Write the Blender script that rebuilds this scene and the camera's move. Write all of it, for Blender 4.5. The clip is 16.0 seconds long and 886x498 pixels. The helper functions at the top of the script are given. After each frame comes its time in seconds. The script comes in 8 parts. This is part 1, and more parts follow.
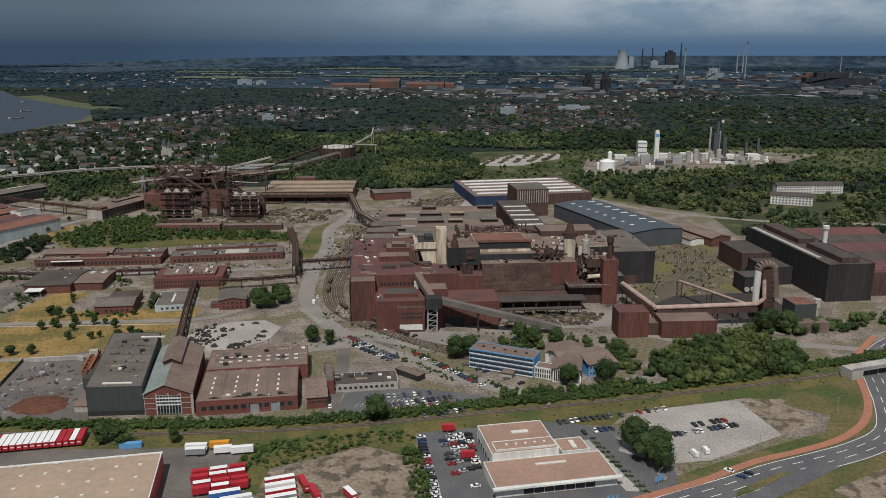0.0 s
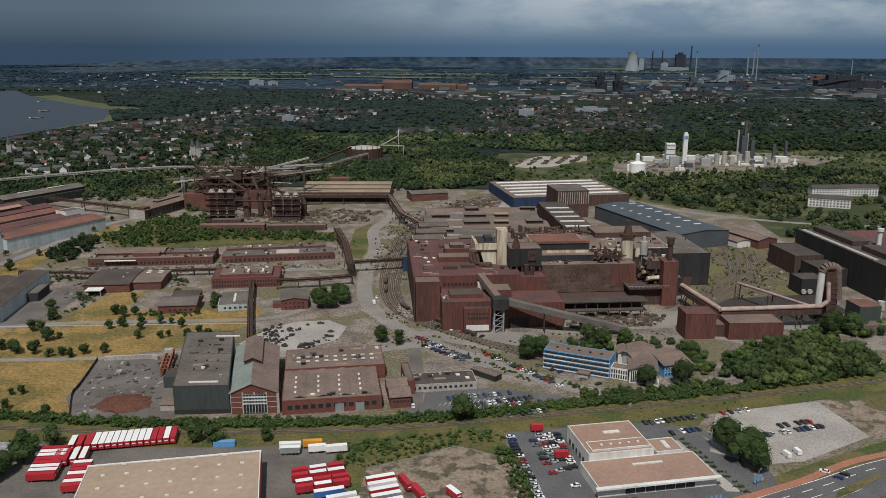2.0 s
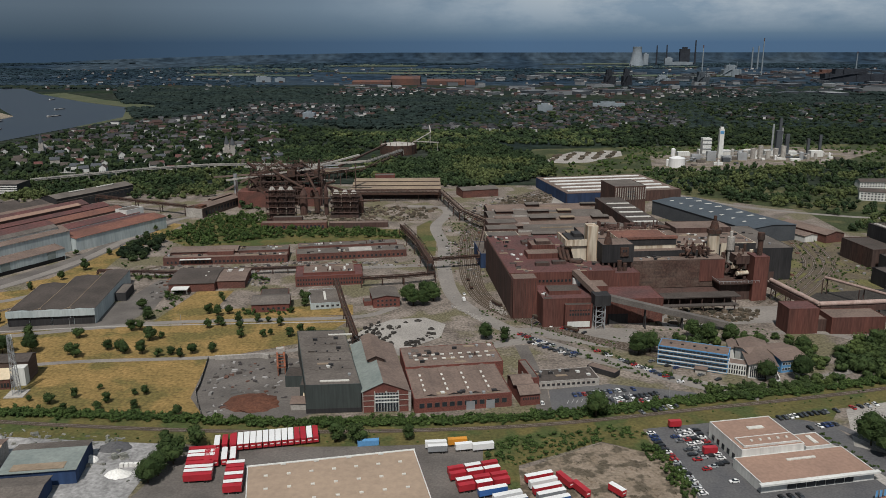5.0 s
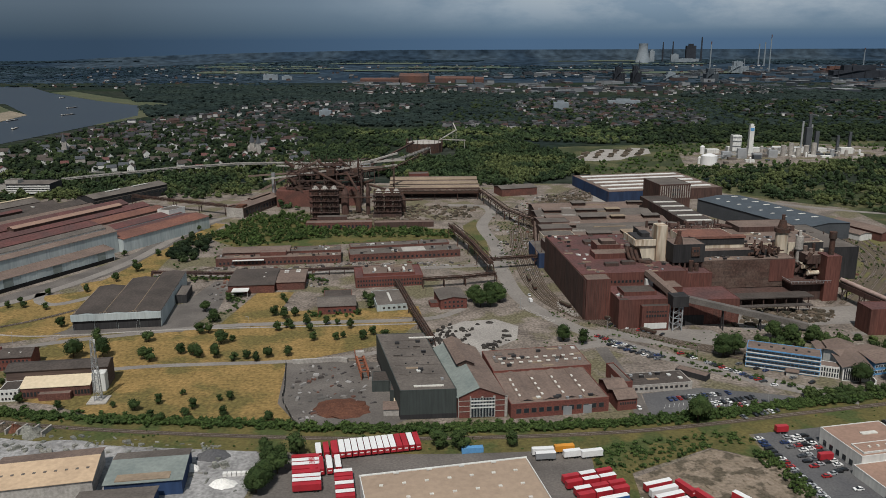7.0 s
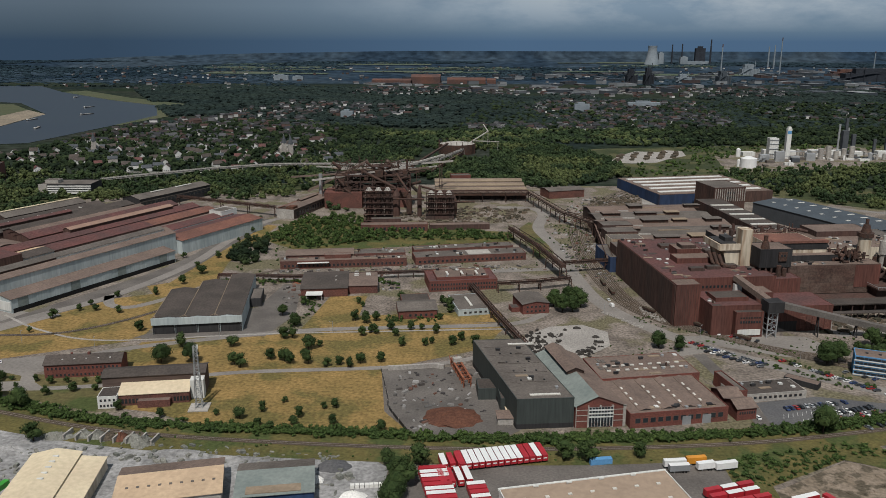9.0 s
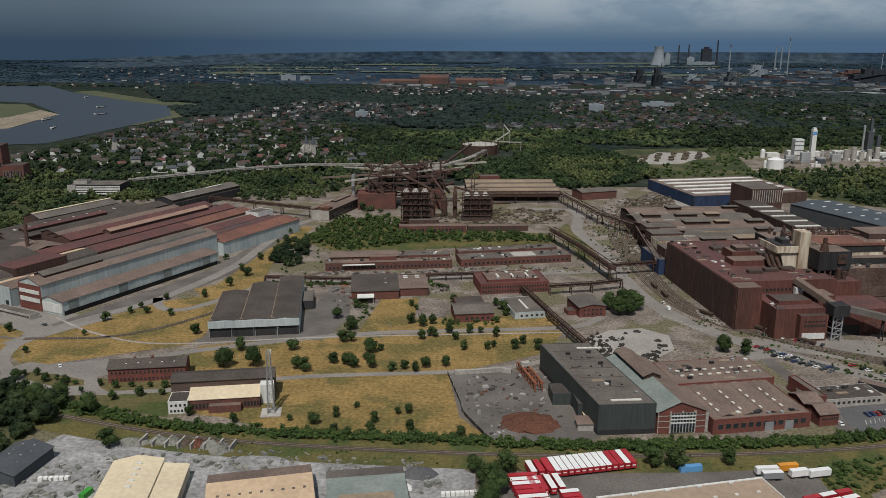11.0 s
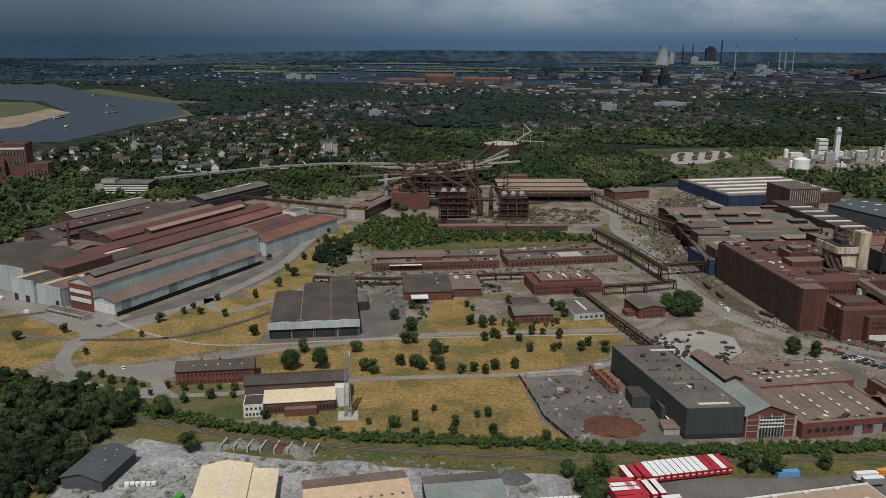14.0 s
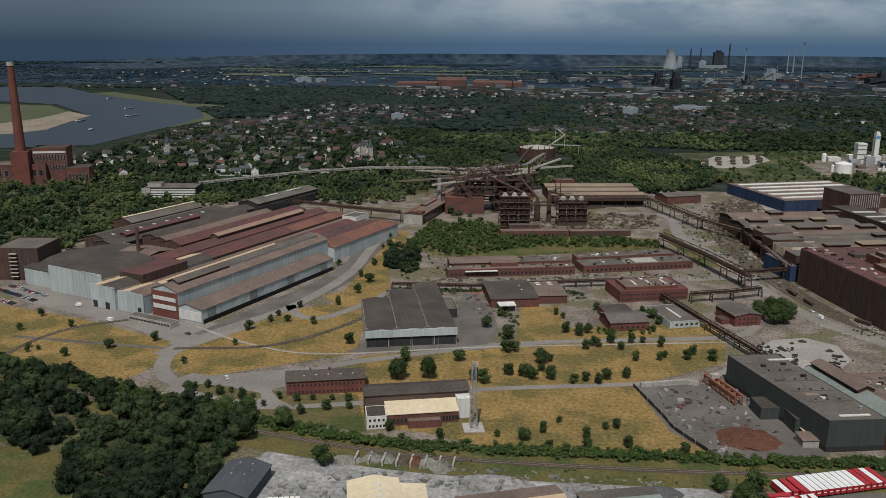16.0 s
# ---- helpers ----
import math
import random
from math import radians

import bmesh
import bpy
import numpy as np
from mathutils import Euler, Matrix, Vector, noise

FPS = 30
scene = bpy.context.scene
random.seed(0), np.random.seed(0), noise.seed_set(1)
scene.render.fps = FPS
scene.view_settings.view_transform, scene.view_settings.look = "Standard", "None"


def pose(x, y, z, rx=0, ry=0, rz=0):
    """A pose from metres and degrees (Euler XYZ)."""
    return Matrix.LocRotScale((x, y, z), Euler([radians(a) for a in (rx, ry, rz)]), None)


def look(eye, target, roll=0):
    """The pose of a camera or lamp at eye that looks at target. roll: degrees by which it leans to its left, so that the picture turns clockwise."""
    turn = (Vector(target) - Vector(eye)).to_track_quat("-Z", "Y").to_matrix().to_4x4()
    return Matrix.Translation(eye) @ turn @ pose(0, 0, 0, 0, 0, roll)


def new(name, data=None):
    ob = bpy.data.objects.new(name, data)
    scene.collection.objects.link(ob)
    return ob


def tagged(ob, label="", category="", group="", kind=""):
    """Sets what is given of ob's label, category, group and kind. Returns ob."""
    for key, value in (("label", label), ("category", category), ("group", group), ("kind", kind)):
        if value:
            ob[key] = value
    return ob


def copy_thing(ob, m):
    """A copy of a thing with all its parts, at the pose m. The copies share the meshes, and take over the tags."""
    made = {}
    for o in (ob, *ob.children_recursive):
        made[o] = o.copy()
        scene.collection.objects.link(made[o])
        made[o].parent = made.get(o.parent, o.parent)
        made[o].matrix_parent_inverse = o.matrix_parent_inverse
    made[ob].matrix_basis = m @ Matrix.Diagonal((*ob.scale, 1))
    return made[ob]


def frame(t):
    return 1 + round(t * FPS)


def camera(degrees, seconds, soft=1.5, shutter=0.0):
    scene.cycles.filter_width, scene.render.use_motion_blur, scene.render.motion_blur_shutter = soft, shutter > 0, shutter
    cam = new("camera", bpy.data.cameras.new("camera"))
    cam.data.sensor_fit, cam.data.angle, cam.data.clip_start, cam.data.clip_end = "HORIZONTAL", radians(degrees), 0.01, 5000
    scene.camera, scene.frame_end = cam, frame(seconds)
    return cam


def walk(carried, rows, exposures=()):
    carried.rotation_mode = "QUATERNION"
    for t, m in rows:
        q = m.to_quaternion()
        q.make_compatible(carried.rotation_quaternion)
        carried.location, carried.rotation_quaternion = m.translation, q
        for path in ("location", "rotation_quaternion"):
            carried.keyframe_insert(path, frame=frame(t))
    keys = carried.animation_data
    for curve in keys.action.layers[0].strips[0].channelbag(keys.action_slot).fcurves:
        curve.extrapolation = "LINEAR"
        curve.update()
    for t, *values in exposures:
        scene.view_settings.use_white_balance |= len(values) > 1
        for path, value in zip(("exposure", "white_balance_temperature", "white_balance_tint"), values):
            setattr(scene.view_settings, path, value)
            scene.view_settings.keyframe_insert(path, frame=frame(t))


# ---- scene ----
cam = camera(57.9, 16.0, soft=0.65)
PATH = [
    (0, (-17.465, 4.674, 183.066), (-17.569, 6.612, 182.573), 0.0),
    (0.5, (-28.666, 3.773, 183.062), (-28.773, 5.711, 182.57), 0.0),
    (1, (-39.398, 3.091, 183.03), (-39.506, 5.029, 182.539), 0.1),
    (1.5, (-49.65, 1.903, 183.107), (-49.758, 3.841, 182.617), 0.2),
    (2, (-59.926, 0.201, 183.222), (-60.035, 2.14, 182.732), 0.2),
    (2.5, (-70.65, -1.996, 183.374), (-70.756, -0.058, 182.883), 0.2),
    (3, (-82.096, -3.458, 183.54), (-82.198, -1.52, 183.048), 0.1),
    (3.5, (-93.794, -4.709, 183.68), (-93.892, -2.771, 183.188), 0.2),
    (4, (-105.641, -4.628, 183.625), (-105.739, -2.69, 183.131), 0.0),
    (6.3, (-162.714, 2.781, 183.612), (-162.802, 4.717, 183.107), -0.1),
    (6.5, (-167.593, 3.472, 183.569), (-167.682, 5.407, 183.064), -0.2),
    (7, (-180.187, 5.309, 183.355), (-180.274, 7.244, 182.849), -0.2),
    (7.5, (-193.496, 7.625, 183.086), (-193.58, 9.561, 182.58), -0.1),
    (8, (-207.856, 9.909, 182.634), (-207.938, 11.844, 182.127), -0.1),
    (8.5, (-223.625, 12.193, 182.2), (-223.708, 14.128, 181.692), -0.1),
    (9, (-238.683, 14.052, 181.965), (-238.765, 15.989, 181.462), 0.1),
    (9.5, (-252.819, 16.003, 181.997), (-252.899, 17.939, 181.494), 0.2),
    (9.7, (-257.068, 16.934, 181.953), (-257.154, 18.87, 181.449), 0.1),
    (12, (-288.537, 19.573, 181.376), (-288.614, 21.511, 180.875), 0.2),
    (12.5, (-293.658, 20.824, 181.15), (-293.736, 22.761, 180.649), 0.2),
    (13, (-298.254, 21.456, 180.956), (-298.331, 23.393, 180.456), 0.2),
    (13.5, (-304.894, 22.239, 180.814), (-304.969, 24.176, 180.314), 0.3),
    (14, (-318.977, 23.702, 180.509), (-319.049, 25.639, 180.005), 0.3),
    (14.5, (-335.624, 26.079, 180.178), (-335.694, 28.016, 179.674), 0.4),
    (15, (-351.786, 28.616, 180.08), (-351.853, 30.553, 179.579), 0.4),
    (15.5, (-368.287, 29.367, 179.792), (-368.351, 31.304, 179.292), 0.4),
    (16, (-382.537, 31.081, 179.755), (-382.601, 33.02, 179.259), 0.4),
]
walk(cam, [(t, look(eye, target, roll)) for t, eye, target, roll in PATH], exposures=[(0.0, -0.14), (16.0, -0.3)])

# ---- world, sun ----
SUN_EL, SUN_AZ = 58.0, 188.0        # degrees; azimuth clockwise from +y
sun = new("sun", bpy.data.lights.new("sun", "SUN"))
sun.data.energy, sun.data.angle, sun.data.color = 4.4, radians(1.0), (1.0, 0.96, 0.91)
_d = Vector((math.sin(radians(SUN_AZ)) * math.cos(radians(SUN_EL)), math.cos(radians(SUN_AZ)) * math.cos(radians(SUN_EL)), math.sin(radians(SUN_EL))))
sun.matrix_world = look(_d * 900, (0, 0, 0))

world = bpy.data.worlds.new("sky")
scene.world = world
world.use_nodes = True
wt = world.node_tree
wt.nodes.clear()


def wn(kind, **kw):
    n = wt.nodes.new(kind)
    for k, v in kw.items():
        n.inputs[k].default_value = v
    return n


w_out, w_bg = wn("ShaderNodeOutputWorld"), wn("ShaderNodeBackground", Strength=1.0)
w_sky = wn("ShaderNodeTexSky")
w_sky.sky_type, w_sky.sun_disc, w_sky.sun_elevation, w_sky.sun_rotation = "NISHITA", False, radians(SUN_EL), radians(SUN_AZ)
w_dim = wn("ShaderNodeMix")
w_dim.data_type, w_dim.blend_type = "RGBA", "MULTIPLY"
w_dim.inputs[0].default_value = 1.0
w_dim.inputs[7].default_value = (0.012, 0.012, 0.012, 1)
w_tc, w_sep = wn("ShaderNodeTexCoord"), wn("ShaderNodeSeparateXYZ")
w_ramp = wn("ShaderNodeValToRGB")
els = w_ramp.color_ramp.elements
els[0].position, els[0].color = 0.0, (0.05, 0.094, 0.16, 1)
els[1].position, els[1].color = 1.0, (0.13, 0.165, 0.21, 1)
for p_, c_ in ((0.012, (0.082, 0.13, 0.185, 1)), (0.04, (0.14, 0.196, 0.258, 1)), (0.18, (0.1, 0.132, 0.172, 1)), (0.5, (0.105, 0.137, 0.18, 1))):
    e_ = els.new(p_)
    e_.color = c_
w_map = wn("ShaderNodeMapping", Scale=(3.4, 3.4, 10.0), Location=(0.3, 0.1, 0.0))
w_noise = wn("ShaderNodeTexNoise", Scale=2.4, Detail=9.0, Roughness=0.62)
w_cl = wn("ShaderNodeValToRGB")
w_cl.color_ramp.elements[0].position, w_cl.color_ramp.elements[0].color = 0.37, (0, 0, 0, 1)
w_cl.color_ramp.elements[1].position, w_cl.color_ramp.elements[1].color = 0.6, (1, 1, 1, 1)
w_side = wn("ShaderNodeMapRange")            # the cloud breaks up to the east and higher up
for i_, v_ in ((1, -0.2), (2, 0.14), (3, 0.0), (4, 1.0)):
    w_side.inputs[i_].default_value = v_
w_high = wn("ShaderNodeMapRange")
for i_, v_ in ((1, 0.01), (2, 0.05), (3, 0.0), (4, 1.0)):
    w_high.inputs[i_].default_value = v_
w_m1, w_m2 = wn("ShaderNodeMath"), wn("ShaderNodeMath")
w_m1.operation = w_m2.operation = "MULTIPLY"
w_lit = wn("ShaderNodeMix")
w_lit.data_type = "RGBA"
w_lit.inputs[7].default_value = (0.5, 0.57, 0.63, 1)
w_mix = wn("ShaderNodeMix")
w_mix.data_type = "RGBA"
w_mix.inputs[0].default_value = 0.9
L_ = wt.links.new
L_(w_tc.outputs["Generated"], w_sep.inputs[0])
L_(w_sep.outputs[2], w_ramp.inputs[0])
L_(w_tc.outputs["Generated"], w_map.inputs[0])
L_(w_map.outputs[0], w_noise.inputs["Vector"])
L_(w_noise.outputs[0], w_cl.inputs[0])
L_(w_sep.outputs[0], w_side.inputs[0])
L_(w_sep.outputs[2], w_high.inputs[0])
L_(w_side.outputs[0], w_m1.inputs[0])
L_(w_high.outputs[0], w_m1.inputs[1])
L_(w_cl.outputs[0], w_m2.inputs[0])
L_(w_m1.outputs[0], w_m2.inputs[1])
L_(w_m2.outputs[0], w_lit.inputs[0])
w_gain = wn("ShaderNodeMapRange")           # the rain cloud is darkest in the west
for i_, v_ in ((1, -0.42), (2, 0.04), (3, 0.84), (4, 1.75)):
    w_gain.inputs[i_].default_value = v_
w_vec = wn("ShaderNodeVectorMath")
w_vec.operation = "SCALE"
L_(w_sep.outputs[0], w_gain.inputs[0])
L_(w_ramp.outputs[0], w_vec.inputs[0])
L_(w_gain.outputs[0], w_vec.inputs["Scale"])
L_(w_vec.outputs[0], w_lit.inputs[6])
L_(w_sky.outputs[0], w_dim.inputs[6])
L_(w_dim.outputs[2], w_mix.inputs[6])
L_(w_lit.outputs[2], w_mix.inputs[7])
L_(w_mix.outputs[2], w_bg.inputs[0])
L_(w_bg.outputs[0], w_out.inputs[0])

# ---- materials ----
MATS = {}


def mat(name, c1, c2=None, big=0.06, fine=1.2, rough=0.85, metal=0.0, bump=0.25, spread=0.35, stretch=(1, 1, 1), island=0.0, rand=0.0, c3=None, patch=0.012, sheet=0.0):
    """Two colours mixed by broad stains, then lightened and darkened by a finer grain; c3 comes in as large patches."""
    m = bpy.data.materials.new(name)
    m.use_nodes = True
    nt = m.node_tree
    b = nt.nodes["Principled BSDF"]
    b.inputs["Roughness"].default_value, b.inputs["Metallic"].default_value = rough, metal
    b.inputs["Specular IOR Level"].default_value = 0.5 if rough < 0.6 else 0.12
    c2 = c2 or tuple(v * 0.7 for v in c1)
    geo = nt.nodes.new("ShaderNodeNewGeometry")
    mp = nt.nodes.new("ShaderNodeMapping")
    mp.inputs["Scale"].default_value = stretch
    nt.links.new(geo.outputs["Position"], mp.inputs[0])

    def noise_tex(scale, detail=5.0):
        n = nt.nodes.new("ShaderNodeTexNoise")
        n.inputs["Scale"].default_value, n.inputs["Detail"].default_value = scale, detail
        nt.links.new(mp.outputs[0], n.inputs["Vector"])
        return n

    def mix(kind="MIX"):
        x = nt.nodes.new("ShaderNodeMix")
        x.data_type, x.blend_type = "RGBA", kind
        return x

    def ramp(src, lo, hi, a=(0, 0, 0, 1), z=(1, 1, 1, 1)):
        r = nt.nodes.new("ShaderNodeValToRGB")
        r.color_ramp.elements[0].position, r.color_ramp.elements[1].position = lo, hi
        r.color_ramp.elements[0].color, r.color_ramp.elements[1].color = a, z
        nt.links.new(src, r.inputs[0])
        return r

    stain = ramp(noise_tex(big).outputs[0], 0.36, 0.64)
    col = mix()
    nt.links.new(stain.outputs[0], col.inputs[0])
    col.inputs[6].default_value, col.inputs[7].default_value = (*c1, 1), (*c2, 1)
    if c3:
        pt = ramp(noise_tex(patch, 7.0).outputs[0], 0.5, 0.58)
        col2 = mix()
        nt.links.new(pt.outputs[0], col2.inputs[0])
        nt.links.new(col.outputs[2], col2.inputs[6])
        col2.inputs[7].default_value = (*c3, 1)
        col = col2
    grain_n = noise_tex(fine, 8.0)
    grain = ramp(grain_n.outputs[0], 0.3, 0.7, (1 - spread,) * 3 + (1,), (1 + spread,) * 3 + (1,))
    out = mix("MULTIPLY")
    out.inputs[0].default_value = 1.0
    nt.links.new(col.outputs[2], out.inputs[6])
    nt.links.new(grain.outputs[0], out.inputs[7])
    for amount, src in ((island, geo.outputs["Random Per Island"]), (rand, None)):
        if amount:
            if src is None:
                src = nt.nodes.new("ShaderNodeObjectInfo").outputs["Random"]
            r = ramp(src, 0.0, 1.0, (1 - amount, 1 - amount * 0.8, 1 - amount, 1), (1 + amount, 1 + amount, 1 + amount * 0.6, 1))
            o2 = mix("MULTIPLY")
            o2.inputs[0].default_value = 1.0
            nt.links.new(out.outputs[2], o2.inputs[6])
            nt.links.new(r.outputs[0], o2.inputs[7])
            out = o2
    if sheet:                                  # upright joints between metal sheets
        sep = nt.nodes.new("ShaderNodeSeparateXYZ")
        nt.links.new(geo.outputs["Position"], sep.inputs[0])
        add = nt.nodes.new("ShaderNodeMath")
        nt.links.new(sep.outputs[0], add.inputs[0])
        nt.links.new(sep.outputs[1], add.inputs[1])
        frac = nt.nodes.new("ShaderNodeMath")
        frac.operation = "PINGPONG"
        frac.inputs[1].default_value = sheet
        nt.links.new(add.outputs[0], frac.inputs[0])
        joint = ramp(frac.outputs[0], 0.0, 0.3, (0.87, 0.87, 0.87, 1))
        o3 = mix("MULTIPLY")
        o3.inputs[0].default_value = 1.0
        nt.links.new(out.outputs[2], o3.inputs[6])
        nt.links.new(joint.outputs[0], o3.inputs[7])
        out = o3
    nt.links.new(out.outputs[2], b.inputs["Base Color"])
    if bump:
        bp = nt.nodes.new("ShaderNodeBump")
        bp.inputs["Strength"].default_value, bp.inputs["Distance"].default_value = bump, 0.3
        nt.links.new(grain_n.outputs[0], bp.inputs["Height"])
        nt.links.new(bp.outputs[0], b.inputs["Normal"])
    MATS[name] = m
    return m


def islands(name, colours, rough=0.8, spread=0.3):
    """Each loose piece of a joined mesh takes one of the colours."""
    m = mat(name, colours[0], spread=spread, rough=rough, bump=0)
    nt = m.node_tree
    geo = nt.nodes.new("ShaderNodeNewGeometry")
    r = nt.nodes.new("ShaderNodeValToRGB")
    r.color_ramp.interpolation = "CONSTANT"
    els = r.color_ramp.elements
    while len(els) < len(colours):
        els.new(0.5)
    for i, c in enumerate(colours):
        els[i].position, els[i].color = i / len(colours), (*c, 1)
    nt.links.new(geo.outputs["Random Per Island"], r.inputs[0])
    nt.links.new(r.outputs[0], nt.nodes["Principled BSDF"].inputs["Base Color"])
    return m


V_STREAK = (1, 1, 0.12)
mat("ground", (0.215, 0.182, 0.155), (0.115, 0.097, 0.083), big=0.06, fine=0.6, c3=(0.125, 0.112, 0.07), patch=0.03, spread=0.5)
# The plain's colour is darkened to hold the cloud shade lying over it.
mat("far_land", (0.02, 0.03, 0.02), (0.032, 0.037, 0.03), big=0.006, fine=0.05, c3=(0.018, 0.026, 0.024), patch=0.0025, spread=0.45, bump=0)
mat("asphalt", (0.14, 0.126, 0.115), (0.095, 0.086, 0.079), big=0.05, fine=0.9, spread=0.18, rough=0.8)
mat("road_asphalt", (0.225, 0.206, 0.187), (0.18, 0.165, 0.151), big=0.04, fine=0.6, spread=0.15)
mat("dark_asphalt", (0.085, 0.085, 0.09), (0.11, 0.108, 0.108), big=0.05, fine=1.0, spread=0.2)
mat("pale_gravel", (0.31, 0.29, 0.265), (0.25, 0.232, 0.213), big=0.05, fine=0.9, spread=0.25)
mat("dust", (0.29, 0.285, 0.28), (0.19, 0.187, 0.185), big=0.07, fine=0.5, spread=0.35)
mat("dirt", (0.235, 0.19, 0.148), (0.17, 0.135, 0.1), big=0.08, fine=0.6, spread=0.3, c3=(0.09, 0.075, 0.055), patch=0.14)
mat("lawn", (0.25, 0.165, 0.064), (0.175, 0.124, 0.047), big=0.05, fine=0.5, spread=0.4, c3=(0.125, 0.102, 0.038), patch=0.03)
mat("meadow", (0.046, 0.056, 0.025), (0.032, 0.04, 0.018), big=0.04, fine=0.4, spread=0.4, c3=(0.085, 0.083, 0.04), patch=0.02)
mat("verge", (0.125, 0.103, 0.048), (0.088, 0.082, 0.036), big=0.05, fine=0.5, spread=0.3, c3=(0.06, 0.075, 0.027), patch=0.03)
mat("dike_grass", (0.12, 0.1, 0.038), (0.078, 0.076, 0.029), big=0.07, fine=0.6, spread=0.3, c3=(0.06, 0.075, 0.027), patch=0.045)
mat("field_green", (0.062, 0.075, 0.042), (0.085, 0.088, 0.052), big=0.01, fine=0.1, spread=0.15, bump=0)
mat("ballast", (0.095, 0.073, 0.054), (0.07, 0.056, 0.042), big=0.1, fine=1.5, spread=0.35)
mat("rail_steel", (0.3, 0.25, 0.22), rough=0.5, metal=0.3, bump=0)
mat("red_paving", (0.32, 0.14, 0.09), (0.27, 0.13, 0.09), big=0.1, fine=0.8, spread=0.15)
mat("white_paint", (0.7, 0.69, 0.66), (0.6, 0.59, 0.56), bump=0, spread=0.12)
mat("water", (0.035, 0.045, 0.06), (0.04, 0.05, 0.062), big=0.01, fine=0.08, rough=0.28, bump=0.08, spread=0.12)
mat("sand", (0.24, 0.2, 0.15), (0.18, 0.155, 0.12), big=0.02, fine=0.2, bump=0)
mat("brick", (0.16, 0.06, 0.048), (0.12, 0.05, 0.042), big=0.12, fine=1.5, spread=0.25)
mat("old_brick", (0.14, 0.062, 0.05), (0.098, 0.052, 0.044), big=0.1, fine=1.2, spread=0.3)
mat("rust_clad", (0.125, 0.053, 0.043), (0.088, 0.043, 0.036), big=0.08, fine=0.9, spread=0.25, stretch=V_STREAK, rough=0.7, sheet=2.2)
mat("soot_clad", (0.062, 0.045, 0.04), (0.085, 0.05, 0.042), big=0.05, fine=0.7, spread=0.3, stretch=V_STREAK, sheet=2.6)
mat("dark_clad", (0.028, 0.0275, 0.029), (0.04, 0.039, 0.04), big=0.08, fine=0.8, spread=0.2, stretch=V_STREAK, rough=0.65, sheet=2.0)
mat("rust_iron", (0.078, 0.044, 0.034), (0.05, 0.036, 0.031), big=0.25, fine=1.6, spread=0.4)
mat("louvre", (0.108, 0.078, 0.066), (0.078, 0.055, 0.047), big=0.12, fine=0.6, spread=0.2, stretch=(0.15, 0.15, 2.5))
mat("grey_green_clad", (0.056, 0.065, 0.062), (0.048, 0.056, 0.054), big=0.06, fine=0.8, spread=0.14, stretch=V_STREAK, rough=0.6, sheet=2.0)
mat("pale_blue_clad", (0.4, 0.44, 0.44), (0.31, 0.355, 0.36), big=0.06, fine=0.6, spread=0.15, stretch=V_STREAK, rough=0.6, sheet=3.0)
mat("white_clad", (0.6, 0.6, 0.57), (0.5, 0.5, 0.48), big=0.08, fine=0.8, spread=0.12, stretch=V_STREAK)
mat("cream_concrete", (0.56, 0.5, 0.4), (0.4, 0.345, 0.27), big=0.12, fine=0.6, spread=0.2, stretch=V_STREAK, c3=(0.3, 0.22, 0.155), patch=0.16)
mat("concrete", (0.36, 0.34, 0.31), (0.28, 0.26, 0.24), big=0.1, fine=0.8, spread=0.25)
mat("blue_clad", (0.03, 0.055, 0.12), (0.028, 0.042, 0.08), big=0.05, fine=0.5, spread=0.2, stretch=V_STREAK)
mat("sky_blue_panel", (0.11, 0.28, 0.5), (0.09, 0.23, 0.42), big=0.2, bump=0, spread=0.1)
mat("grey_roof", (0.135, 0.118, 0.105), (0.095, 0.083, 0.074), big=0.06, fine=0.8, spread=0.2)
mat("dark_roof", (0.058, 0.05, 0.045), (0.08, 0.067, 0.06), big=0.06, fine=0.8, spread=0.22)
mat("brown_roof", (0.13, 0.098, 0.083), (0.172, 0.128, 0.107), big=0.06, fine=0.7, spread=0.2)
mat("maroon_roof", (0.12, 0.056, 0.052), (0.088, 0.052, 0.05), big=0.05, fine=0.6, spread=0.25)
mat("rust_roof", (0.185, 0.088, 0.066), (0.135, 0.07, 0.056), big=0.05, fine=0.6, spread=0.25)
mat("tan_roof", (0.5, 0.37, 0.25), (0.42, 0.31, 0.21), big=0.04, fine=0.5, spread=0.12)
mat("beige_roof", (0.33, 0.25, 0.185), (0.29, 0.22, 0.165), big=0.03, fine=0.4, spread=0.1)
mat("cream_roof", (0.6, 0.51, 0.36), (0.54, 0.45, 0.32), big=0.05, fine=0.5, spread=0.1)
mat("pink_roof", (0.29, 0.19, 0.145), (0.25, 0.165, 0.128), big=0.06, fine=0.6, spread=0.12)
mat("slate_roof", (0.075, 0.082, 0.09), (0.062, 0.068, 0.076), big=0.08, fine=0.8, spread=0.12)
mat("blue_grey_roof", (0.068, 0.082, 0.096), (0.058, 0.07, 0.082), big=0.05, fine=0.6, spread=0.15)
mat("verdigris", (0.2, 0.225, 0.21), (0.16, 0.185, 0.175), big=0.1, fine=0.6, spread=0.12)
mat("skylight", (0.62, 0.6, 0.54), (0.48, 0.46, 0.42), big=0.5, rough=0.3, bump=0, spread=0.15)
mat("glass", (0.03, 0.036, 0.042), rough=0.12, bump=0, spread=0.1)
mat("red_paint", (0.38, 0.02, 0.03), (0.3, 0.018, 0.026), big=0.2, rough=0.45, bump=0, spread=0.08)
mat("blue_paint", (0.04, 0.12, 0.34), rough=0.45, bump=0, spread=0.08)
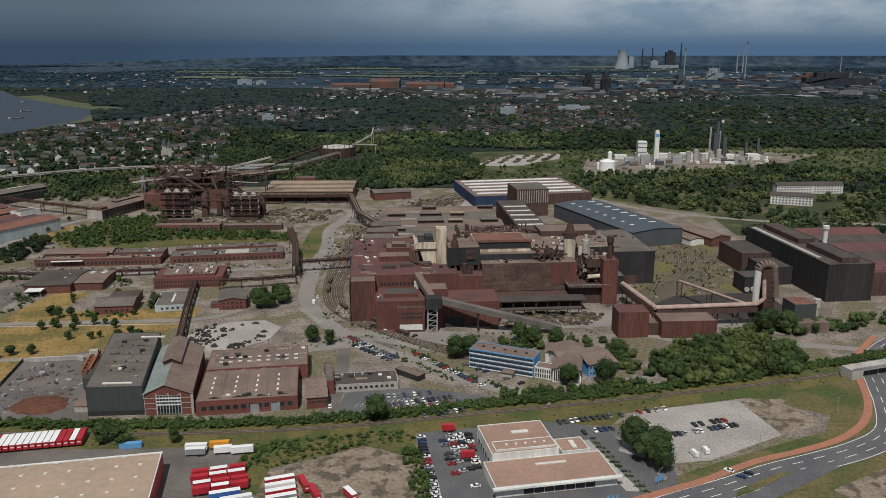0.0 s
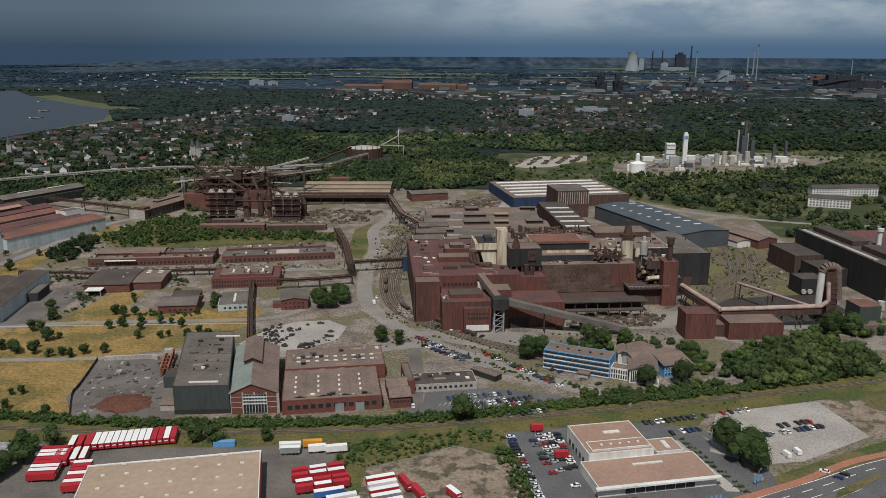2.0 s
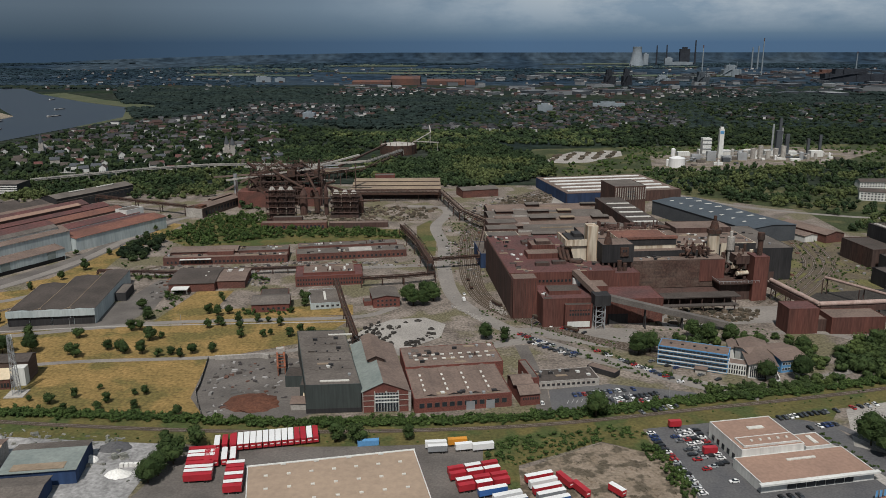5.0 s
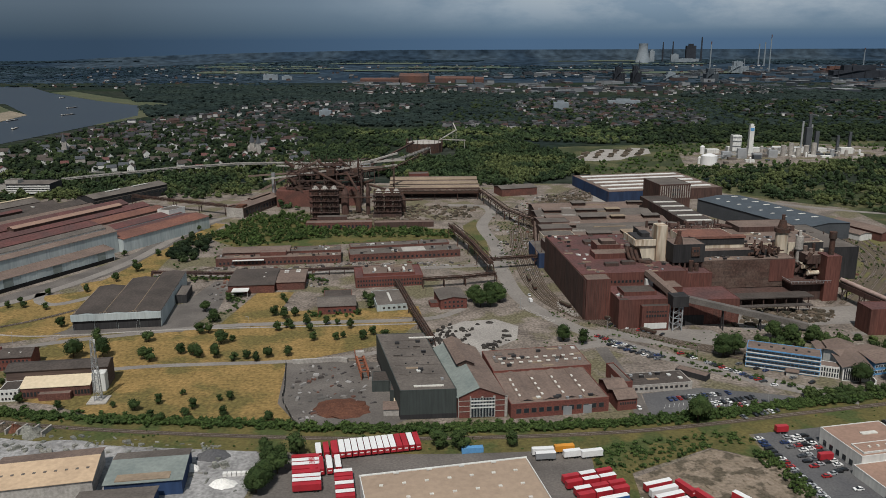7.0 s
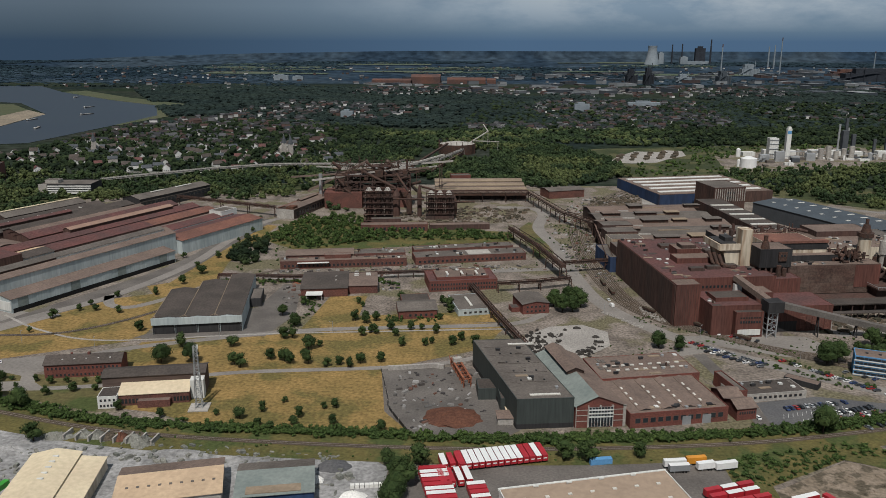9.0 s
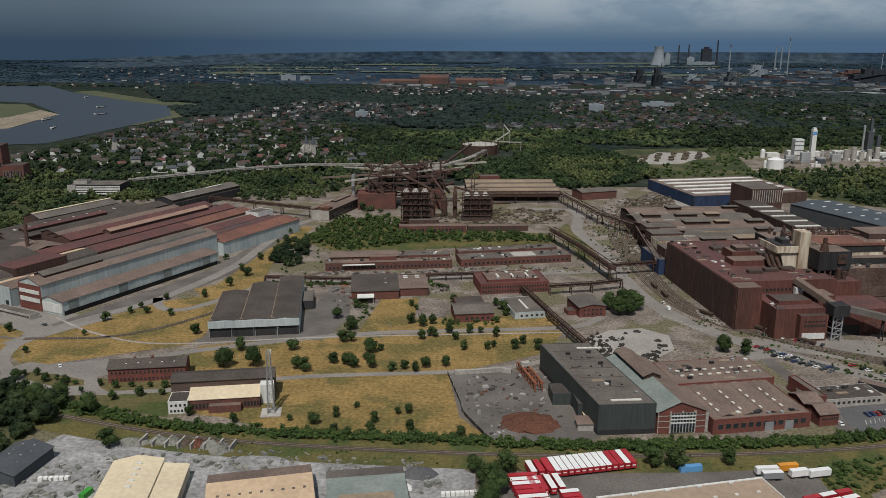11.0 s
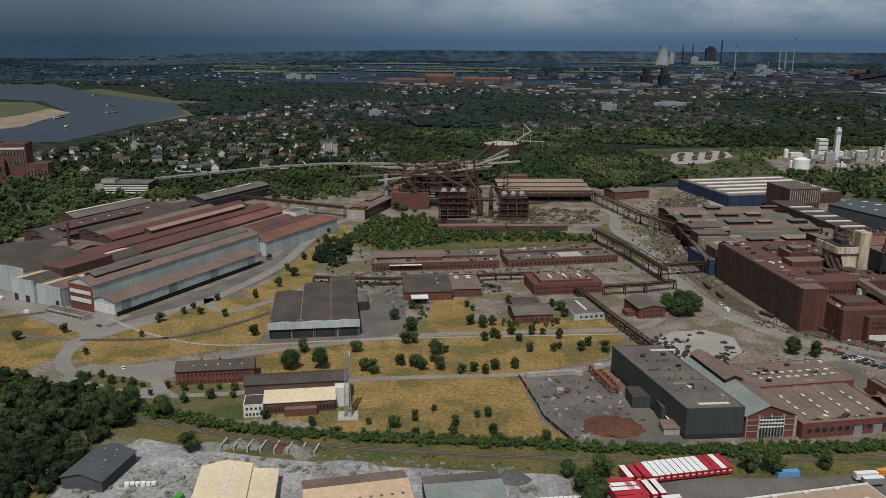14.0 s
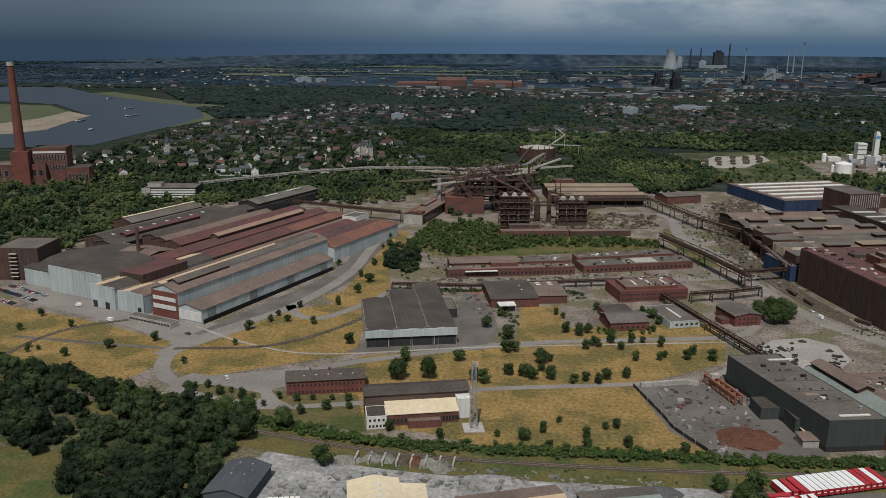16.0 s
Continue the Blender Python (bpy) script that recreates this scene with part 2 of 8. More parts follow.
mat("orange_paint", (0.62, 0.26, 0.03), rough=0.45, bump=0, spread=0.08)
mat("green_paint", (0.05, 0.3, 0.04), rough=0.5, bump=0, spread=0.08)
mat("grey_paint", (0.25, 0.26, 0.27), rough=0.45, bump=0, spread=0.08)
mat("orange_rust", (0.25, 0.095, 0.055), (0.18, 0.07, 0.045), bump=0.1)
mat("white_lacquer", (0.72, 0.72, 0.71), (0.64, 0.64, 0.63), rough=0.35, bump=0, spread=0.05)
mat("rubber", (0.018, 0.018, 0.018), bump=0, rough=0.9)
mat("galvanised", (0.42, 0.43, 0.44), rough=0.5, metal=0.4, bump=0, spread=0.12)
mat("bark", (0.07, 0.05, 0.035), fine=4.0)
# Leaves with the shade of the clouds put into their colour.
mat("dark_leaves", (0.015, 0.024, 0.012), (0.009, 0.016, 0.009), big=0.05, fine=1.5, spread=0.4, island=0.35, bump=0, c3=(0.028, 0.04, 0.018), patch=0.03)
mat("copse_leaves", (0.042, 0.06, 0.022), (0.026, 0.042, 0.017), big=0.05, fine=1.5, spread=0.4, island=0.3, bump=0, c3=(0.06, 0.08, 0.028), patch=0.03)
mat("leaves", (0.038, 0.055, 0.02), (0.024, 0.04, 0.015), big=0.4, fine=2.0, spread=0.35, rand=0.35, bump=0)
mat("wood_leaves", (0.036, 0.053, 0.024), (0.018, 0.03, 0.016), big=0.02, fine=0.5, spread=0.45, island=0.4, bump=0.6, c3=(0.066, 0.078, 0.034), patch=0.011)
# Far leaves: cloud shade and blue haze are both put into the colour.
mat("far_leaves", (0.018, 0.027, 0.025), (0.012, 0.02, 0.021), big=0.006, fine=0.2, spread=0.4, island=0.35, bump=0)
# Blue haze of the distance is painted into the next two colours.
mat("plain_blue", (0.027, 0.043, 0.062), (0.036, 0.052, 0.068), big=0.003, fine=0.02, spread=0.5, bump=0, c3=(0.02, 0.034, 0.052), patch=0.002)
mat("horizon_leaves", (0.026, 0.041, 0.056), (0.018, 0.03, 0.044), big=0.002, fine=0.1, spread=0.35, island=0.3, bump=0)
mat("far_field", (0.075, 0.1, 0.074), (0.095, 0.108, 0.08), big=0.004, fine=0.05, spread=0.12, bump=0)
mat("ochre_roof", (0.25, 0.195, 0.14), (0.2, 0.155, 0.115), big=0.04, fine=0.5, spread=0.15)
mat("hedge_leaves", (0.05, 0.074, 0.024), (0.032, 0.052, 0.018), big=0.06, fine=1.0, spread=0.4, island=0.4, bump=0)
mat("stone_grey", (0.2, 0.195, 0.19), (0.13, 0.125, 0.12), big=0.3, fine=1.2, spread=0.35, island=0.3)
mat("scrap", (0.1, 0.075, 0.062), (0.075, 0.06, 0.055), big=0.4, fine=1.2, spread=0.4, island=0.5)
mat("red_earth", (0.115, 0.052, 0.034), (0.085, 0.04, 0.028), big=0.2, fine=1.0, spread=0.3)
mat("steam_white", (0.75, 0.75, 0.75), bump=0)
# Concrete and dark walls of the distance, haze blue mixed into both colours.
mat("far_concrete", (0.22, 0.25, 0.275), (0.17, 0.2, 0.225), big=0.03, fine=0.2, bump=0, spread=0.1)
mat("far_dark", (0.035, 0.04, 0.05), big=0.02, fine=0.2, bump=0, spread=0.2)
mat("far_orange", (0.13, 0.066, 0.05), (0.085, 0.055, 0.05), big=0.02, fine=0.2, bump=0, spread=0.15)
islands("town_walls", [(0.55, 0.54, 0.53), (0.07, 0.064, 0.06), (0.48, 0.47, 0.46), (0.09, 0.06, 0.052), (0.28, 0.275, 0.27)])
islands("town_roofs", [(0.038, 0.034, 0.034), (0.034, 0.036, 0.04), (0.06, 0.038, 0.034), (0.036, 0.036, 0.038), (0.075, 0.076, 0.08)])
mat("siding_ground", (0.125, 0.102, 0.068), (0.085, 0.072, 0.054), big=0.08, fine=0.6, spread=0.4, c3=(0.12, 0.112, 0.048), patch=0.035)
mat("slag", (0.034, 0.031, 0.029), (0.05, 0.045, 0.04), big=0.4, fine=1.2, spread=0.4)
mat("pink_pipe", (0.36, 0.275, 0.24), (0.27, 0.19, 0.165), big=0.2, fine=0.8, spread=0.25)
mat("wall_sheet", (0.108, 0.076, 0.066), (0.082, 0.05, 0.043), big=0.1, fine=0.7, spread=0.3, rand=0.16)
# Far works in colours that already hold the blue of the haze.
islands("far_mix", [(0.045, 0.054, 0.064), (0.11, 0.12, 0.13), (0.04, 0.046, 0.055), (0.075, 0.056, 0.054), (0.06, 0.068, 0.078), (0.2, 0.21, 0.22)])
islands("works_mix", [(0.07, 0.062, 0.058), (0.2, 0.19, 0.18), (0.055, 0.05, 0.05), (0.12, 0.065, 0.05), (0.1, 0.095, 0.09), (0.3, 0.29, 0.28)])

for far_name in ("plain_blue", "far_land", "horizon_leaves", "far_field"):
    MATS[far_name].node_tree.nodes["Principled BSDF"].inputs["Specular IOR Level"].default_value = 0.0

# ---- mesh helpers ----


def box(bm, x0, y0, z0, x1, y1, z1):
    v = [bm.verts.new(p) for p in ((x0, y0, z0), (x1, y0, z0), (x1, y1, z0), (x0, y1, z0), (x0, y0, z1), (x1, y0, z1), (x1, y1, z1), (x0, y1, z1))]
    for f in ((0, 3, 2, 1), (4, 5, 6, 7), (0, 1, 5, 4), (1, 2, 6, 5), (2, 3, 7, 6), (3, 0, 4, 7)):
        bm.faces.new([v[i] for i in f])


def prism(bm, pts, axis, a, b):
    """A polygon of (p, z) pairs drawn out from a to b; axis 'x': p is y, axis 'y': p is x."""
    def at(p, z, t):
        return (t, p, z) if axis == "x" else (p, t, z)
    lo, hi = [bm.verts.new(at(p, z, a)) for p, z in pts], [bm.verts.new(at(p, z, b)) for p, z in pts]
    n = len(pts)
    bm.faces.new(lo[::-1]), bm.faces.new(hi)
    for i in range(n):
        bm.faces.new((lo[i], lo[(i + 1) % n], hi[(i + 1) % n], hi[i]))


def tube(bm, p, q, r, seg=10, r2=None):
    p, q = Vector(p), Vector(q)
    d = (q - p).normalized()
    a = d.orthogonal().normalized()
    b = d.cross(a)
    r2 = r if r2 is None else r2
    rings = []
    for c, rr in ((p, r), (q, r2)):
        rings.append([bm.verts.new(c + (a * math.cos(2 * math.pi * i / seg) + b * math.sin(2 * math.pi * i / seg)) * rr) for i in range(seg)])
    for i in range(seg):
        bm.faces.new((rings[0][i], rings[0][(i + 1) % seg], rings[1][(i + 1) % seg], rings[1][i]))
    bm.faces.new(rings[0][::-1]), bm.faces.new(rings[1])


def beam(bm, p, q, w, h):
    """A square bar from p to q, w wide and h high about its axis."""
    p, q = Vector(p), Vector(q)
    d = (q - p).normalized()
    s = d.cross(Vector((0, 0, 1)))
    s = s.normalized() if s.length > 1e-4 else Vector((1, 0, 0))
    u = s.cross(d)
    ends = []
    for c in (p, q):
        ends.append([bm.verts.new(c + s * w / 2 * i + u * h / 2 * j) for i, j in ((-1, -1), (1, -1), (1, 1), (-1, 1))])
    for i in range(4):
        bm.faces.new((ends[0][i], ends[0][(i + 1) % 4], ends[1][(i + 1) % 4], ends[1][i]))
    bm.faces.new(ends[0][::-1]), bm.faces.new(ends[1])


def mesh_of(name, bm, material):
    bmesh.ops.recalc_face_normals(bm, faces=bm.faces)
    me = bpy.data.meshes.new(name)
    bm.to_mesh(me)
    bm.free()
    for one in material if isinstance(material, (list, tuple)) else [material]:
        me.materials.append(MATS[one])
    return me


def part(name, bm, material, parent, label=""):
    ob = new(name, mesh_of(name, bm, material) if isinstance(bm, bmesh.types.BMesh) else bm)
    ob.parent = parent
    return tagged(ob, label)


def thing(name, label, category, m=None, group="", kind=""):
    ob = new(name)
    ob.empty_display_size = 0.5
    if m is not None:
        ob.matrix_basis = m
    return tagged(ob, label, category, group, kind)


def solo(name, bm, material, label, category, m=None, group="", kind=""):
    ob = new(name, mesh_of(name, bm, material) if isinstance(bm, bmesh.types.BMesh) else bm)
    if m is not None:
        ob.matrix_basis = m
    return tagged(ob, label, category, group, kind)


def pieces(name, bm, material, parent, label=""):
    """Every loose piece of the bmesh becomes a part of its own."""
    bm.verts.index_update()
    seen = set()
    for v0 in list(bm.verts):
        if v0 in seen:
            continue
        stack, group = [v0], []
        seen.add(v0)
        while stack:
            v = stack.pop()
            group.append(v)
            for e in v.link_edges:
                w = e.other_vert(v)
                if w not in seen:
                    seen.add(w)
                    stack.append(w)
        one = bmesh.new()
        twin = {v: one.verts.new(v.co) for v in group}
        for f in {f for v in group for f in v.link_faces}:
            one.faces.new([twin[v] for v in f.verts])
        part(name, one, material, parent, label)
    bm.free()


def slide(root, k):
    """Leans a building's plan: x shifts by k for each metre of y."""
    for ob in root.children:
        if ob.data.users == 1:
            ob.data.transform(Matrix(((1, k, 0, 0), (0, 1, 0, 0), (0, 0, 1, 0), (0, 0, 0, 1))))
        else:
            ob.location.x += k * ob.location.y


def boxes_part(name, parent, material, *dims, label=""):
    bm = bmesh.new()
    for d in dims:
        box(bm, *d)
    return part(name, bm, material, parent, label)


def raw_mesh(name, verts, faces, material, smooth=False):
    """A mesh from arrays: verts (n, 3), faces (m, 3 or 4)."""
    me = bpy.data.meshes.new(name)
    k = faces.shape[1]
    me.vertices.add(len(verts)), me.loops.add(faces.size), me.polygons.add(len(faces))
    me.vertices.foreach_set("co", np.ascontiguousarray(verts, dtype=np.float32).ravel())
    me.loops.foreach_set("vertex_index", faces.astype(np.int32).ravel())
    me.polygons.foreach_set("loop_start", np.arange(0, faces.size, k, dtype=np.int32))
    me.polygons.foreach_set("use_smooth", np.full(len(faces), smooth))
    me.update(calc_edges=True)
    me.materials.append(MATS[material])
    return me


# ---- the ground, to the horizon ----
EYE_Z, MID_X = 181.5, -200.0


def far(x, y):
    """Land past 3.3 km is drawn in towards the viewer and raised, so that it keeps its bearing and its place under the horizon."""
    if y <= 3300:
        return x, y, 0.0, 1.0
    yy = 3300 + 1750 * (1 - math.exp(-(y - 3300) / 1750))
    s = yy / y
    return MID_X + (x - MID_X) * s, yy, EYE_Z * (1 - s), s


def sheet_rows(ys, half, material, name, zoff=0.0, reach=None):
    vs, fs = [], []
    n = 40
    for y_ in ys:
        for i in range(n + 1):
            y = min(y_, reach(2 * i / n - 1)) if reach else y_
            x = MID_X + half(y) * (2 * i / n - 1)
            fx, fy, fz, _ = far(x, y)
            vs.append((fx, fy, fz + zoff))
    for j in range(len(ys) - 1):
        for i in range(n):
            a = j * (n + 1) + i
            fs.append((a, a + 1, a + n + 2, a + n + 1))
    return raw_mesh(name, np.array(vs), np.array(fs), material)


def in_rain(u):
    """In the west the land stops near seven kilometres; sky stands in for rain."""
    return 16000 - 9200 * min(1.0, max(0.0, (-0.1 - u) / 0.5))


ground = solo("ground", sheet_rows([-1500, -500, 200, 600, 1000, 1050], lambda y: 1500, "ground", "ground"), None, "grey-brown trampled earth of the works with weedy patches", "ground", kind="structure")
solo("ground_far", sheet_rows([1050, 1400, 1800, 2400, 3000, 3300, 3600], lambda y: 1500 + max(0, y - 1050) * 0.9, "far_land", "ground_far"), None, "green plain beyond the works, cloud shade put into its colour", "ground", kind="structure")
solo("ground_horizon", sheet_rows([3600, 3900, 4300, 4800, 5400, 6200, 7200, 8500, 10000, 12000, 16000], lambda y: 1500 + max(0, y - 1050) * 0.9, "plain_blue", "ground_horizon", reach=in_rain), None, "plain that runs to the horizon, blue haze put into its colour", "ground", kind="structure")


LAYER = [0]


def layer(z):
    """Each sheet lies a few millimetres over the one before, so that none share a plane."""
    LAYER[0] += 1
    return z + 0.0025 * (LAYER[0] % 12)


def patch(name, pts, material, z, label, category, kind="structure"):
    """A flat sheet with the given outline."""
    z = layer(z)
    bm = bmesh.new()
    f = bm.faces.new([bm.verts.new((x, y, z)) for x, y in pts])
    bmesh.ops.triangulate(bm, faces=[f])
    ob = solo(name, bm, material, label, category, kind=kind)
    return ob


def smooth_line(pts, step=6.0):
    """Points along a Catmull-Rom curve through pts."""
    p = [Vector(q) for q in pts]
    p = [p[0] * 2 - p[1]] + p + [p[-1] * 2 - p[-2]]
    out = []
    for i in range(1, len(p) - 2):
        n = max(2, int((p[i + 1] - p[i]).length / step))
        for k in range(n):
            t = k / n
            out.append(0.5 * ((2 * p[i]) + (p[i + 1] - p[i - 1]) * t + (2 * p[i - 1] - 5 * p[i] + 4 * p[i + 1] - p[i + 2]) * t * t + (3 * p[i] - p[i - 1] - 3 * p[i + 1] + p[i + 2]) * t ** 3))
    return out + [p[-2]]


def ribbon(bm, line, off0, off1, z):
    prev = None
    for i, c in enumerate(line):
        d = (line[min(i + 1, len(line) - 1)] - line[max(i - 1, 0)]).normalized()
        s = Vector((-d.y, d.x))
        zz = z(i) if callable(z) else z
        now = [bm.verts.new((c.x + s.x * o, c.y + s.y * o, zz)) for o in (off0, off1)]
        if prev:
            bm.faces.new((prev[0], prev[1], now[1], now[0]))
        prev = now


def strip(name, pts, width, material, z, label, category="road", kerb=False, dashes=False):
    line = smooth_line([Vector(q) for q in pts])
    z = layer(z)
    bm = bmesh.new()
    ribbon(bm, line, -width / 2, width / 2, z)
    ob = solo(name, bm, material, label, category, kind="structure")
    if kerb:
        for side in (-1, 1):
            kb = bmesh.new()
            a, b = sorted((side * width / 2, side * (width / 2 + 0.35)))
            ribbon(kb, line, a, b, z + 0.12)
            part("kerb", kb, "concrete", ob)
    return ob, line

# ---- sheets of ground: yards, lawns, roads, rails, river ----
patch("works_yard", [(-420, 600), (-150, 470), (-60, 372), (0, 420), (60, 470), (230, 500), (330, 700), (180, 900), (0, 1060), (-330, 1000), (-420, 860), (-470, 640)], "ground", 0.03, "grey-brown hard-packed earth of the steelworks", "yard")
patch("lawn_under_south", [(-452, 402), (-372, 366), (-266, 360), (-286, 440), (-330, 449), (-374, 443), (-449, 458)], "lawn", 0.0611, "dry grass round the park lawns", "lawn")
patch("lawn_under_north", [(-447, 456), (-374, 441), (-287, 441), (-232, 474), (-217, 521), (-300, 513), (-360, 499), (-446, 474)], "lawn", 0.0622, "dry grass beside the park road", "lawn")
patch("lawn_large", [(-372, 372), (-268, 362), (-288, 437), (-330, 432), (-374, 425)], "lawn", 0.08, "dry yellowish lawn of the park", "lawn")
patch("lawn_middle", [(-444, 455), (-374, 440), (-330, 445), (-234, 478), (-218, 512), (-300, 503), (-360, 490), (-440, 470)], "lawn", 0.08, "dry yellowish lawn between two park roads", "lawn")
patch("lawn_back", [(-352, 502), (-318, 508), (-318, 575), (-345, 572)], "lawn", 0.08, "dry lawn beside the old workshops", "lawn")
patch("lawn_stores", [(-317.9, 508), (-218, 523), (-222, 545), (-317.9, 530)], "lawn", 0.08, "dry lawn in front of the small brick shops", "lawn")
patch("lawn_office", [(-520, 425), (-440, 420), (-430, 378), (-480, 392), (-520, 410)], "verge", 0.08, "rough dry grass beside the brick office", "lawn")
patch("lawn_shed", [(-430, 384), (-372, 374), (-376, 424), (-440, 402)], "lawn", 0.07, "dry grass round the long shed", "lawn")
patch("lawn_west", [(-556, 483), (-500, 560), (-470, 575), (-452, 560), (-449, 478), (-490, 458), (-534, 436), (-556, 455)], "lawn", 0.08, "dry lawn in front of the rolling mill", "lawn")
patch("lawn_far_west", [(-720, 560), (-640, 530), (-566, 492), (-562, 452), (-570, 432), (-640, 430), (-720, 500)], "lawn", 0.08, "dry lawn crossed by a siding", "lawn")
patch("lawn_strip", [(-490, 590), (-476, 600), (-466, 690), (-452, 805), (-440, 800), (-448, 660), (-440, 600), (-470, 560)], "lawn", 0.08, "grass strip with young trees beside the mill road", "lawn")
patch("weedy_bank", [(-445, 745), (-395, 700), (-300, 722), (-200, 748), (-205, 785), (-340, 800), (-420, 850)], "dike_grass", 0.08, "weedy bank below the blast furnaces", "grass")
patch("siding_verge", [(-186, 690), (-170, 684), (-174, 800), (-184, 830), (-196, 800)], "verge", 0.09, "weedy strip beside the works road", "grass")
patch("east_sidings", [(85, 565), (150, 585), (205, 615), (232, 690), (215, 800), (165, 790), (120, 680)], "siding_ground", 0.07, "weedy brown ground between the eastern sidings", "yard")
patch("mill_forecourt", [(-735, 590), (-690, 560), (-600, 515), (-556, 480), (-530, 520), (-556, 530), (-610, 560), (-700, 620)], "road_asphalt", 0.06, "worn grey asphalt before the rolling mill", "yard")
strip("mill_side_yard", [(-545, 500), (-510, 575), (-480, 650), (-468, 740), (-462, 830)], 26, "asphalt", 0.06, "worn grey asphalt beside the rolling mill", "yard")
patch("hall_apron", [(-455, 480), (-372, 488), (-362, 530), (-372, 600), (-386, 600), (-392, 545), (-448, 490)], "asphalt", 0.1, "grey asphalt apron beside the workshop", "yard")
patch("fenced_yard", [(-292, 440), (-258, 444), (-224, 440), (-212, 372), (-222, 362), (-268, 361), (-284, 385)], "asphalt", 0.1, "fenced grey storage yard beside the tall hall", "yard")
patch("slag_circle", [(-216, 470), (-205, 498), (-190, 514), (-168, 519), (-153, 506), (-155, 482), (-174, 461), (-198, 454)], "pale_gravel", 0.12, "pale gravel circle with heaps of spoil", "yard")
patch("office_forecourt", [(-546, 432), (-536, 444), (-524, 441), (-493, 450), (-470, 456), (-476, 432), (-487, 424), (-480, 412), (-468, 402), (-492, 400), (-520, 408), (-540, 420)], "road_asphalt", 0.1, "pale asphalt parking court of the brick office", "yard")
patch("lawn_island", [(-530, 430), (-512, 427), (-492, 420), (-489, 413), (-505, 411), (-526, 420)], "verge", 0.14, "small planted grass island in the parking court", "lawn")
for name_, pts_ in (("wood_floor_1", [(-1300, 620), (-765, 640), (-700, 900), (-700, 1049), (-1300, 1049)]), ("wood_floor_2", [(-699.8, 930), (-500, 985), (-370, 1035), (-340, 1049), (-699.8, 1049)]),
                    ("wood_floor_3", [(72, 1049), (140, 965), (232, 900), (232, 1049)]), ("wood_floor_4", [(232.2, 795), (560, 690), (1450, 800), (1450, 1049), (232.2, 1049)])):
    patch(name_, pts_, "meadow", 0.0411, "dark green undergrowth of the woods", "grass")
patch("copse_floor", [(-1000, 490), (-640, 392), (-540, 318), (-491, 300), (-487, 388), (-640, 452), (-1000, 620)], "meadow", 0.0711, "dark green undergrowth of the copse", "grass")
patch("soot_pad", [(99, 532), (172, 541), (200, 562), (196, 604), (124, 588), (100, 562)], "slag", 0.15, "soot-black ground below the gas pipes", "yard")
patch("car_park", [(-93, 374), (-92, 404), (-58, 413), (-14, 404), (-8, 398), (-32, 386), (-87, 371)], "dark_asphalt", 0.1, "dark asphalt staff car park with marked bays", "car park")
patch("truck_yard", [(-275, 285), (-268, 332), (-200, 337), (-128, 341), (-116, 300), (-118, 200), (-275, 200)], "asphalt", 0.1, "grey asphalt yard of the haulage depot", "yard")
patch("dirt_lot", [(-112, 318), (-72, 345), (-46, 333), (-38, 300), (-38, 240), (-112, 240)], "dirt", 0.08, "bare dirt lot with dark clods", "ground")
patch("dealer_lot", [(-48, 361), (-18, 377), (18, 379), (44, 368), (62, 322), (50, 250), (-30, 250), (-37.5, 290)], "dark_asphalt", 0.1, "dark asphalt car lot of the dealer", "car park")
patch("paved_path", [(29, 357), (33.5, 357), (50, 312), (43.8, 312)], "concrete", 0.1411, "pale paved strip beside the dealership", "path")
patch("gravel_park", [(59, 386), (71, 393), (118, 406), (128, 367), (86, 340), (66, 336), (46, 347)], "pale_gravel", 0.1, "pale gravel overflow car park", "car park")
patch("gravel_edge", [(118.2, 406), (142, 409), (151, 379), (128.2, 367)], "dirt", 0.1, "bare brown earth beside the gravel car park", "ground")
patch("road_island", [(88, 309), (97, 314), (120, 332), (116, 332), (92, 316)], "verge", 0.26, "narrow grass island between the lanes", "grass")
patch("dirt_corner", [(132, 318), (160, 336), (200, 345), (200, 300), (140, 296)], "dirt", 0.09, "bare earth beside the trunk road", "ground")
patch("scrap_yard", [(-490, 250), (-488, 330), (-471, 360), (-405, 353), (-340, 338), (-290, 343), (-276, 330), (-276, 250)], "dust", 0.1, "dusty pale grey recycling yard", "yard")
patch("brown_field", [(-700, 250), (-700, 380), (-600, 358), (-520, 345), (-492, 332), (-491, 250)], "dike_grass", 0.08, "bare brown field edge behind the copse", "field")
strip("dike_meadow", [(-1200, 640), (-720, 468), (-640, 437), (-560, 404), (-485, 376), (-410, 357), (-330, 350), (-220, 348), (-135, 356), (-40, 376), (58, 402), (165, 440), (300, 502), (520, 620)], 27, "dike_grass", 0.14, "long grassy dike strip with worn bare tracks", "grass")
patch("verge_south", [(-128, 345), (-60, 362), (40, 390), (60, 394), (46, 372), (-18, 378), (-50, 362), (-48, 335), (-72, 346), (-112, 322), (-112, 300), (-128, 310)], "dike_grass", 0.11, "rough weedy grass beside the depots", "grass")
patch("verge_east", [(60, 392), (140, 420), (300, 480), (300, 330), (170, 300), (60, 300), (62, 322), (100, 345), (150, 372), (160, 390), (124, 409)], "verge", 0.06, "rough green and brown verge beside the trunk road", "grass")

strip("road_park", [(-476, 446), (-445, 466), (-359, 497), (-290, 508), (-216, 518), (-190, 540)], 6.5, "road_asphalt", 0.16, "grey asphalt park road")
strip("road_loop", [(-525, 524), (-545, 497), (-559, 474), (-556, 450), (-545, 434), (-530, 428)], 9.0, "road_asphalt", 0.17, "grey curved road into the parking court")
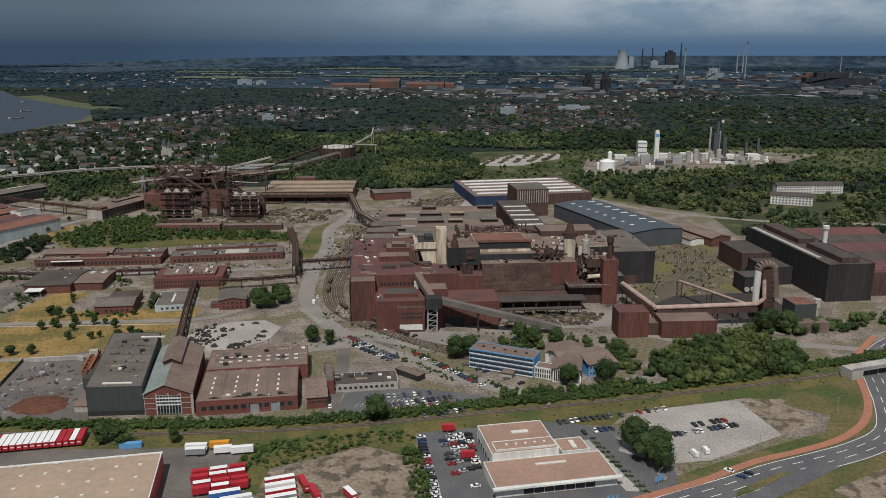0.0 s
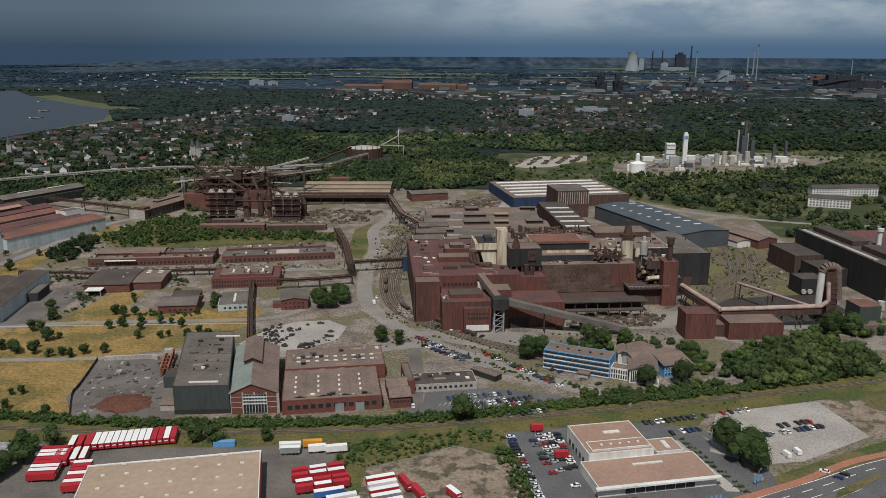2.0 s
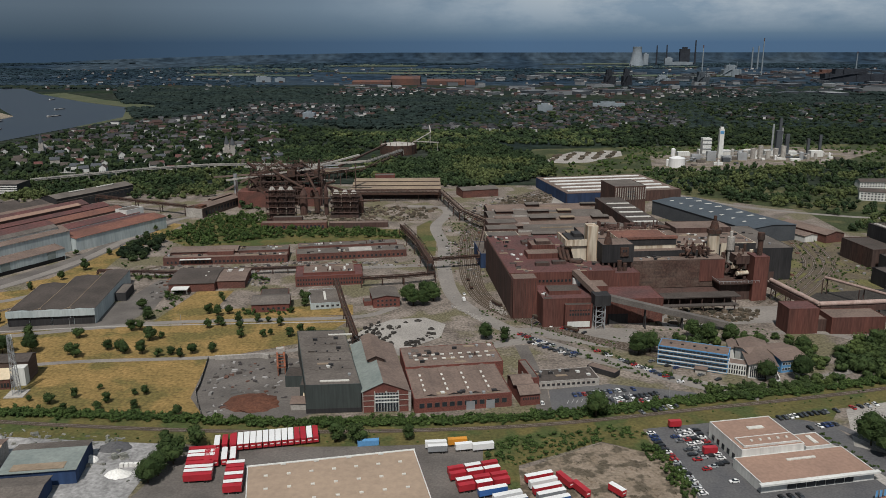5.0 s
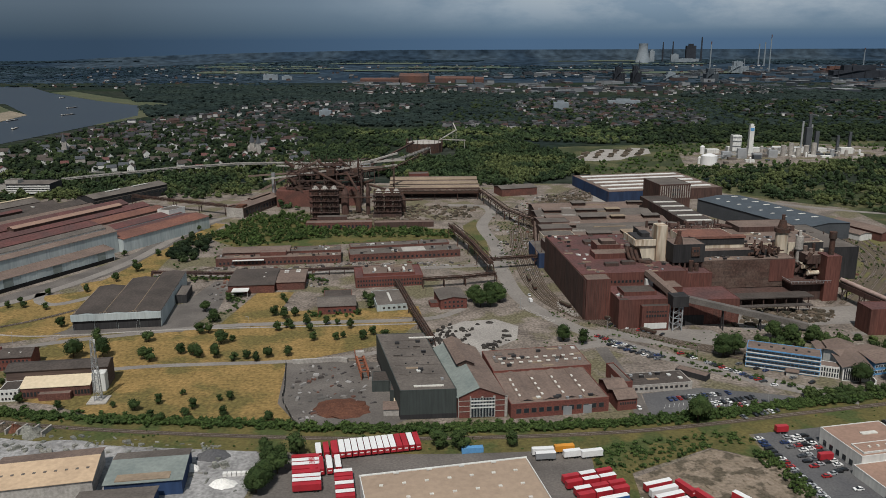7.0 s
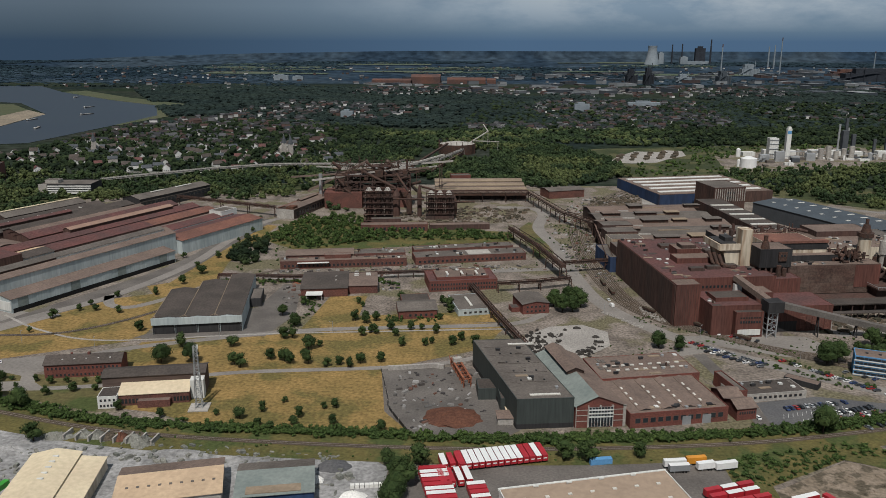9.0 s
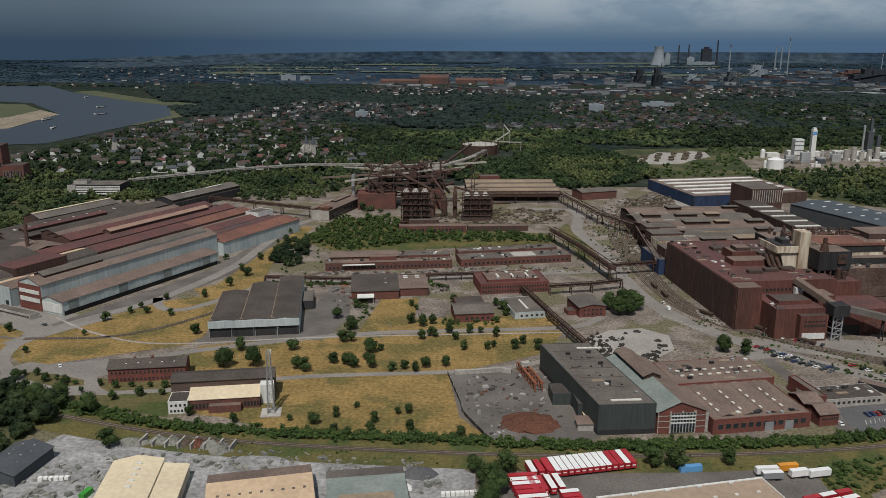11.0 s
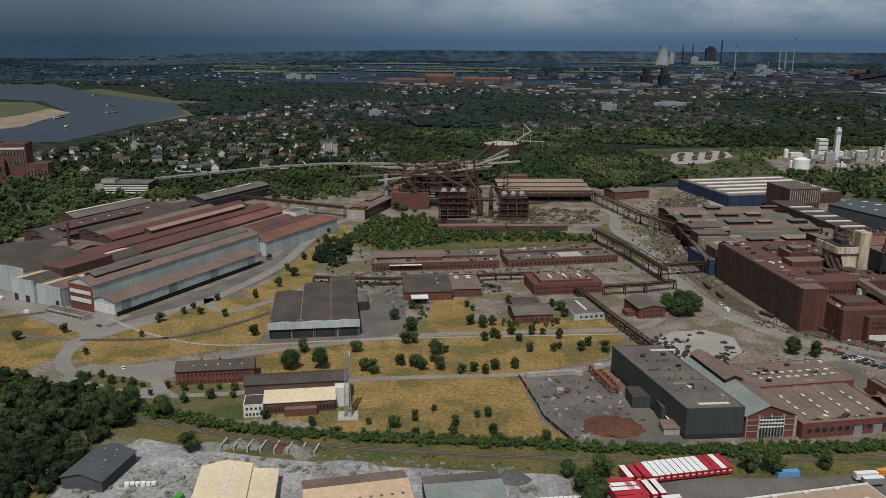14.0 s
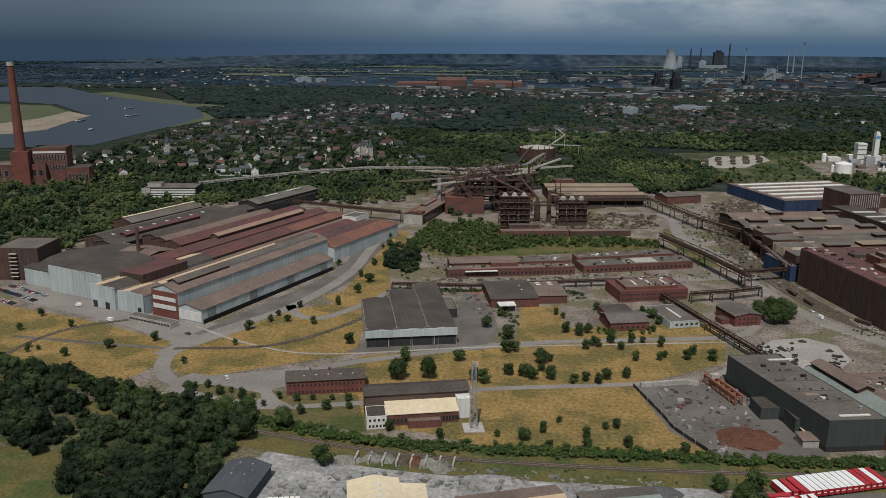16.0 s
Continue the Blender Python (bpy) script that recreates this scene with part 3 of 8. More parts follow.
strip("road_bend", [(-508, 566), (-498, 545), (-480, 541), (-456, 572), (-436, 612), (-425, 626)], 7.0, "road_asphalt", 0.16, "grey lane curving from the mill to the brick stores")
strip("old_lane", [(-668, 496), (-620, 488), (-575, 482), (-556, 478)], 3.4, "asphalt", 0.15, "cracked old lane across the dry lawn", "path")
strip("path_gravel", [(-560, 520), (-520, 492), (-470, 476), (-380, 491), (-290, 501), (-214, 509)], 2.0, "pale_gravel", 0.2, "narrow pale gravel path", "path")
strip("road_lane", [(-470, 404), (-430, 412), (-374, 430), (-292, 441), (-250, 452), (-225, 470)], 5.0, "road_asphalt", 0.17, "narrow pale lane across the lawns")
strip("road_mill", [(-566, 470), (-540, 515), (-505, 566), (-478, 650), (-470, 740), (-458, 815), (-430, 850)], 9.0, "road_asphalt", 0.18, "grey works road along the rolling mill")
strip("road_works", [(20, 400), (-9, 415), (-55, 447), (-100, 485), (-130, 525), (-150, 570), (-160, 640), (-164, 720), (-176, 800), (-166, 870), (-178, 900), (-215, 905)], 12.0, "road_asphalt", 0.16, "pale grey main road of the works")
strip("road_cross", [(-430, 625), (-380, 617), (-300, 632), (-220, 645), (-168, 655)], 9.0, "road_asphalt", 0.15, "grey works road beside the brick stores")
strip("road_lower", [(-200, 455), (-150, 455), (-120, 470), (-95, 480)], 10.0, "road_asphalt", 0.14, "grey works road behind the brick halls")
strip("road_hall_side", [(-96, 372), (-98, 420), (-104, 470)], 8.0, "asphalt", 0.14, "service lane beside the brick hall")
strip("road_office", [(20, 404), (60, 425), (95, 447), (112, 480), (95, 500), (60, 500)], 6.0, "road_asphalt", 0.15, "lane past the blue office")
strip("road_yard_east", [(-10, 520), (60, 535), (130, 540), (200, 520)], 34.0, "road_asphalt", 0.12, "worn grey paved yard before the melt shop")
patch("gate_apron", [(-108, 500), (-66, 506), (-28, 503), (-16, 476), (-52, 468), (-84, 482)], "road_asphalt", 0.1311, "grey asphalt apron before the casting hall", "yard")
trunk, trunk_line = strip("road_trunk", [(20, 278), (58, 301), (88, 317), (112, 331), (135, 342), (160, 355), (181, 372), (194, 400), (204, 433), (213, 460), (245, 500), (330, 560)], 15.0, "dark_asphalt", 0.16, "dark asphalt trunk road with white lane marks")
strip("cycle_path", [(36, 300), (69, 317), (80, 323), (106, 340), (132, 352), (155, 365), (174, 384), (187, 409), (196, 440), (204, 466), (235, 508)], 4.0, "red_paving", 0.22, "red paved cycle path along the trunk road", "path")
strip("road_branch", [(40, 272), (70, 292), (100, 311), (122, 327), (140, 340)], 8.0, "dark_asphalt", 0.1911, "dark asphalt slip road with white edge lines")
strip("road_upper_east", [(160, 492), (200, 488), (240, 482), (300, 500)], 8.0, "road_asphalt", 0.17, "grey lane above the shrubs")
strip("road_dealer", [(44, 372), (60, 345), (66, 325), (58, 300)], 5.0, "dark_asphalt", 0.15, "dark access lane beside the big tree")
strip("road_east_far", [(560, 800), (420, 850), (300, 860), (200, 900), (130, 960), (60, 1080)], 9.0, "road_asphalt", 0.1, "pale road curving through the woods")
strip("road_ore", [(-40, 930), (-20, 1060), (-10, 1200), (10, 1300)], 14.0, "pale_gravel", 0.1, "pale gravel haul road", "road")
strip("viaduct_deck", [(-760, 1130), (-560, 1130), (-420, 1100), (-330, 1080)], 6.0, "concrete", 0.2, "pale concrete road beside the town")

# lane marks of the trunk road
for off, dash in ((-6.9, 0), (6.9, 0), (-2.4, 1), (2.4, 1)):
    mk_bm = bmesh.new()
    for i in range(0, len(trunk_line) - 1):
        if dash and i % 2:
            continue
        ribbon(mk_bm, trunk_line[i:i + 2], off - 0.16, off + 0.16, 0.2)
    part("lane_mark", mk_bm, "white_paint", trunk)

# railway tracks
def track(pts, z=0.2):
    z = layer(z)
    line = smooth_line([Vector(q) for q in pts])
    bm = bmesh.new()
    ribbon(bm, line, -1.9, 1.9, z)
    ob = solo("railway_track", bm, "ballast", "rusty railway track on brown ballast", "railway", kind="structure")
    for o in (-0.72, 0.72):
        b2 = bmesh.new()
        ribbon(b2, line, o - 0.12, o + 0.12, z + 0.14)
        part("rail", b2, "rail_steel", ob)


track([(-1000, 565), (-640, 437), (-560, 402), (-480, 376), (-410, 358), (-320, 350), (-220, 349), (-110, 360), (-10, 385), (80, 410), (190, 447), (400, 540)])
for k in range(4):
    track([(-20 + k * 6, 452 + k * 3), (-70 + k * 3, 487), (-118 + k * 4, 532), (-138 + k * 4, 580), (-147 + k * 5, 660), (-146 + k * 5, 780), (-120 + k * 7, 900), (-60 + k * 9, 1010), (20 + k * 14, 1120), (90 + k * 10, 1250)])
track([(-645, 440), (-655, 470), (-640, 510), (-600, 535)])
track([(-560, 480), (-500, 490), (-455, 540), (-438, 600), (-400, 640)])
for k in range(4):
    track([(70 + k * 9, 560), (110 + k * 8, 610), (150 + k * 8, 680), (170 + k * 6, 800)])

# river with its sandy far shore
bm = bmesh.new()
outline = [(-1700, 1000), (-1300, 1300), (-1186, 1394), (-1059, 1445), (-1043, 1772), (-1041, 2011), (-1168, 2326), (-1394, 2529), (-1753, 2923), (-2026, 3290), (-3600, 3290), (-3300, 2700), (-2300, 2480), (-1802, 2474), (-1599, 2381), (-1334, 2025), (-1271, 1700), (-1303, 1600), (-1600, 1500), (-2600, 1400), (-2600, 1000)]
f_ = bm.faces.new([bm.verts.new((x, y, 0.6)) for x, y in outline])
bmesh.ops.triangulate(bm, faces=[f_])
solo("water_river", bm, "water", "broad grey river in a long bend", "river", kind="structure")
patch("sand_shore", [(-1303, 1600), (-1271, 1690), (-1300, 1830), (-1334, 2025), (-1450, 2150), (-1420, 1950), (-1440, 1780), (-1700, 1640), (-1700, 1530)], "sand", 0.7, "pale sandy river shore", "beach")
patch("river_meadow", [(-1440, 1780), (-1420, 1960), (-1450, 2150), (-1600, 2340), (-1900, 2380), (-2400, 2300), (-2400, 1700), (-1700, 1640)], "field_green", 0.75, "flat green meadow across the river", "grass")
patch("river_bank", [(-1043, 1772), (-1030, 1772), (-1000, 2011), (-1100, 2380), (-1380, 2640), (-1700, 3000), (-1753, 2923), (-1394, 2529), (-1168, 2326), (-1041, 2011)], "field_green", 0.8, "grassy river bank", "grass")
patch("ore_ground", [(-34, 1262), (-8, 1330), (30, 1392), (70, 1385), (84, 1410), (112, 1400), (104, 1340), (66, 1300), (40, 1262), (0, 1250)], "pale_gravel", 0.5, "pale gravel storage ground with dark rows", "yard")
patch("rough_meadow", [(-60, 1150), (60, 1060), (230, 1160), (420, 1240), (900, 1180), (900, 1520), (420, 1520), (130, 1460), (-40, 1420), (-60, 1290)], "meadow", 0.35, "rough green waste land behind the works", "grass")
patch("gas_plant_yard", [(120, 1170), (150, 1340), (400, 1480), (560, 1420), (420, 1270), (220, 1190)], "ground", 0.5, "grey yard of the gas works", "yard")

# ---- building kit ----


def flat(root, x0, y0, x1, y1, h, wall, roof, z0=0.0, para=0.7, tag="", name="wall"):
    bm = bmesh.new()
    box(bm, x0, y0, z0, x1, y1, h)
    part(name, bm, wall, root, tag)
    boxes_part("roof", root, roof, (x0 + 0.35, y0 + 0.35, h + 0.004, x1 - 0.35, y1 - 0.35, h + 0.2))
    if para:
        boxes_part("parapet", root, wall, (x0 - 0.05, y0 - 0.05, h - 0.1, x1 + 0.05, y0 + 0.34, h + para), (x0 - 0.05, y1 - 0.34, h - 0.1, x1 + 0.05, y1 + 0.05, h + para),
                   (x0 - 0.05, y0 + 0.345, h - 0.1, x0 + 0.34, y1 - 0.345, h + para), (x1 - 0.34, y0 + 0.345, h - 0.1, x1 + 0.05, y1 - 0.345, h + para))


def gab(root, x0, y0, x1, y1, h, rise, wall, roof, axis="y", over=0.6, z0=0.0, roof2=None, at=0.5):
    """A hall with a pitched roof, its ridge along axis; at: where the ridge stands across it."""
    bm = bmesh.new()
    lo, hi, a, b = (x0, x1, y0, y1) if axis == "y" else (y0, y1, x0, x1)
    mid = lo + (hi - lo) * at
    prism(bm, [(lo, z0), (hi, z0), (hi, h), (mid, h + rise), (lo, h)], axis, a, b)
    part("wall", bm, wall, root)
    s0, s1 = rise / max(mid - lo, 0.01), rise / max(hi - mid, 0.01)
    t = 0.28
    for p, q, zq, rf in ((lo - over, mid, h - over * s0, roof), (hi + over, mid, h - over * s1, roof2 or roof)):
        if abs(q - p) < over * 1.5:
            continue
        bm = bmesh.new()
        prism(bm, [(p, zq + 0.06), (q, h + rise + 0.06), (q, h + rise + t), (p, zq + t)], axis, a - over, b + over)
        part("roof", bm, rf, root)


def mono(root, x0, y0, x1, y1, h0, h1, wall, roof, axis="y", over=0.4, z0=0.0):
    """A hall with one slope: h0 at the low coordinate across, h1 at the high one."""
    lo, hi, a, b = (x0, x1, y0, y1) if axis == "y" else (y0, y1, x0, x1)
    bm = bmesh.new()
    prism(bm, [(lo, z0), (hi, z0), (hi, h1), (lo, h0)], axis, a, b)
    part("wall", bm, wall, root)
    s = (h1 - h0) / (hi - lo)
    bm = bmesh.new()
    prism(bm, [(lo - over, h0 - over * s + 0.05), (hi + over, h1 + over * s + 0.05), (hi + over, h1 + over * s + 0.28), (lo - over, h0 - over * s + 0.28)], axis, a - over, b + over)
    part("roof", bm, roof, root)


WINS = {}


def win_mesh(w, h, frame_mat):
    key = (round(w, 1), round(h, 1), frame_mat)
    if key not in WINS:
        t = min(0.16, w * 0.1)
        fr_, pn = bmesh.new(), bmesh.new()
        box(fr_, -w / 2, -0.1, 0, w / 2, 0, h)
        box(pn, -w / 2 + t, -0.13, t, w / 2 - t, -0.104, h - t)
        WINS[key] = (mesh_of("window", fr_, frame_mat), mesh_of("pane", pn, "glass"))
    return WINS[key]


def wins(root, side, a0, a1, pos, z0, h, n, fill=0.62, frame_mat="louvre"):
    """n windows along a wall: side f (towards -y), b, l or r; a0..a1 along it, pos is the wall's plane."""
    w = (a1 - a0) / n * fill
    me, glass_me = win_mesh(w, h, frame_mat)
    for i in range(n):
        a = a0 + (a1 - a0) * (i + 0.5) / n
        ob = part("window", me, None, root)
        x, y, rz = {"f": (a, pos - 0.01, 0), "b": (a, pos + 0.01, 180), "l": (pos - 0.01, a, -90), "r": (pos + 0.01, a, 90)}[side]
        ob.matrix_basis = pose(x, y, z0, 0, 0, rz)
        part("pane", glass_me, None, ob)


def plate(root, name, material, *dims, label=""):
    return [boxes_part(name, root, material, d, label=label) for d in dims]


def rooflights(root, x0, x1, nx, y0, y1, ny, z, w, d, material="skylight", name="rooflight"):
    me = None
    for i in range(nx):
        for j in range(ny):
            if me is None:
                bm = bmesh.new()
                box(bm, -w / 2, -d / 2, -0.3, w / 2, d / 2, 0.35)
                me = mesh_of(name, bm, material)
            ob = part(name, me, None, root)
            ob.location = (x0 + (x1 - x0) * (i + 0.5) / nx, y0 + (y1 - y0) * (j + 0.5) / ny, z)


def house(x, y, ang, name, label, category="building", group=""):
    return thing(name, label, category, pose(x, y, 0, 0, 0, ang), group)


ROOF_BITS = []
for w_, d_, h_, mt_ in ((1.2, 1.2, 0.9, "galvanised"), (2.4, 1.4, 1.1, "dark_clad"), (0.7, 0.7, 1.8, "rust_iron"), (3.6, 0.9, 0.7, "grey_roof"), (1.8, 1.8, 0.6, "white_clad"), (5.2, 3.2, 0.14, "dark_roof"), (6.4, 2.2, 0.14, "ochre_roof"), (2.0, 4.4, 0.14, "grey_roof")):
    bm = bmesh.new()
    box(bm, -w_ / 2, -d_ / 2, -0.2, w_ / 2, d_ / 2, h_)
    if h_ > 0.5:
        box(bm, -w_ / 2 - 0.15, -d_ / 2 - 0.15, h_ + 0.004, w_ / 2 + 0.15, d_ / 2 + 0.15, h_ + 0.14)
    ROOF_BITS.append(mesh_of("roof_patch" if h_ < 0.5 else "roof_vent", bm, mt_))
bits_rng = random.Random(77)


def roof_bits(root, x0, y0, x1, y1, z, n):
    """Vents, ducts and felt patches strewn over a flat roof whose top lies at z."""
    for k in range(n):
        me = bits_rng.choice(ROOF_BITS)
        ob = part(me.name.split(".")[0], me, None, root)
        ob.location = (bits_rng.uniform(x0 + 2, x1 - 2), bits_rng.uniform(y0 + 2, y1 - 2), z + 0.22 + 0.006 * k)


# ---- foreground depots ----
R = house(-228.3, 300.1, 14.5, "haulage_warehouse", "long warehouse with beige flat roof and red fascia")
flat(R, 0, -60, 72, 0, 8.6, "white_clad", "beige_roof", para=0.5)
plate(R, "fascia", "red_paint", (-0.25, -60.3, 6.2, 72.3, -60.06, 8.4), (72.06, -60, 0.2, 72.3, -0.3, 8.4))
plate(R, "gutter", "white_clad", (-0.3, 0.06, 8.2, 72.3, 0.5, 9.2))
rooflights(R, 3, 69, 7, -56, -4, 5, 8.9, 1.6, 1.1)
rooflights(R, 8, 64, 4, -2, -0.6, 1, 9.3, 2.2, 0.8, "white_clad", "roof_vent")

R = house(-13, 326, 14.2, "car_dealership", "low white dealership with pinkish flat roofs", group="")
flat(R, 0, 0, 31, 28, 7.6, "white_clad", "pink_roof", para=0.5)
flat(R, 2.2, 2, 30.5, 10, 8.3, "white_clad", "pink_roof", z0=7.6, para=0.4, name="upper_wall")
flat(R, -4, -22, 50, -0.1, 4.4, "white_clad", "pink_roof", para=0.4)
flat(R, 33, 1, 46, 13, 5.0, "white_clad", "pink_roof", para=0.5)
plate(R, "canopy", "white_clad", (-5.5, -24, 4.2, 51.5, -22.1, 5.0))
wins(R, "f", 8, 40, -22.06, 0.6, 3.2, 7, 0.92, "dark_clad")
wins(R, "l", 4, 26, -0.02, 0.6, 2.6, 5, 0.5, "dark_clad")
rooflights(R, 12, 24, 1, 17, 20, 1, 7.9, 8, 2.4)
rooflights(R, 14, 36, 1, -8, -5, 1, 4.7, 14, 1.4)
rooflights(R, 36, 44, 1, 4, 10, 1, 5.3, 2.2, 7)
rooflights(R, 6, 28, 5, 5, 7, 1, 8.7, 1.1, 1.1)

R = house(-421, 290, 9, "cream_depot", "cream metal depot with shallow roof")
gab(R, -4, -10, 16, 32, 7.6, 2.0, "cream_concrete", "cream_roof", axis="y")
mono(R, 16.4, -8, 27, 30, 6.6, 5.4, "cream_concrete", "cream_roof")
rooflights(R, 6.4, 9, 1, 5, 28, 5, 9.5, 2.4, 1.0, "white_clad")
R = house(-386, 311.5, 15, "tan_depot", "depot with tan and brown corrugated roof")
gab(R, 0, -28, 41, 0, 7.4, 1.6, "concrete", "tan_roof", axis="x", roof2="brown_roof", at=0.68)
rooflights(R, 14, 30, 3, -13, -10, 1, 8.6, 4.2, 1.4)
rooflights(R, 2, 40, 9, -20, -17, 1, 8.3, 1.2, 1.2, "grey_roof")
R = house(-338, 318, 11, "grey_depot", "depot with dull grey and rust-brown roof")
gab(R, 0, -26, 31, 0, 6.8, 1.2, "blue_clad", "verdigris", axis="x", roof2="grey_roof", at=0.7)
plate(R, "rusty_sheet", "ochre_roof", (4, -25, 7.05, 26, -19, 7.5))
gab(R, -8, -48, 22, -29, 6.0, 1.4, "blue_clad", "grey_roof", axis="x")
R = house(-476.5, 325, -8, "slate_shed", "dark slate-grey metal shed on the recycling yard")
gab(R, -9.3, -12.5, 9.3, 13, 5.2, 2.6, "slate_roof", "slate_roof", axis="y")
rooflights(R, -8, 8, 2, -9, 10, 2, 6.5, 1.0, 0.9)
rooflights(R, -5, 5, 2, -4, 14, 2, 7.0, 1.0, 0.9)

# ---- brick works at the dike ----
R = house(-218, 369, 7, "tall_grey_hall", "tall grey-green metal clad hall with flat roof")
flat(R, 0, 0, 28, 80, 15.4, "grey_green_clad", "grey_roof", para=0.4)
plate(R, "plinth", "dark_clad", (-0.1, -0.1, 0, 28.1, 80.1, 2.6))
roof_bits(R, 1, 8, 27, 68, 15.4, 12)
rooflights(R, 5, 24, 1, 3, 6, 1, 15.7, 15, 1.5)
rooflights(R, 6, 22, 1, 70, 74, 1, 15.7, 14, 1.5)
rooflights(R, 6, 24, 3, 16, 64, 4, 15.8, 0.9, 0.9, "dark_clad", "roof_vent")
for yy in (20, 32, 44, 56, 68):
    plate(R, "roof_seam", "dark_roof", (3, yy, 15.6, 26, yy + 0.35, 15.7))

slide(R, -0.15)
R = house(-189.5, 371.5, 7, "brick_gable_hall", "brick gabled hall with patched verdigris and brown roof")
gab(R, 0, 0, 24, 66, 11.4, 5.0, "brick", "verdigris", axis="y", roof2="brown_roof", at=0.45)
gab(R, 6, 30, 15, 65, 16.8, 2.0, "rust_iron", "brown_roof", axis="y", z0=15.5)
for i in range(5):
    plate(R, "brick_pier", "concrete", (i * 5.85 + 0.1, -0.28, 0.2, i * 6.1 + 0.45, -0.02, 11.8))
for zz in (3.4, 6.4, 9.2):
    plate(R, "stone_band", "concrete", (0, -0.22, zz, 24, -0.02, zz + 0.3))
wins(R, "f", 6.5, 18.5, -0.25, 0.5, 10.4, 8, 0.86, "pale_blue_clad")
plate(R, "transom", "white_clad", *[(6.4, -0.55, z_, 18.6, -0.4, z_ + 0.7) for z_ in (5.4, 7.2, 9.0)])

slide(R, -0.12)
R = house(-163, 372, 12, "brick_saw_hall", "low brick hall with broad brown roof and skylights")
flat(R, 0, 0, 51, 40, 7.4, "brick", "brown_roof", para=0.5)
flat(R, 0.2, 40.2, 56, 70, 8.2, "brick", "brown_roof", para=0.3)
rooflights(R, 5, 52, 9, 46, 58, 2, 9.0, 2.2, 1.0)
for k, xx in enumerate((9, 21, 32, 43)):
    gab(R, xx - 3.2, 3, xx + 3.2, 38, 7.6, 1.0, "dark_clad", "brown_roof", axis="y", z0=7.4, over=0.2)
    for j in range(4):
        ob = plate(R, "rooflight", "skylight", (xx - 2.9, 8 + j * 6.4, 8.0, xx - 0.7, 10.6 + j * 6.4, 8.3))[0]
roof_bits(R, 0, 40, 56, 70, 8.2, 22)
roof_bits(R, 0, 0, 51, 8, 7.4, 10)
wins(R, "f", 2, 49, -0.02, 2.6, 2.6, 12, 0.7, "louvre")
plate(R, "door", "grey_paint", (27, -0.3, 0, 31.5, -0.04, 4.6), (37.5, -0.3, 0, 42, -0.04, 4.6))
R = house(-108.5, 383, 13.5, "brick_annex", "small brick annex with two gabled roofs")
gab(R, 0, 0, 10.5, 12, 6.4, 2.4, "brick", "brown_roof", axis="x")
gab(R, 0, 12.4, 10.5, 26, 6.2, 2.4, "brick", "brown_roof", axis="x")
flat(R, 10.7, 16, 15, 42, 7.4, "brick", "grey_roof")
wins(R, "f", 1, 10, -0.02, 3.2, 1.4, 7, 0.6)
R = house(-103, 403, 11.5, "low_store", "long low store with grey felt roof")
flat(R, 0, 0, 40, 16, 4.2, "concrete", "dark_roof", para=0.3)
wins(R, "f", 1, 38, -0.02, 1.6, 1.4, 13, 0.55)
roof_bits(R, 0, 0, 40, 16, 4.2, 14)
R = house(-68, 432, -38, "bike_shelter", "small flat-roofed brown shelter")
flat(R, 0, 0, 18, 6, 3.0, "dark_clad", "brown_roof", para=0.2)

# ---- blue office ----
R = house(-25.5, 443, -21, "blue_office", "four-storey office with blue and white window bands")
flat(R, 0, 0, 39, 13, 11.6, "sky_blue_panel", "brown_roof", para=0.4)
for s_ in range(4):
    plate(R, "white_band", "white_clad", (-0.15, -0.35, 0.6 + s_ * 2.85, 39.1, -0.03, 1.15 + s_ * 2.85))
    wins(R, "f", 0.4, 38.6, -0.03, 1.4 + s_ * 2.85, 1.35, 18, 0.95, "dark_clad")
rooflights(R, 3, 36, 5, 5, 8, 1, 12.0, 1.4, 1.4, "dark_clad", "roof_vent")
flat(R, 39.1, 2, 49, 10, 6.4, "white_clad", "brown_roof", para=0.3)
for s_ in range(2):
    wins(R, "f", 39.4, 48.8, 1.98, 0.6 + s_ * 2.9, 2.4, 7, 0.72, "white_clad")
plate(R, "porch", "concrete", (22, -5, 0, 28, -0.4, 2.8))
plate(R, "porch_roof", "brown_roof", (21.4, -5.6, 2.8, 28.6, -0.4, 3.1))
R = house(21.5, 425, -8, "brown_roof_hall", "assembly hall with broad brown pitched roof and white walls")
gab(R, 0, 0, 15, 40, 8.2, 2.2, "white_clad", "brown_roof", axis="y", over=1.0)
wins(R, "f", 0.6, 9, -0.02, 0.6, 6.6, 8, 0.72, "dark_clad")
plate(R, "stair_wall", "white_clad", (15.1, -6, 0, 15.7, 8, 4.0), (11, -6.6, 0, 15.7, -6.1, 2.6))
gab(R, -6, 28, -0.2, 42, 6.4, 1.2, "white_clad", "brown_roof", axis="y")
R = house(42.5, 433, 18, "blue_wing", "two-storey sky-blue wing with broad brown roof")
gab(R, 0, 0, 17, 24, 7.6, 2.0, "sky_blue_panel", "brown_roof", axis="x", over=0.9)
gab(R, -14, 9, -0.1, 24, 8.4, 2.0, "white_clad", "brown_roof", axis="x", over=0.8)
for s_ in range(2):
    wins(R, "f", 0.4, 16.6, -0.02, 1.3 + s_ * 3.3, 1.6, 9, 0.86, "white_clad")
    wins(R, "r", 1, 23, 17.02, 1.3 + s_ * 3.3, 1.6, 8, 0.6)

# ---- melt shop, the great red works ----
BO = Matrix.Translation((-108, 519, 0)) @ Matrix.Rotation(radians(8), 4, "Z")


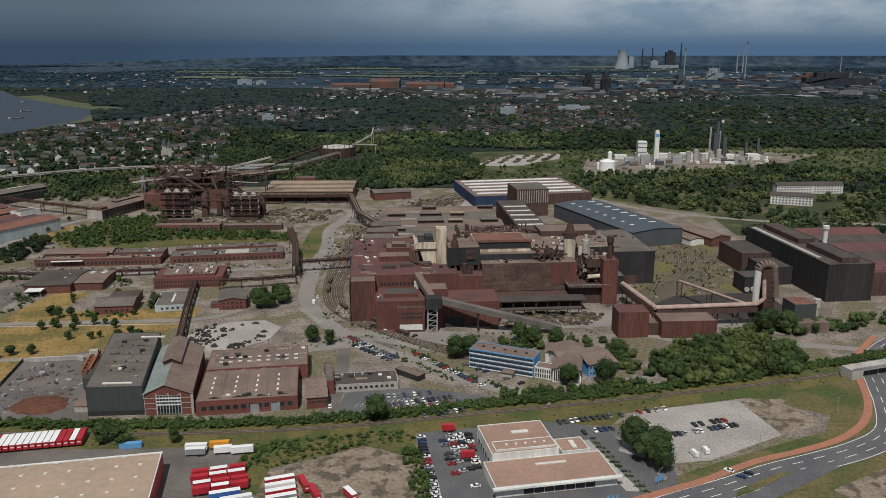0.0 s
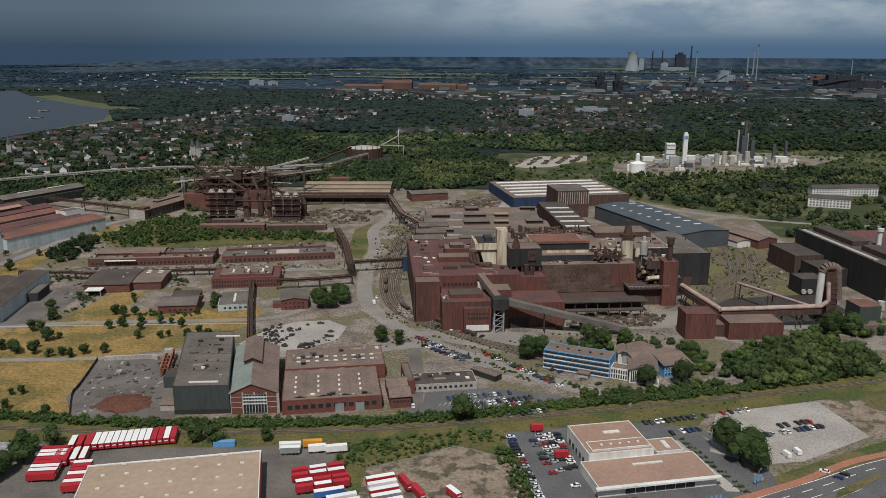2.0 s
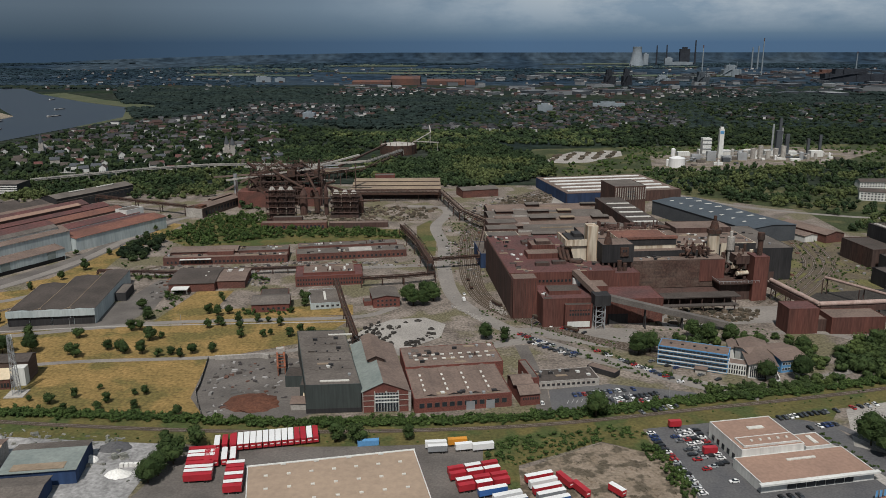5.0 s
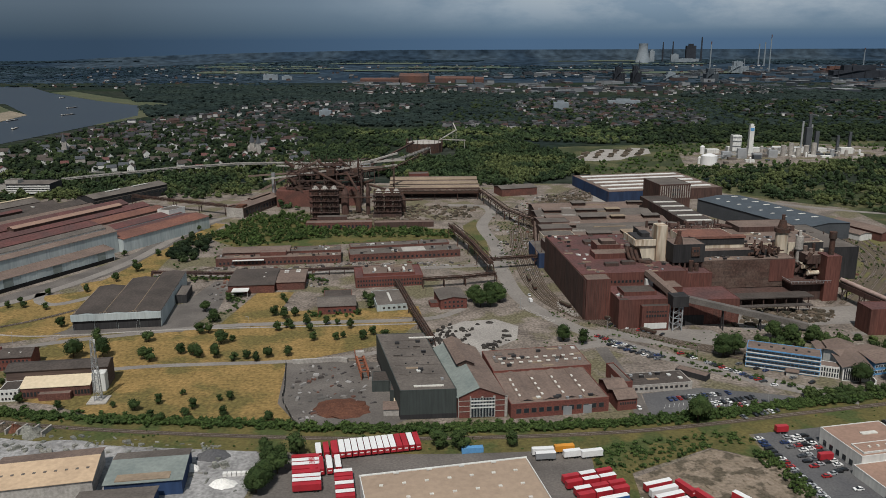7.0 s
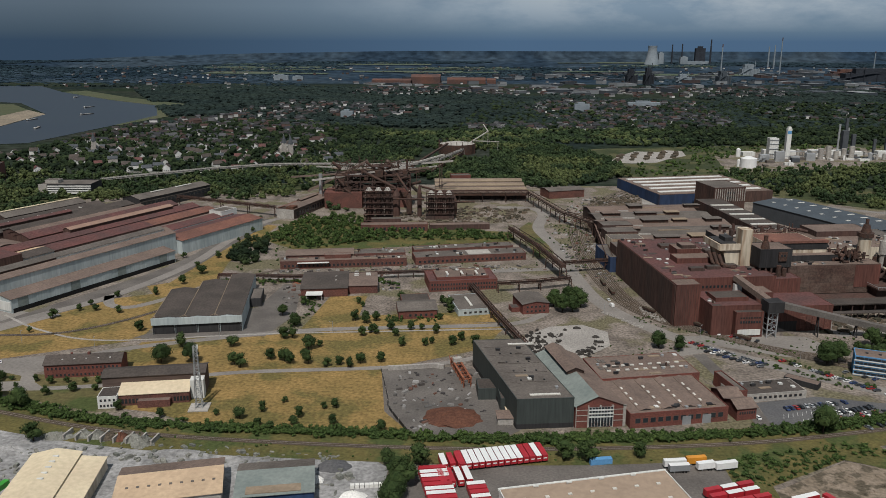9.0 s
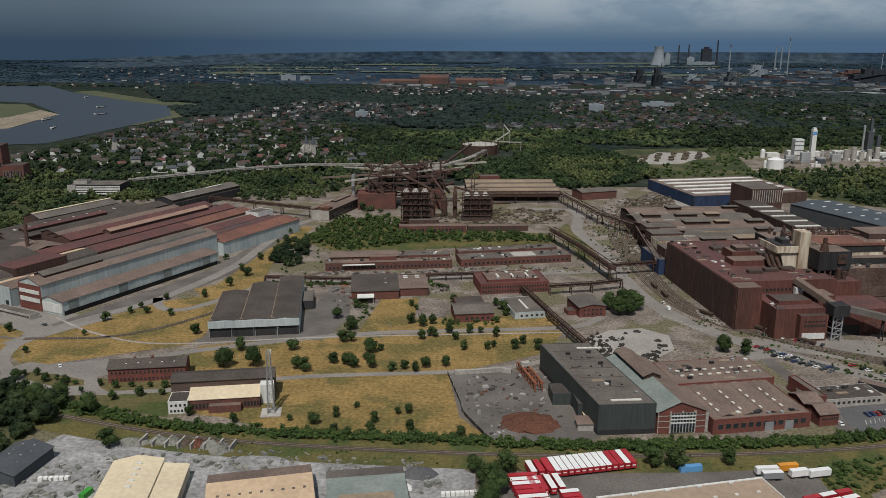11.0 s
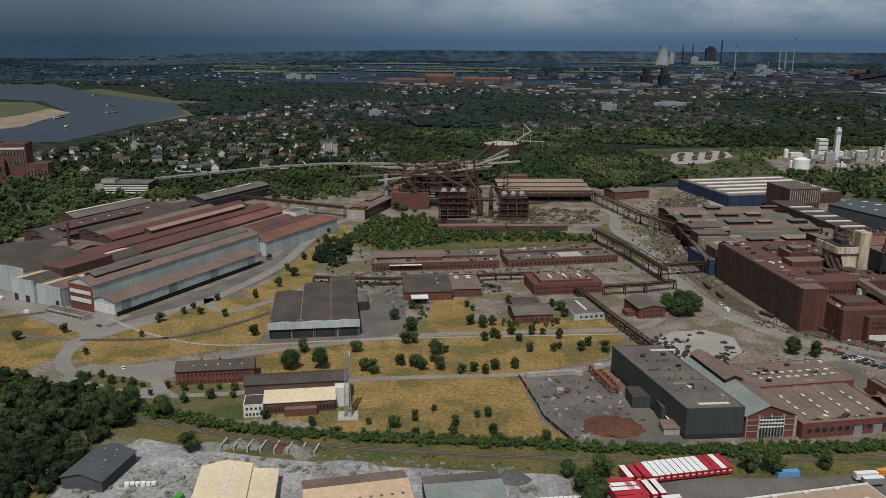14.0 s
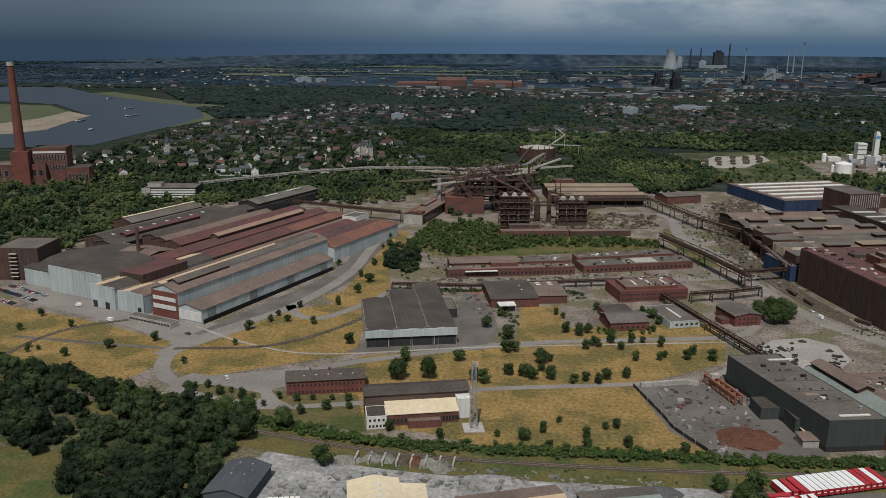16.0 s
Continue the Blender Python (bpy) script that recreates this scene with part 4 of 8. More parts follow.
def bof(name, label, category="building", du=0.0):
    return thing(name, label, category, BO @ Matrix.Translation((du, 0, 0)))


R = bof("casting_hall", "great windowless casting hall clad in soot-stained red metal")
flat(R, 0, 13, 75, 123, 28.4, "rust_clad", "maroon_roof", para=0.5)
flat(R, 0.4, 0, 17, 12.9, 28.2, "rust_clad", "brown_roof", para=0.4)
plate(R, "west_wall", "soot_clad", (-0.5, 0.3, 0.5, -0.06, 123, 28.2))
plate(R, "corner_strip", "rust_clad", (-0.62, 1.2, 0.2, -0.52, 4, 28.3))
flat(R, 17.1, -19, 50, 12.9, 19.5, "rust_clad", "maroon_roof", para=0.5)
flat(R, 31, -24, 49, -19.1, 16.5, "rust_clad", "dark_roof", para=0.4)
flat(R, 23, -10, 45, 4, 22, "rust_clad", "dark_roof", z0=19.6, para=0.3)
for i in range(9):
    plate(R, "clad_seam", "soot_clad", (2 + i * 1.7, -0.12, 0.4, 2.18 + i * 1.7, -0.02, 28))
wins(R, "f", 33.5, 47.5, -24.02, 9.4, 1.7, 8, 0.75, "rust_iron")
wins(R, "f", 33.5, 47.5, -24.02, 12.6, 1.0, 8, 0.75, "rust_iron")
roof_bits(R, 0, 13, 20, 123, 28.4, 30)
roof_bits(R, 20, 84, 75, 123, 28.4, 24)
roof_bits(R, 46, 13, 75, 48, 28.4, 14)
roof_bits(R, 17, -19, 31, 12, 19.5, 8)
plate(R, "white_gate", "white_clad", (32.5, -24.4, 1.6, 47.5, -24.06, 5.4))
for (xx, yy, w_, d_) in ((22, 30, 10, 5), (35, 33, 10, 5), (48, 36, 10, 5), (24, 92, 14, 9), (52, 76, 10, 7)):
    flat(R, xx, yy, xx + w_, yy + d_, 30.6, "soot_clad", "dark_roof", z0=28.4, para=0)
flat(R, 20, 50, 60, 64, 32, "rust_clad", "brown_roof", z0=28.4, para=0.4)
flat(R, 26, 66, 44, 82, 34.5, "rust_clad", "brown_roof", z0=28.4, para=0.4)
flat(R, 30, 68, 41, 78, 37, "soot_clad", "brown_roof", z0=34.6, para=0.2)
wins(R, "f", 20, 44, 12.98, 21.5, 2.0, 9, 0.6, "rust_iron")
plate(R, "roof_hut", "white_clad", (44, 8, 19.6, 49, 11, 25))

R = bof("charging_block", "low red metal block beside the casting hall")
flat(R, 58, -16, 100, 12, 17, "rust_clad", "maroon_roof", para=0.4)
flat(R, 50.2, -2, 66, 13, 22, "rust_clad", "brown_roof", para=0.3)
# Flat dark plates on the wall stand in for shaded gateways.
plate(R, "opening", "dark_clad", (62, -16.3, 0.2, 76, -16.05, 7), (52, -2.3, 0.2, 57, -2.05, 6))
for i in range(5):
    plate(R, "brick_panel", "old_brick", (78 + i * 4.2, -16.4, 1, 81.4 + i * 4.2, -16.05, 10))

R = bof("conveyor_tower", "steel tower with inclined grey conveyor gallery")
bm = bmesh.new()
for xx in (51, 57):
    for yy in (-26, -20):
        beam(bm, (xx, yy, 0), (xx, yy, 19), 0.7, 0.7)
for k in range(5):
    z_ = 1 + k * 3.8
    beam(bm, (51, -26, z_), (57, -26, z_ + 3.6), 0.35, 0.35)
    beam(bm, (57, -26, z_ + 3.8), (51, -26, z_ + 3.8), 0.35, 0.35)
    beam(bm, (51, -26, z_ + 3.8), (51, -20, z_ + 3.8), 0.35, 0.35)
    beam(bm, (57, -26, z_), (57, -20, z_ + 3.6), 0.35, 0.35)
part("trestle", bm, "galvanised", R)
boxes_part("head_house", R, "dark_clad", (49.5, -28, 17, 60, -18, 24))
bm = bmesh.new()
beam(bm, (60, -23, 21), (138, -34, 3.2), 5.2, 3.6)
part("gallery", bm, "asphalt", R, "long sloping grey conveyor gallery")
bm = bmesh.new()
beam(bm, (54, -20, 22), (46, 12, 29), 4.6, 3.6)
part("gallery", bm, "brown_roof", R)
bm = bmesh.new()
for xx, yy, zz in ((84, -26.4, 13), (108, -29.8, 8)):
    beam(bm, (xx, yy - 1.8, 0), (xx, yy - 0.6, zz), 0.6, 0.6)
    beam(bm, (xx, yy + 1.8, 0), (xx, yy + 0.6, zz), 0.6, 0.6)
pieces("gallery_leg", bm, "dark_clad", R)

R = bof("dust_tower", "tall cream concrete tower with flared hopper", du=3)
boxes_part("shaft", R, "cream_concrete", (58.8, 40, 24, 66.5, 50, 54.6))
bm = bmesh.new()
prism(bm, [(50, 28.4), (58.7, 28.4), (58.7, 43), (44, 43), (44, 39.5), (47, 38)], "y", 42, 66)
part("hopper", bm, "cream_concrete", R)
boxes_part("hopper_rim", R, "cream_concrete", (43, 40.6, 40, 58.7, 41.9, 44.5), (42.9, 42, 40, 44.2, 68, 44.5))
boxes_part("hopper_lid", R, "dark_clad", (46, 44, 43.01, 58, 66, 44.2), (51, 50, 44.2, 57, 60, 47))
bm = bmesh.new()
for k in range(3):
    tube(bm, (40 + k * 2.2, 50 - k * 3, 37), (41 + k * 2.2, 44 - k * 3, 30), 1.3)
    tube(bm, (41 + k * 2.2, 44 - k * 3, 30), (49 + k * 2, 40 - k * 3, 28.9), 1.3)
pieces("duct", bm, "rust_iron", R)

R = bof("melt_shop", "towering melt shop clad in rust-red and dark metal")
flat(R, 67, 13.5, 93, 36, 26.2, "rust_clad", "maroon_roof", para=0.5)
flat(R, 69, 26, 92, 46, 43.6, "dark_clad", "brown_roof", z0=31, para=0.5)
bm = bmesh.new()
for k in range(6):
    beam(bm, (70 + k * 4.2, 27, 26.2), (70 + k * 4.2, 27, 31.2), 1.2, 1.2)
pieces("column", bm, "soot_clad", R)
boxes_part("inner_wall", R, "soot_clad", (69.5, 32, 26.3, 91.5, 45.5, 31))
for i in range(8):
    plate(R, "clad_rib", "soot_clad", (68.6 + i * 3.1, 13.32, 0.5, 68.8 + i * 3.1, 13.48, 26))
boxes_part("louvre_box", R, "rust_iron", (82, 25, 35.5, 88, 25.95, 42))
wins(R, "f", 83, 87.2, 24.98, 38.5, 2.0, 2, 0.8, "soot_clad")
flat(R, 93.1, 36, 165, 60, 28.6, "louvre", "brown_roof", para=0.3)
sheet_bm = bmesh.new()
box(sheet_bm, 0.03, -0.3, 0.03, 8.86, 0, 1.24)
sheet_me = mesh_of("wall_panel", sheet_bm, "wall_sheet")
for i in range(8):
    for j in range(16):
        if i > 5 and j > 2:
            continue
        part("wall_panel", sheet_me, None, R).location = (93.4 + i * 8.9, 35.98 - 0.05 * ((i * 5 + j * 3) % 3), 8 + j * 1.27)
plate(R, "red_end_wall", "rust_clad", (146, 35.4, 12, 165, 35.66, 28.4))
flat(R, 93.1, 54, 134, 95, 38, "cream_concrete", "rust_roof", z0=28.7, para=0.3)
roof_bits(R, 93, 36, 132, 53, 28.6, 18)
roof_bits(R, 136, 62, 198, 94, 34, 26)
roof_bits(R, 76, 98, 148, 128, 33, 26)
plate(R, "clerestory", "dark_clad", (93, 53.6, 36, 134, 53.98, 40.6))
plate(R, "eave", "rust_roof", (92.6, 53.0, 40.7, 134.6, 58, 42.4))
flat(R, 75.2, 46.2, 150, 130, 33, "dark_clad", "brown_roof", para=0.4)
flat(R, 134.1, 60.5, 200, 120, 34, "cream_concrete", "brown_roof", para=0.4)
plate(R, "dark_panel", "dark_clad", (134, 60.1, 22, 152, 60.45, 34), (166, 60.1, 22, 172, 60.45, 34), (181, 60.1, 20, 200, 60.45, 34))
flat(R, 150, 96, 196, 121, 38, "soot_clad", "brown_roof", z0=34, para=0.4)
plate(R, "base_dark", "soot_clad", (93.1, 20, 0.2, 165, 35.6, 7.6))
plate(R, "loading_canopy", "dark_roof", (95, 8, 8.2, 166, 20, 9.0), (95, -2, 5.4, 160, 3, 6.0))
bm = bmesh.new()
for k in range(9):
    beam(bm, (97 + k * 8.2, 9, 0), (97 + k * 8.2, 9, 8.2), 0.6, 0.6)
    beam(bm, (97 + k * 7.6, -1, 0), (97 + k * 7.6, -1, 5.4), 0.5, 0.5)
pieces("canopy_post", bm, "soot_clad", R)

R = bof("gas_cleaning_plant", "rusty gas cleaning plant with stacks and fat ducts", du=-6)
bm = bmesh.new()
tube(bm, (170, 56, 14), (170, 56, 44), 4.6, 20)
part("scrubber", bm, "cream_concrete", R, "stained cream scrubber column")
bm = bmesh.new()
tube(bm, (170, 56, 44), (170, 56, 47), 5.6, 20)
tube(bm, (170, 56, 47), (170, 56, 53), 3.6, 14, 2.2)
tube(bm, (170, 56, 53), (170, 56, 57), 1.2, 10)
part("scrubber_head", bm, "rust_iron", R)
bm = bmesh.new()
tube(bm, (181, 50, 12), (181, 50, 32), 1.9, 16)
tube(bm, (181, 50, 32), (181, 50, 42), 2.8, 16)
tube(bm, (181, 50, 42), (181, 50, 46), 1.2, 12)
part("stack", bm, "concrete", R)
boxes_part("platform", R, "soot_clad", (162, 22, 13, 192, 62, 14))
# Solid dark block stands in for the shaded gap below the platform.
boxes_part("underside", R, "soot_clad", (164, 26, 0, 190, 60, 13))
bm = bmesh.new()
for k in range(12):
    beam(bm, (162 + k * 2.7, 22, 14), (162 + k * 2.7, 22, 15.6), 0.2, 0.2)
beam(bm, (162, 22, 15.5), (192, 22, 15.5), 0.25, 0.25)
beam(bm, (162, 22, 15.5), (162, 62, 15.5), 0.25, 0.25)
part("railing", bm, "galvanised", R)
rng = random.Random(5)
for k in range(52):
    bm = bmesh.new()
    x_, y_, z_ = 174 + rng.random() * 18, 30 + rng.random() * 26, 15 + rng.random() * 14
    d_ = rng.choice(((7, 0, 0), (0, 8, 0), (0, 0, 8), (5, 5, 0), (3, 0, 5)))
    tube(bm, (x_, y_, z_), (x_ + d_[0], y_ + d_[1], z_ + d_[2]), 0.5 + rng.random() * 1.1, 9)
    part("duct", bm, ("rust_iron", "soot_clad", "rust_iron", "brown_roof")[k % 4], R)
bm = bmesh.new()
for a_, b_ in (((178, 30, 19), (190, 32, 19)), ((190, 32, 19), (193, 44, 22)), ((193, 44, 22), (184, 56, 27)), ((176, 34, 23), (188, 36, 22)), ((193, 40, 22), (193, 40, 34))):
    tube(bm, a_, b_, 1.7, 12)
part("fat_duct", bm, "cream_concrete", R)

R = bof("lift_tower", "slim red metal lift tower", du=-9)
flat(R, 190, 22, 201, 35, 33, "rust_clad", "maroon_roof", para=0.4)
flat(R, 180, 30, 195, 42, 32, "soot_clad", "brown_roof", z0=26, para=0.3)
bm = bmesh.new()
tube(bm, (196, 28, 33), (196, 28, 45), 1.9, 14)
tube(bm, (196, 28, 45), (196, 28, 50), 2.6, 14)
tube(bm, (199, 33, 33), (199, 33, 42), 1.0, 10)
pieces("vent_stack", bm, "rust_iron", R)

R = bof("dark_end_hall", "dark grey metal clad end hall of the works", du=-9)
flat(R, 200, 72, 246, 150, 26, "dark_clad", "grey_roof", para=0.4)
flat(R, 201.5, 46, 214, 71.9, 14, "dark_clad", "grey_roof", para=0.3)
roof_bits(R, 200, 72, 246, 150, 26, 16)
# A dark plate on the solid wall stands in for the shade inside.
plate(R, "opening", "soot_clad", (206, 71.6, 0.2, 232, 71.96, 7))

# roof plant on the melt shop
R = bof("roof_plant", "rusty pipework and fans on the melt shop roof", "machinery")
bm = bmesh.new()
for k in range(70):
    x_, y_ = 82 + rng.random() * 60, 98 + rng.random() * 28
    z_ = 33.3
    if rng.random() < 0.5:
        tube(bm, (x_, y_, z_), (x_, y_, z_ + 2 + rng.random() * 6), 0.4 + rng.random() * 0.9, 8)
    else:
        tube(bm, (x_, y_, z_ + 1.5 + rng.random() * 3), (x_ + 4 + rng.random() * 9, y_, z_ + 1.5 + rng.random() * 3), 0.4 + rng.random() * 0.8, 8)
pieces("pipework", bm, "soot_clad", R)
bm = bmesh.new()
for k in range(44):
    x_, y_, z_ = 135 + rng.random() * 22, 38 + rng.random() * 18, 28.8 + rng.random() * 6
    d_ = rng.choice(((4, 0, 0), (0, 4, 0), (0, 0, 5), (3, 3, 2)))
    tube(bm, (x_, y_, z_), (x_ + d_[0], y_ + d_[1], z_ + d_[2]), 0.5 + rng.random() * 0.9, 8)
pieces("pipework", bm, "rust_iron", R)
bm = bmesh.new()
tube(bm, (74, 30, 43.6), (74, 30, 49), 3.2, 12, 2.0)
tube(bm, (74, 30, 49), (74, 30, 53), 1.4, 10)
tube(bm, (80, 20, 26.2), (80, 20, 34), 1.6, 10)
tube(bm, (84, 20, 26.2), (84, 20, 32), 1.6, 10)
pieces("vent", bm, "rust_iron", R)

# sheds behind
R = bof("rolling_sheds", "wide range of low brown-roofed sheds with roof monitors")
for k in range(6):
    y0_ = 124 + k * 33
    gab(R, 6 + k * 4, y0_, 150 - k * 3, y0_ + 32.6, 15, 2.4, "soot_clad", "brown_roof" if k % 2 else "grey_roof", axis="x")
    for j in range(3):
        plate(R, "roof_edge", "ochre_roof" if j % 2 else "concrete", (10 + k * 4 + j * 44, y0_ + 1 + j * 9, 15.2 + (j < 2) * j * 1.3, 44 + k * 4 + j * 40, y0_ + 2 + j * 9, 16.6 + (j < 2) * j * 0.9))
    for j in range(4):
        xa = 12 + k * 4 + j * 31 + rng.uniform(0, 6)
        wd = rng.uniform(12, 26)
        dp = rng.uniform(5, 12)
        if rng.random() < 0.2:
            continue
        boxes_part("monitor_wall", R, "rust_iron", (xa, y0_ + 9, 16, xa + wd, y0_ + 9 + dp, 19.4))
        boxes_part("monitor_roof", R, "grey_roof" if j % 2 else "ochre_roof" if j == 2 else "brown_roof", (xa - 0.6, y0_ + 8, 19.41, xa + wd + 0.6, y0_ + 10 + dp, 19.8))
for i in range(4):
    flat(R, 2 + i * 4, 132 + i * 26, 30 + i * 4, 150 + i * 26, 20, "cream_concrete" if i == 1 else "soot_clad", "grey_roof", para=0.3)
flat(R, 150, 150, 178, 330, 19, "soot_clad", "dark_roof", para=0.3)
for k in range(7):
    plate(R, "white_rooflight", "skylight", (152, 160 + k * 22, 19.3, 176, 164 + k * 22, 19.9))

R = house(17, 874, 12, "ribbed_block", "tall dark ribbed tower block on the sheds")
flat(R, 0, 0, 36, 44, 29.6, "soot_clad", "grey_roof", para=0.6)
for i in range(14):
    plate(R, "rib", "concrete", (1 + i * 2.6, -0.4, 15, 1.7 + i * 2.6, -0.02, 28.6))
wins(R, "f", 14, 24, -0.03, 18, 2.2, 3, 0.8)
wins(R, "f", 14, 24, -0.03, 23, 2.2, 3, 0.8)

R = house(-26, 925, 14, "striped_roof_hall", "broad hall with blue wall and white striped roof")
flat(R, -4, 0, 140, 118, 12.6, "soot_clad", "brown_roof", para=0.3)
plate(R, "blue_wall", "blue_clad", (-4.4, 1, 0.5, -4.06, 117, 12.4), (-4, -0.4, 0.5, 40, -0.06, 12.4))
for k in range(5):
    plate(R, "white_roof_strip", "white_clad", (2, 12 + k * 22, 12.9, 132, 19 + k * 22, 13.6))
R = house(58, 872, -66, "blue_roof_hall", "long hall with blue-grey metal roof")
gab(R, 0, 0, 150, 56, 15, 2.2, "slate_roof", "blue_grey_roof", axis="x")
for k in range(8):
    plate(R, "rooflight", "skylight", (12 + k * 16, 14, 16.25, 14.6 + k * 16, 24, 16.7), (8 + k * 16, 36, 16.3, 10.6 + k * 16, 45, 16.75))
R = house(170, 800, -66, "small_brown_store", "brown-roofed store with white end wall")
gab(R, 0, 0, 60, 22, 8, 2.6, "old_brick", "brown_roof", axis="x")
gab(R, 14, -16, 50, -0.4, 6, 1.4, "white_clad", "brown_roof", axis="x")

# ---- eastern works ----
R = house(233, 581, 9, "great_dark_hall", "great dark metal clad hall with long roof monitors")
flat(R, 0, 0, 36, 128, 28, "dark_clad", "dark_roof", para=0.5)
for i in range(11):
    plate(R, "clad_rib", "soot_clad", (1 + i * 3.4, -0.25, 1, 1.35 + i * 3.4, -0.03, 27.6))
flat(R, 12, 4, 26, 52, 32, "soot_clad", "dark_roof", z0=28.1, para=0)
flat(R, 12, 64, 26, 122, 32, "soot_clad", "dark_roof", z0=28.1, para=0)
plate(R, "walkway", "concrete", (2, 20, 28.3, 6, 124, 28.9))
bm = bmesh.new()
tube(bm, (32, 60, 28), (32, 60, 41), 1.8, 14)
tube(bm, (32, 60, 41), (32, 60, 43.5), 2.6, 14)
part("chimney", bm, "white_clad", R)
flat(R, 36.2, 10, 130, 160, 18, "soot_clad", "maroon_roof", para=0.4)
for k in range(5):
    gab(R, 37, 16 + k * 28, 128, 40 + k * 28, 18.4, 4, "soot_clad", "dark_roof" if k % 2 else "maroon_roof", axis="x", z0=18)
R = house(203, 622, 9, "dark_side_block", "dark metal block stepped beside the great hall")
flat(R, 0, 0, 22, 30, 14, "dark_clad", "dark_roof")
flat(R, -26, -18, -6, 0, 12, "dark_clad", "dark_roof")
flat(R, -2, 36, 26, 80, 16, "soot_clad", "dark_roof")
bm = bmesh.new()
for k in range(2):
    tube(bm, (-24 + k * 5, -18.2, 3), (-24 + k * 5, -19.4, 3), 1.9, 16)
part("fan_ring", bm, "concrete", R)
R = house(171, 537, 9, "pipe_tower", "dark filter tower with huge bent rusty pipe")
boxes_part("tower_frame", R, "rust_iron", (0, 0, 0, 9, 9, 36), (9.4, 2, 0, 11.2, 5, 38))
bm = bmesh.new()
tube(bm, (-2.5, 2, 12), (-2.5, 2, 36), 2.3, 16)
part("down_pipe", bm, "white_clad", R, "pale downpipe of the filter tower")
bm = bmesh.new()
arc = [(-2.5 + 5.5 - 5.5 * math.cos(a_), 2, 36 + 3.6 * math.sin(a_)) for a_ in [math.pi * i / 8 for i in range(9)]]
for a_, b_ in zip(arc, arc[1:]):
    tube(bm, a_, b_, 2.9, 14)
tube(bm, (8.5, 2, 36), (11.5, 2, 16), 2.6, 14)
part("bent_pipe", bm, "brown_roof", R)
for k in range(8):
    plate(R, "ladder_frame", "soot_clad", (5.8, -0.4, 6 + k * 3.6, 8.6, -0.05, 6.5 + k * 3.6))
R = house(188, 520, 9, "filter_house", "small grey filter house with red roof")
flat(R, 0, 0, 15, 16, 17, "grey_green_clad", "rust_roof", z0=0, para=0.2)
flat(R, -2, -9, 20, -0.2, 7, "brown_roof", "brown_roof", para=0.4)
bm = bmesh.new()
tube(bm, (20, 8, 0), (20, 8, 12), 1.8, 12)
tube(bm, (20, 8, 12), (20, 8, 18), 2.4, 12)
part("vent", bm, "concrete", R)
R = house(69, 497, 6, "red_switch_block", "low red metal switch house by the conveyor")
flat(R, 0, 0, 20, 16, 17, "rust_clad", "maroon_roof", para=0.4)
flat(R, 28, -2, 64, 16, 11, "rust_clad", "brown_roof", para=0.5)
flat(R, 20.2, 4, 27.8, 16, 8, "soot_clad", "brown_roof", para=0.3)
R = thing("gas_pipeline", "pair of fat pale pink gas pipes on dark trestles", "pipeline")
run_ = [(84, 575, 14), (97, 519, 14), (166, 529, 14.5), (171, 530, 18), (171, 533, 30)]
for off, r_ in ((-1.3, 1.35), (1.3, 1.05)):
    for a_, b_ in zip(run_, run_[1:]):
        bm = bmesh.new()
        tube(bm, (a_[0] + off * 0.4, a_[1] + off, a_[2]), (b_[0] + off * 0.4, b_[1] + off, b_[2]), r_, 14)
        part("pipe", bm, "pink_pipe", R)
bm = bmesh.new()
tube(bm, (160, 529, 14), (128, 586, 13), 1.0, 12)
part("pipe", bm, "pink_pipe", R)
bm = bmesh.new()
for a_, b_ in zip(run_[:2], run_[1:3]):
    beam(bm, (a_[0], a_[1], a_[2] - 3.4), (b_[0], b_[1], b_[2] - 3.4), 5.0, 3.6)
part("gallery", bm, "soot_clad", R, "dark gallery below the pipes")
for x_, y_ in ((85, 570), (89, 552), (93, 536), (97, 520), (110, 521), (124, 523), (138, 525), (152, 527), (164, 529), (128, 585), (143, 559)):
    bm = bmesh.new()
    for sg in (-1.7, 1.7):
        beam(bm, (x_ + sg, y_, 0), (x_ + sg, y_, 12), 0.6, 0.6)
    beam(bm, (x_ - 1.7, y_, 2), (x_ + 1.7, y_, 9), 0.3, 0.3)
    part("trestle", bm, "soot_clad", R)

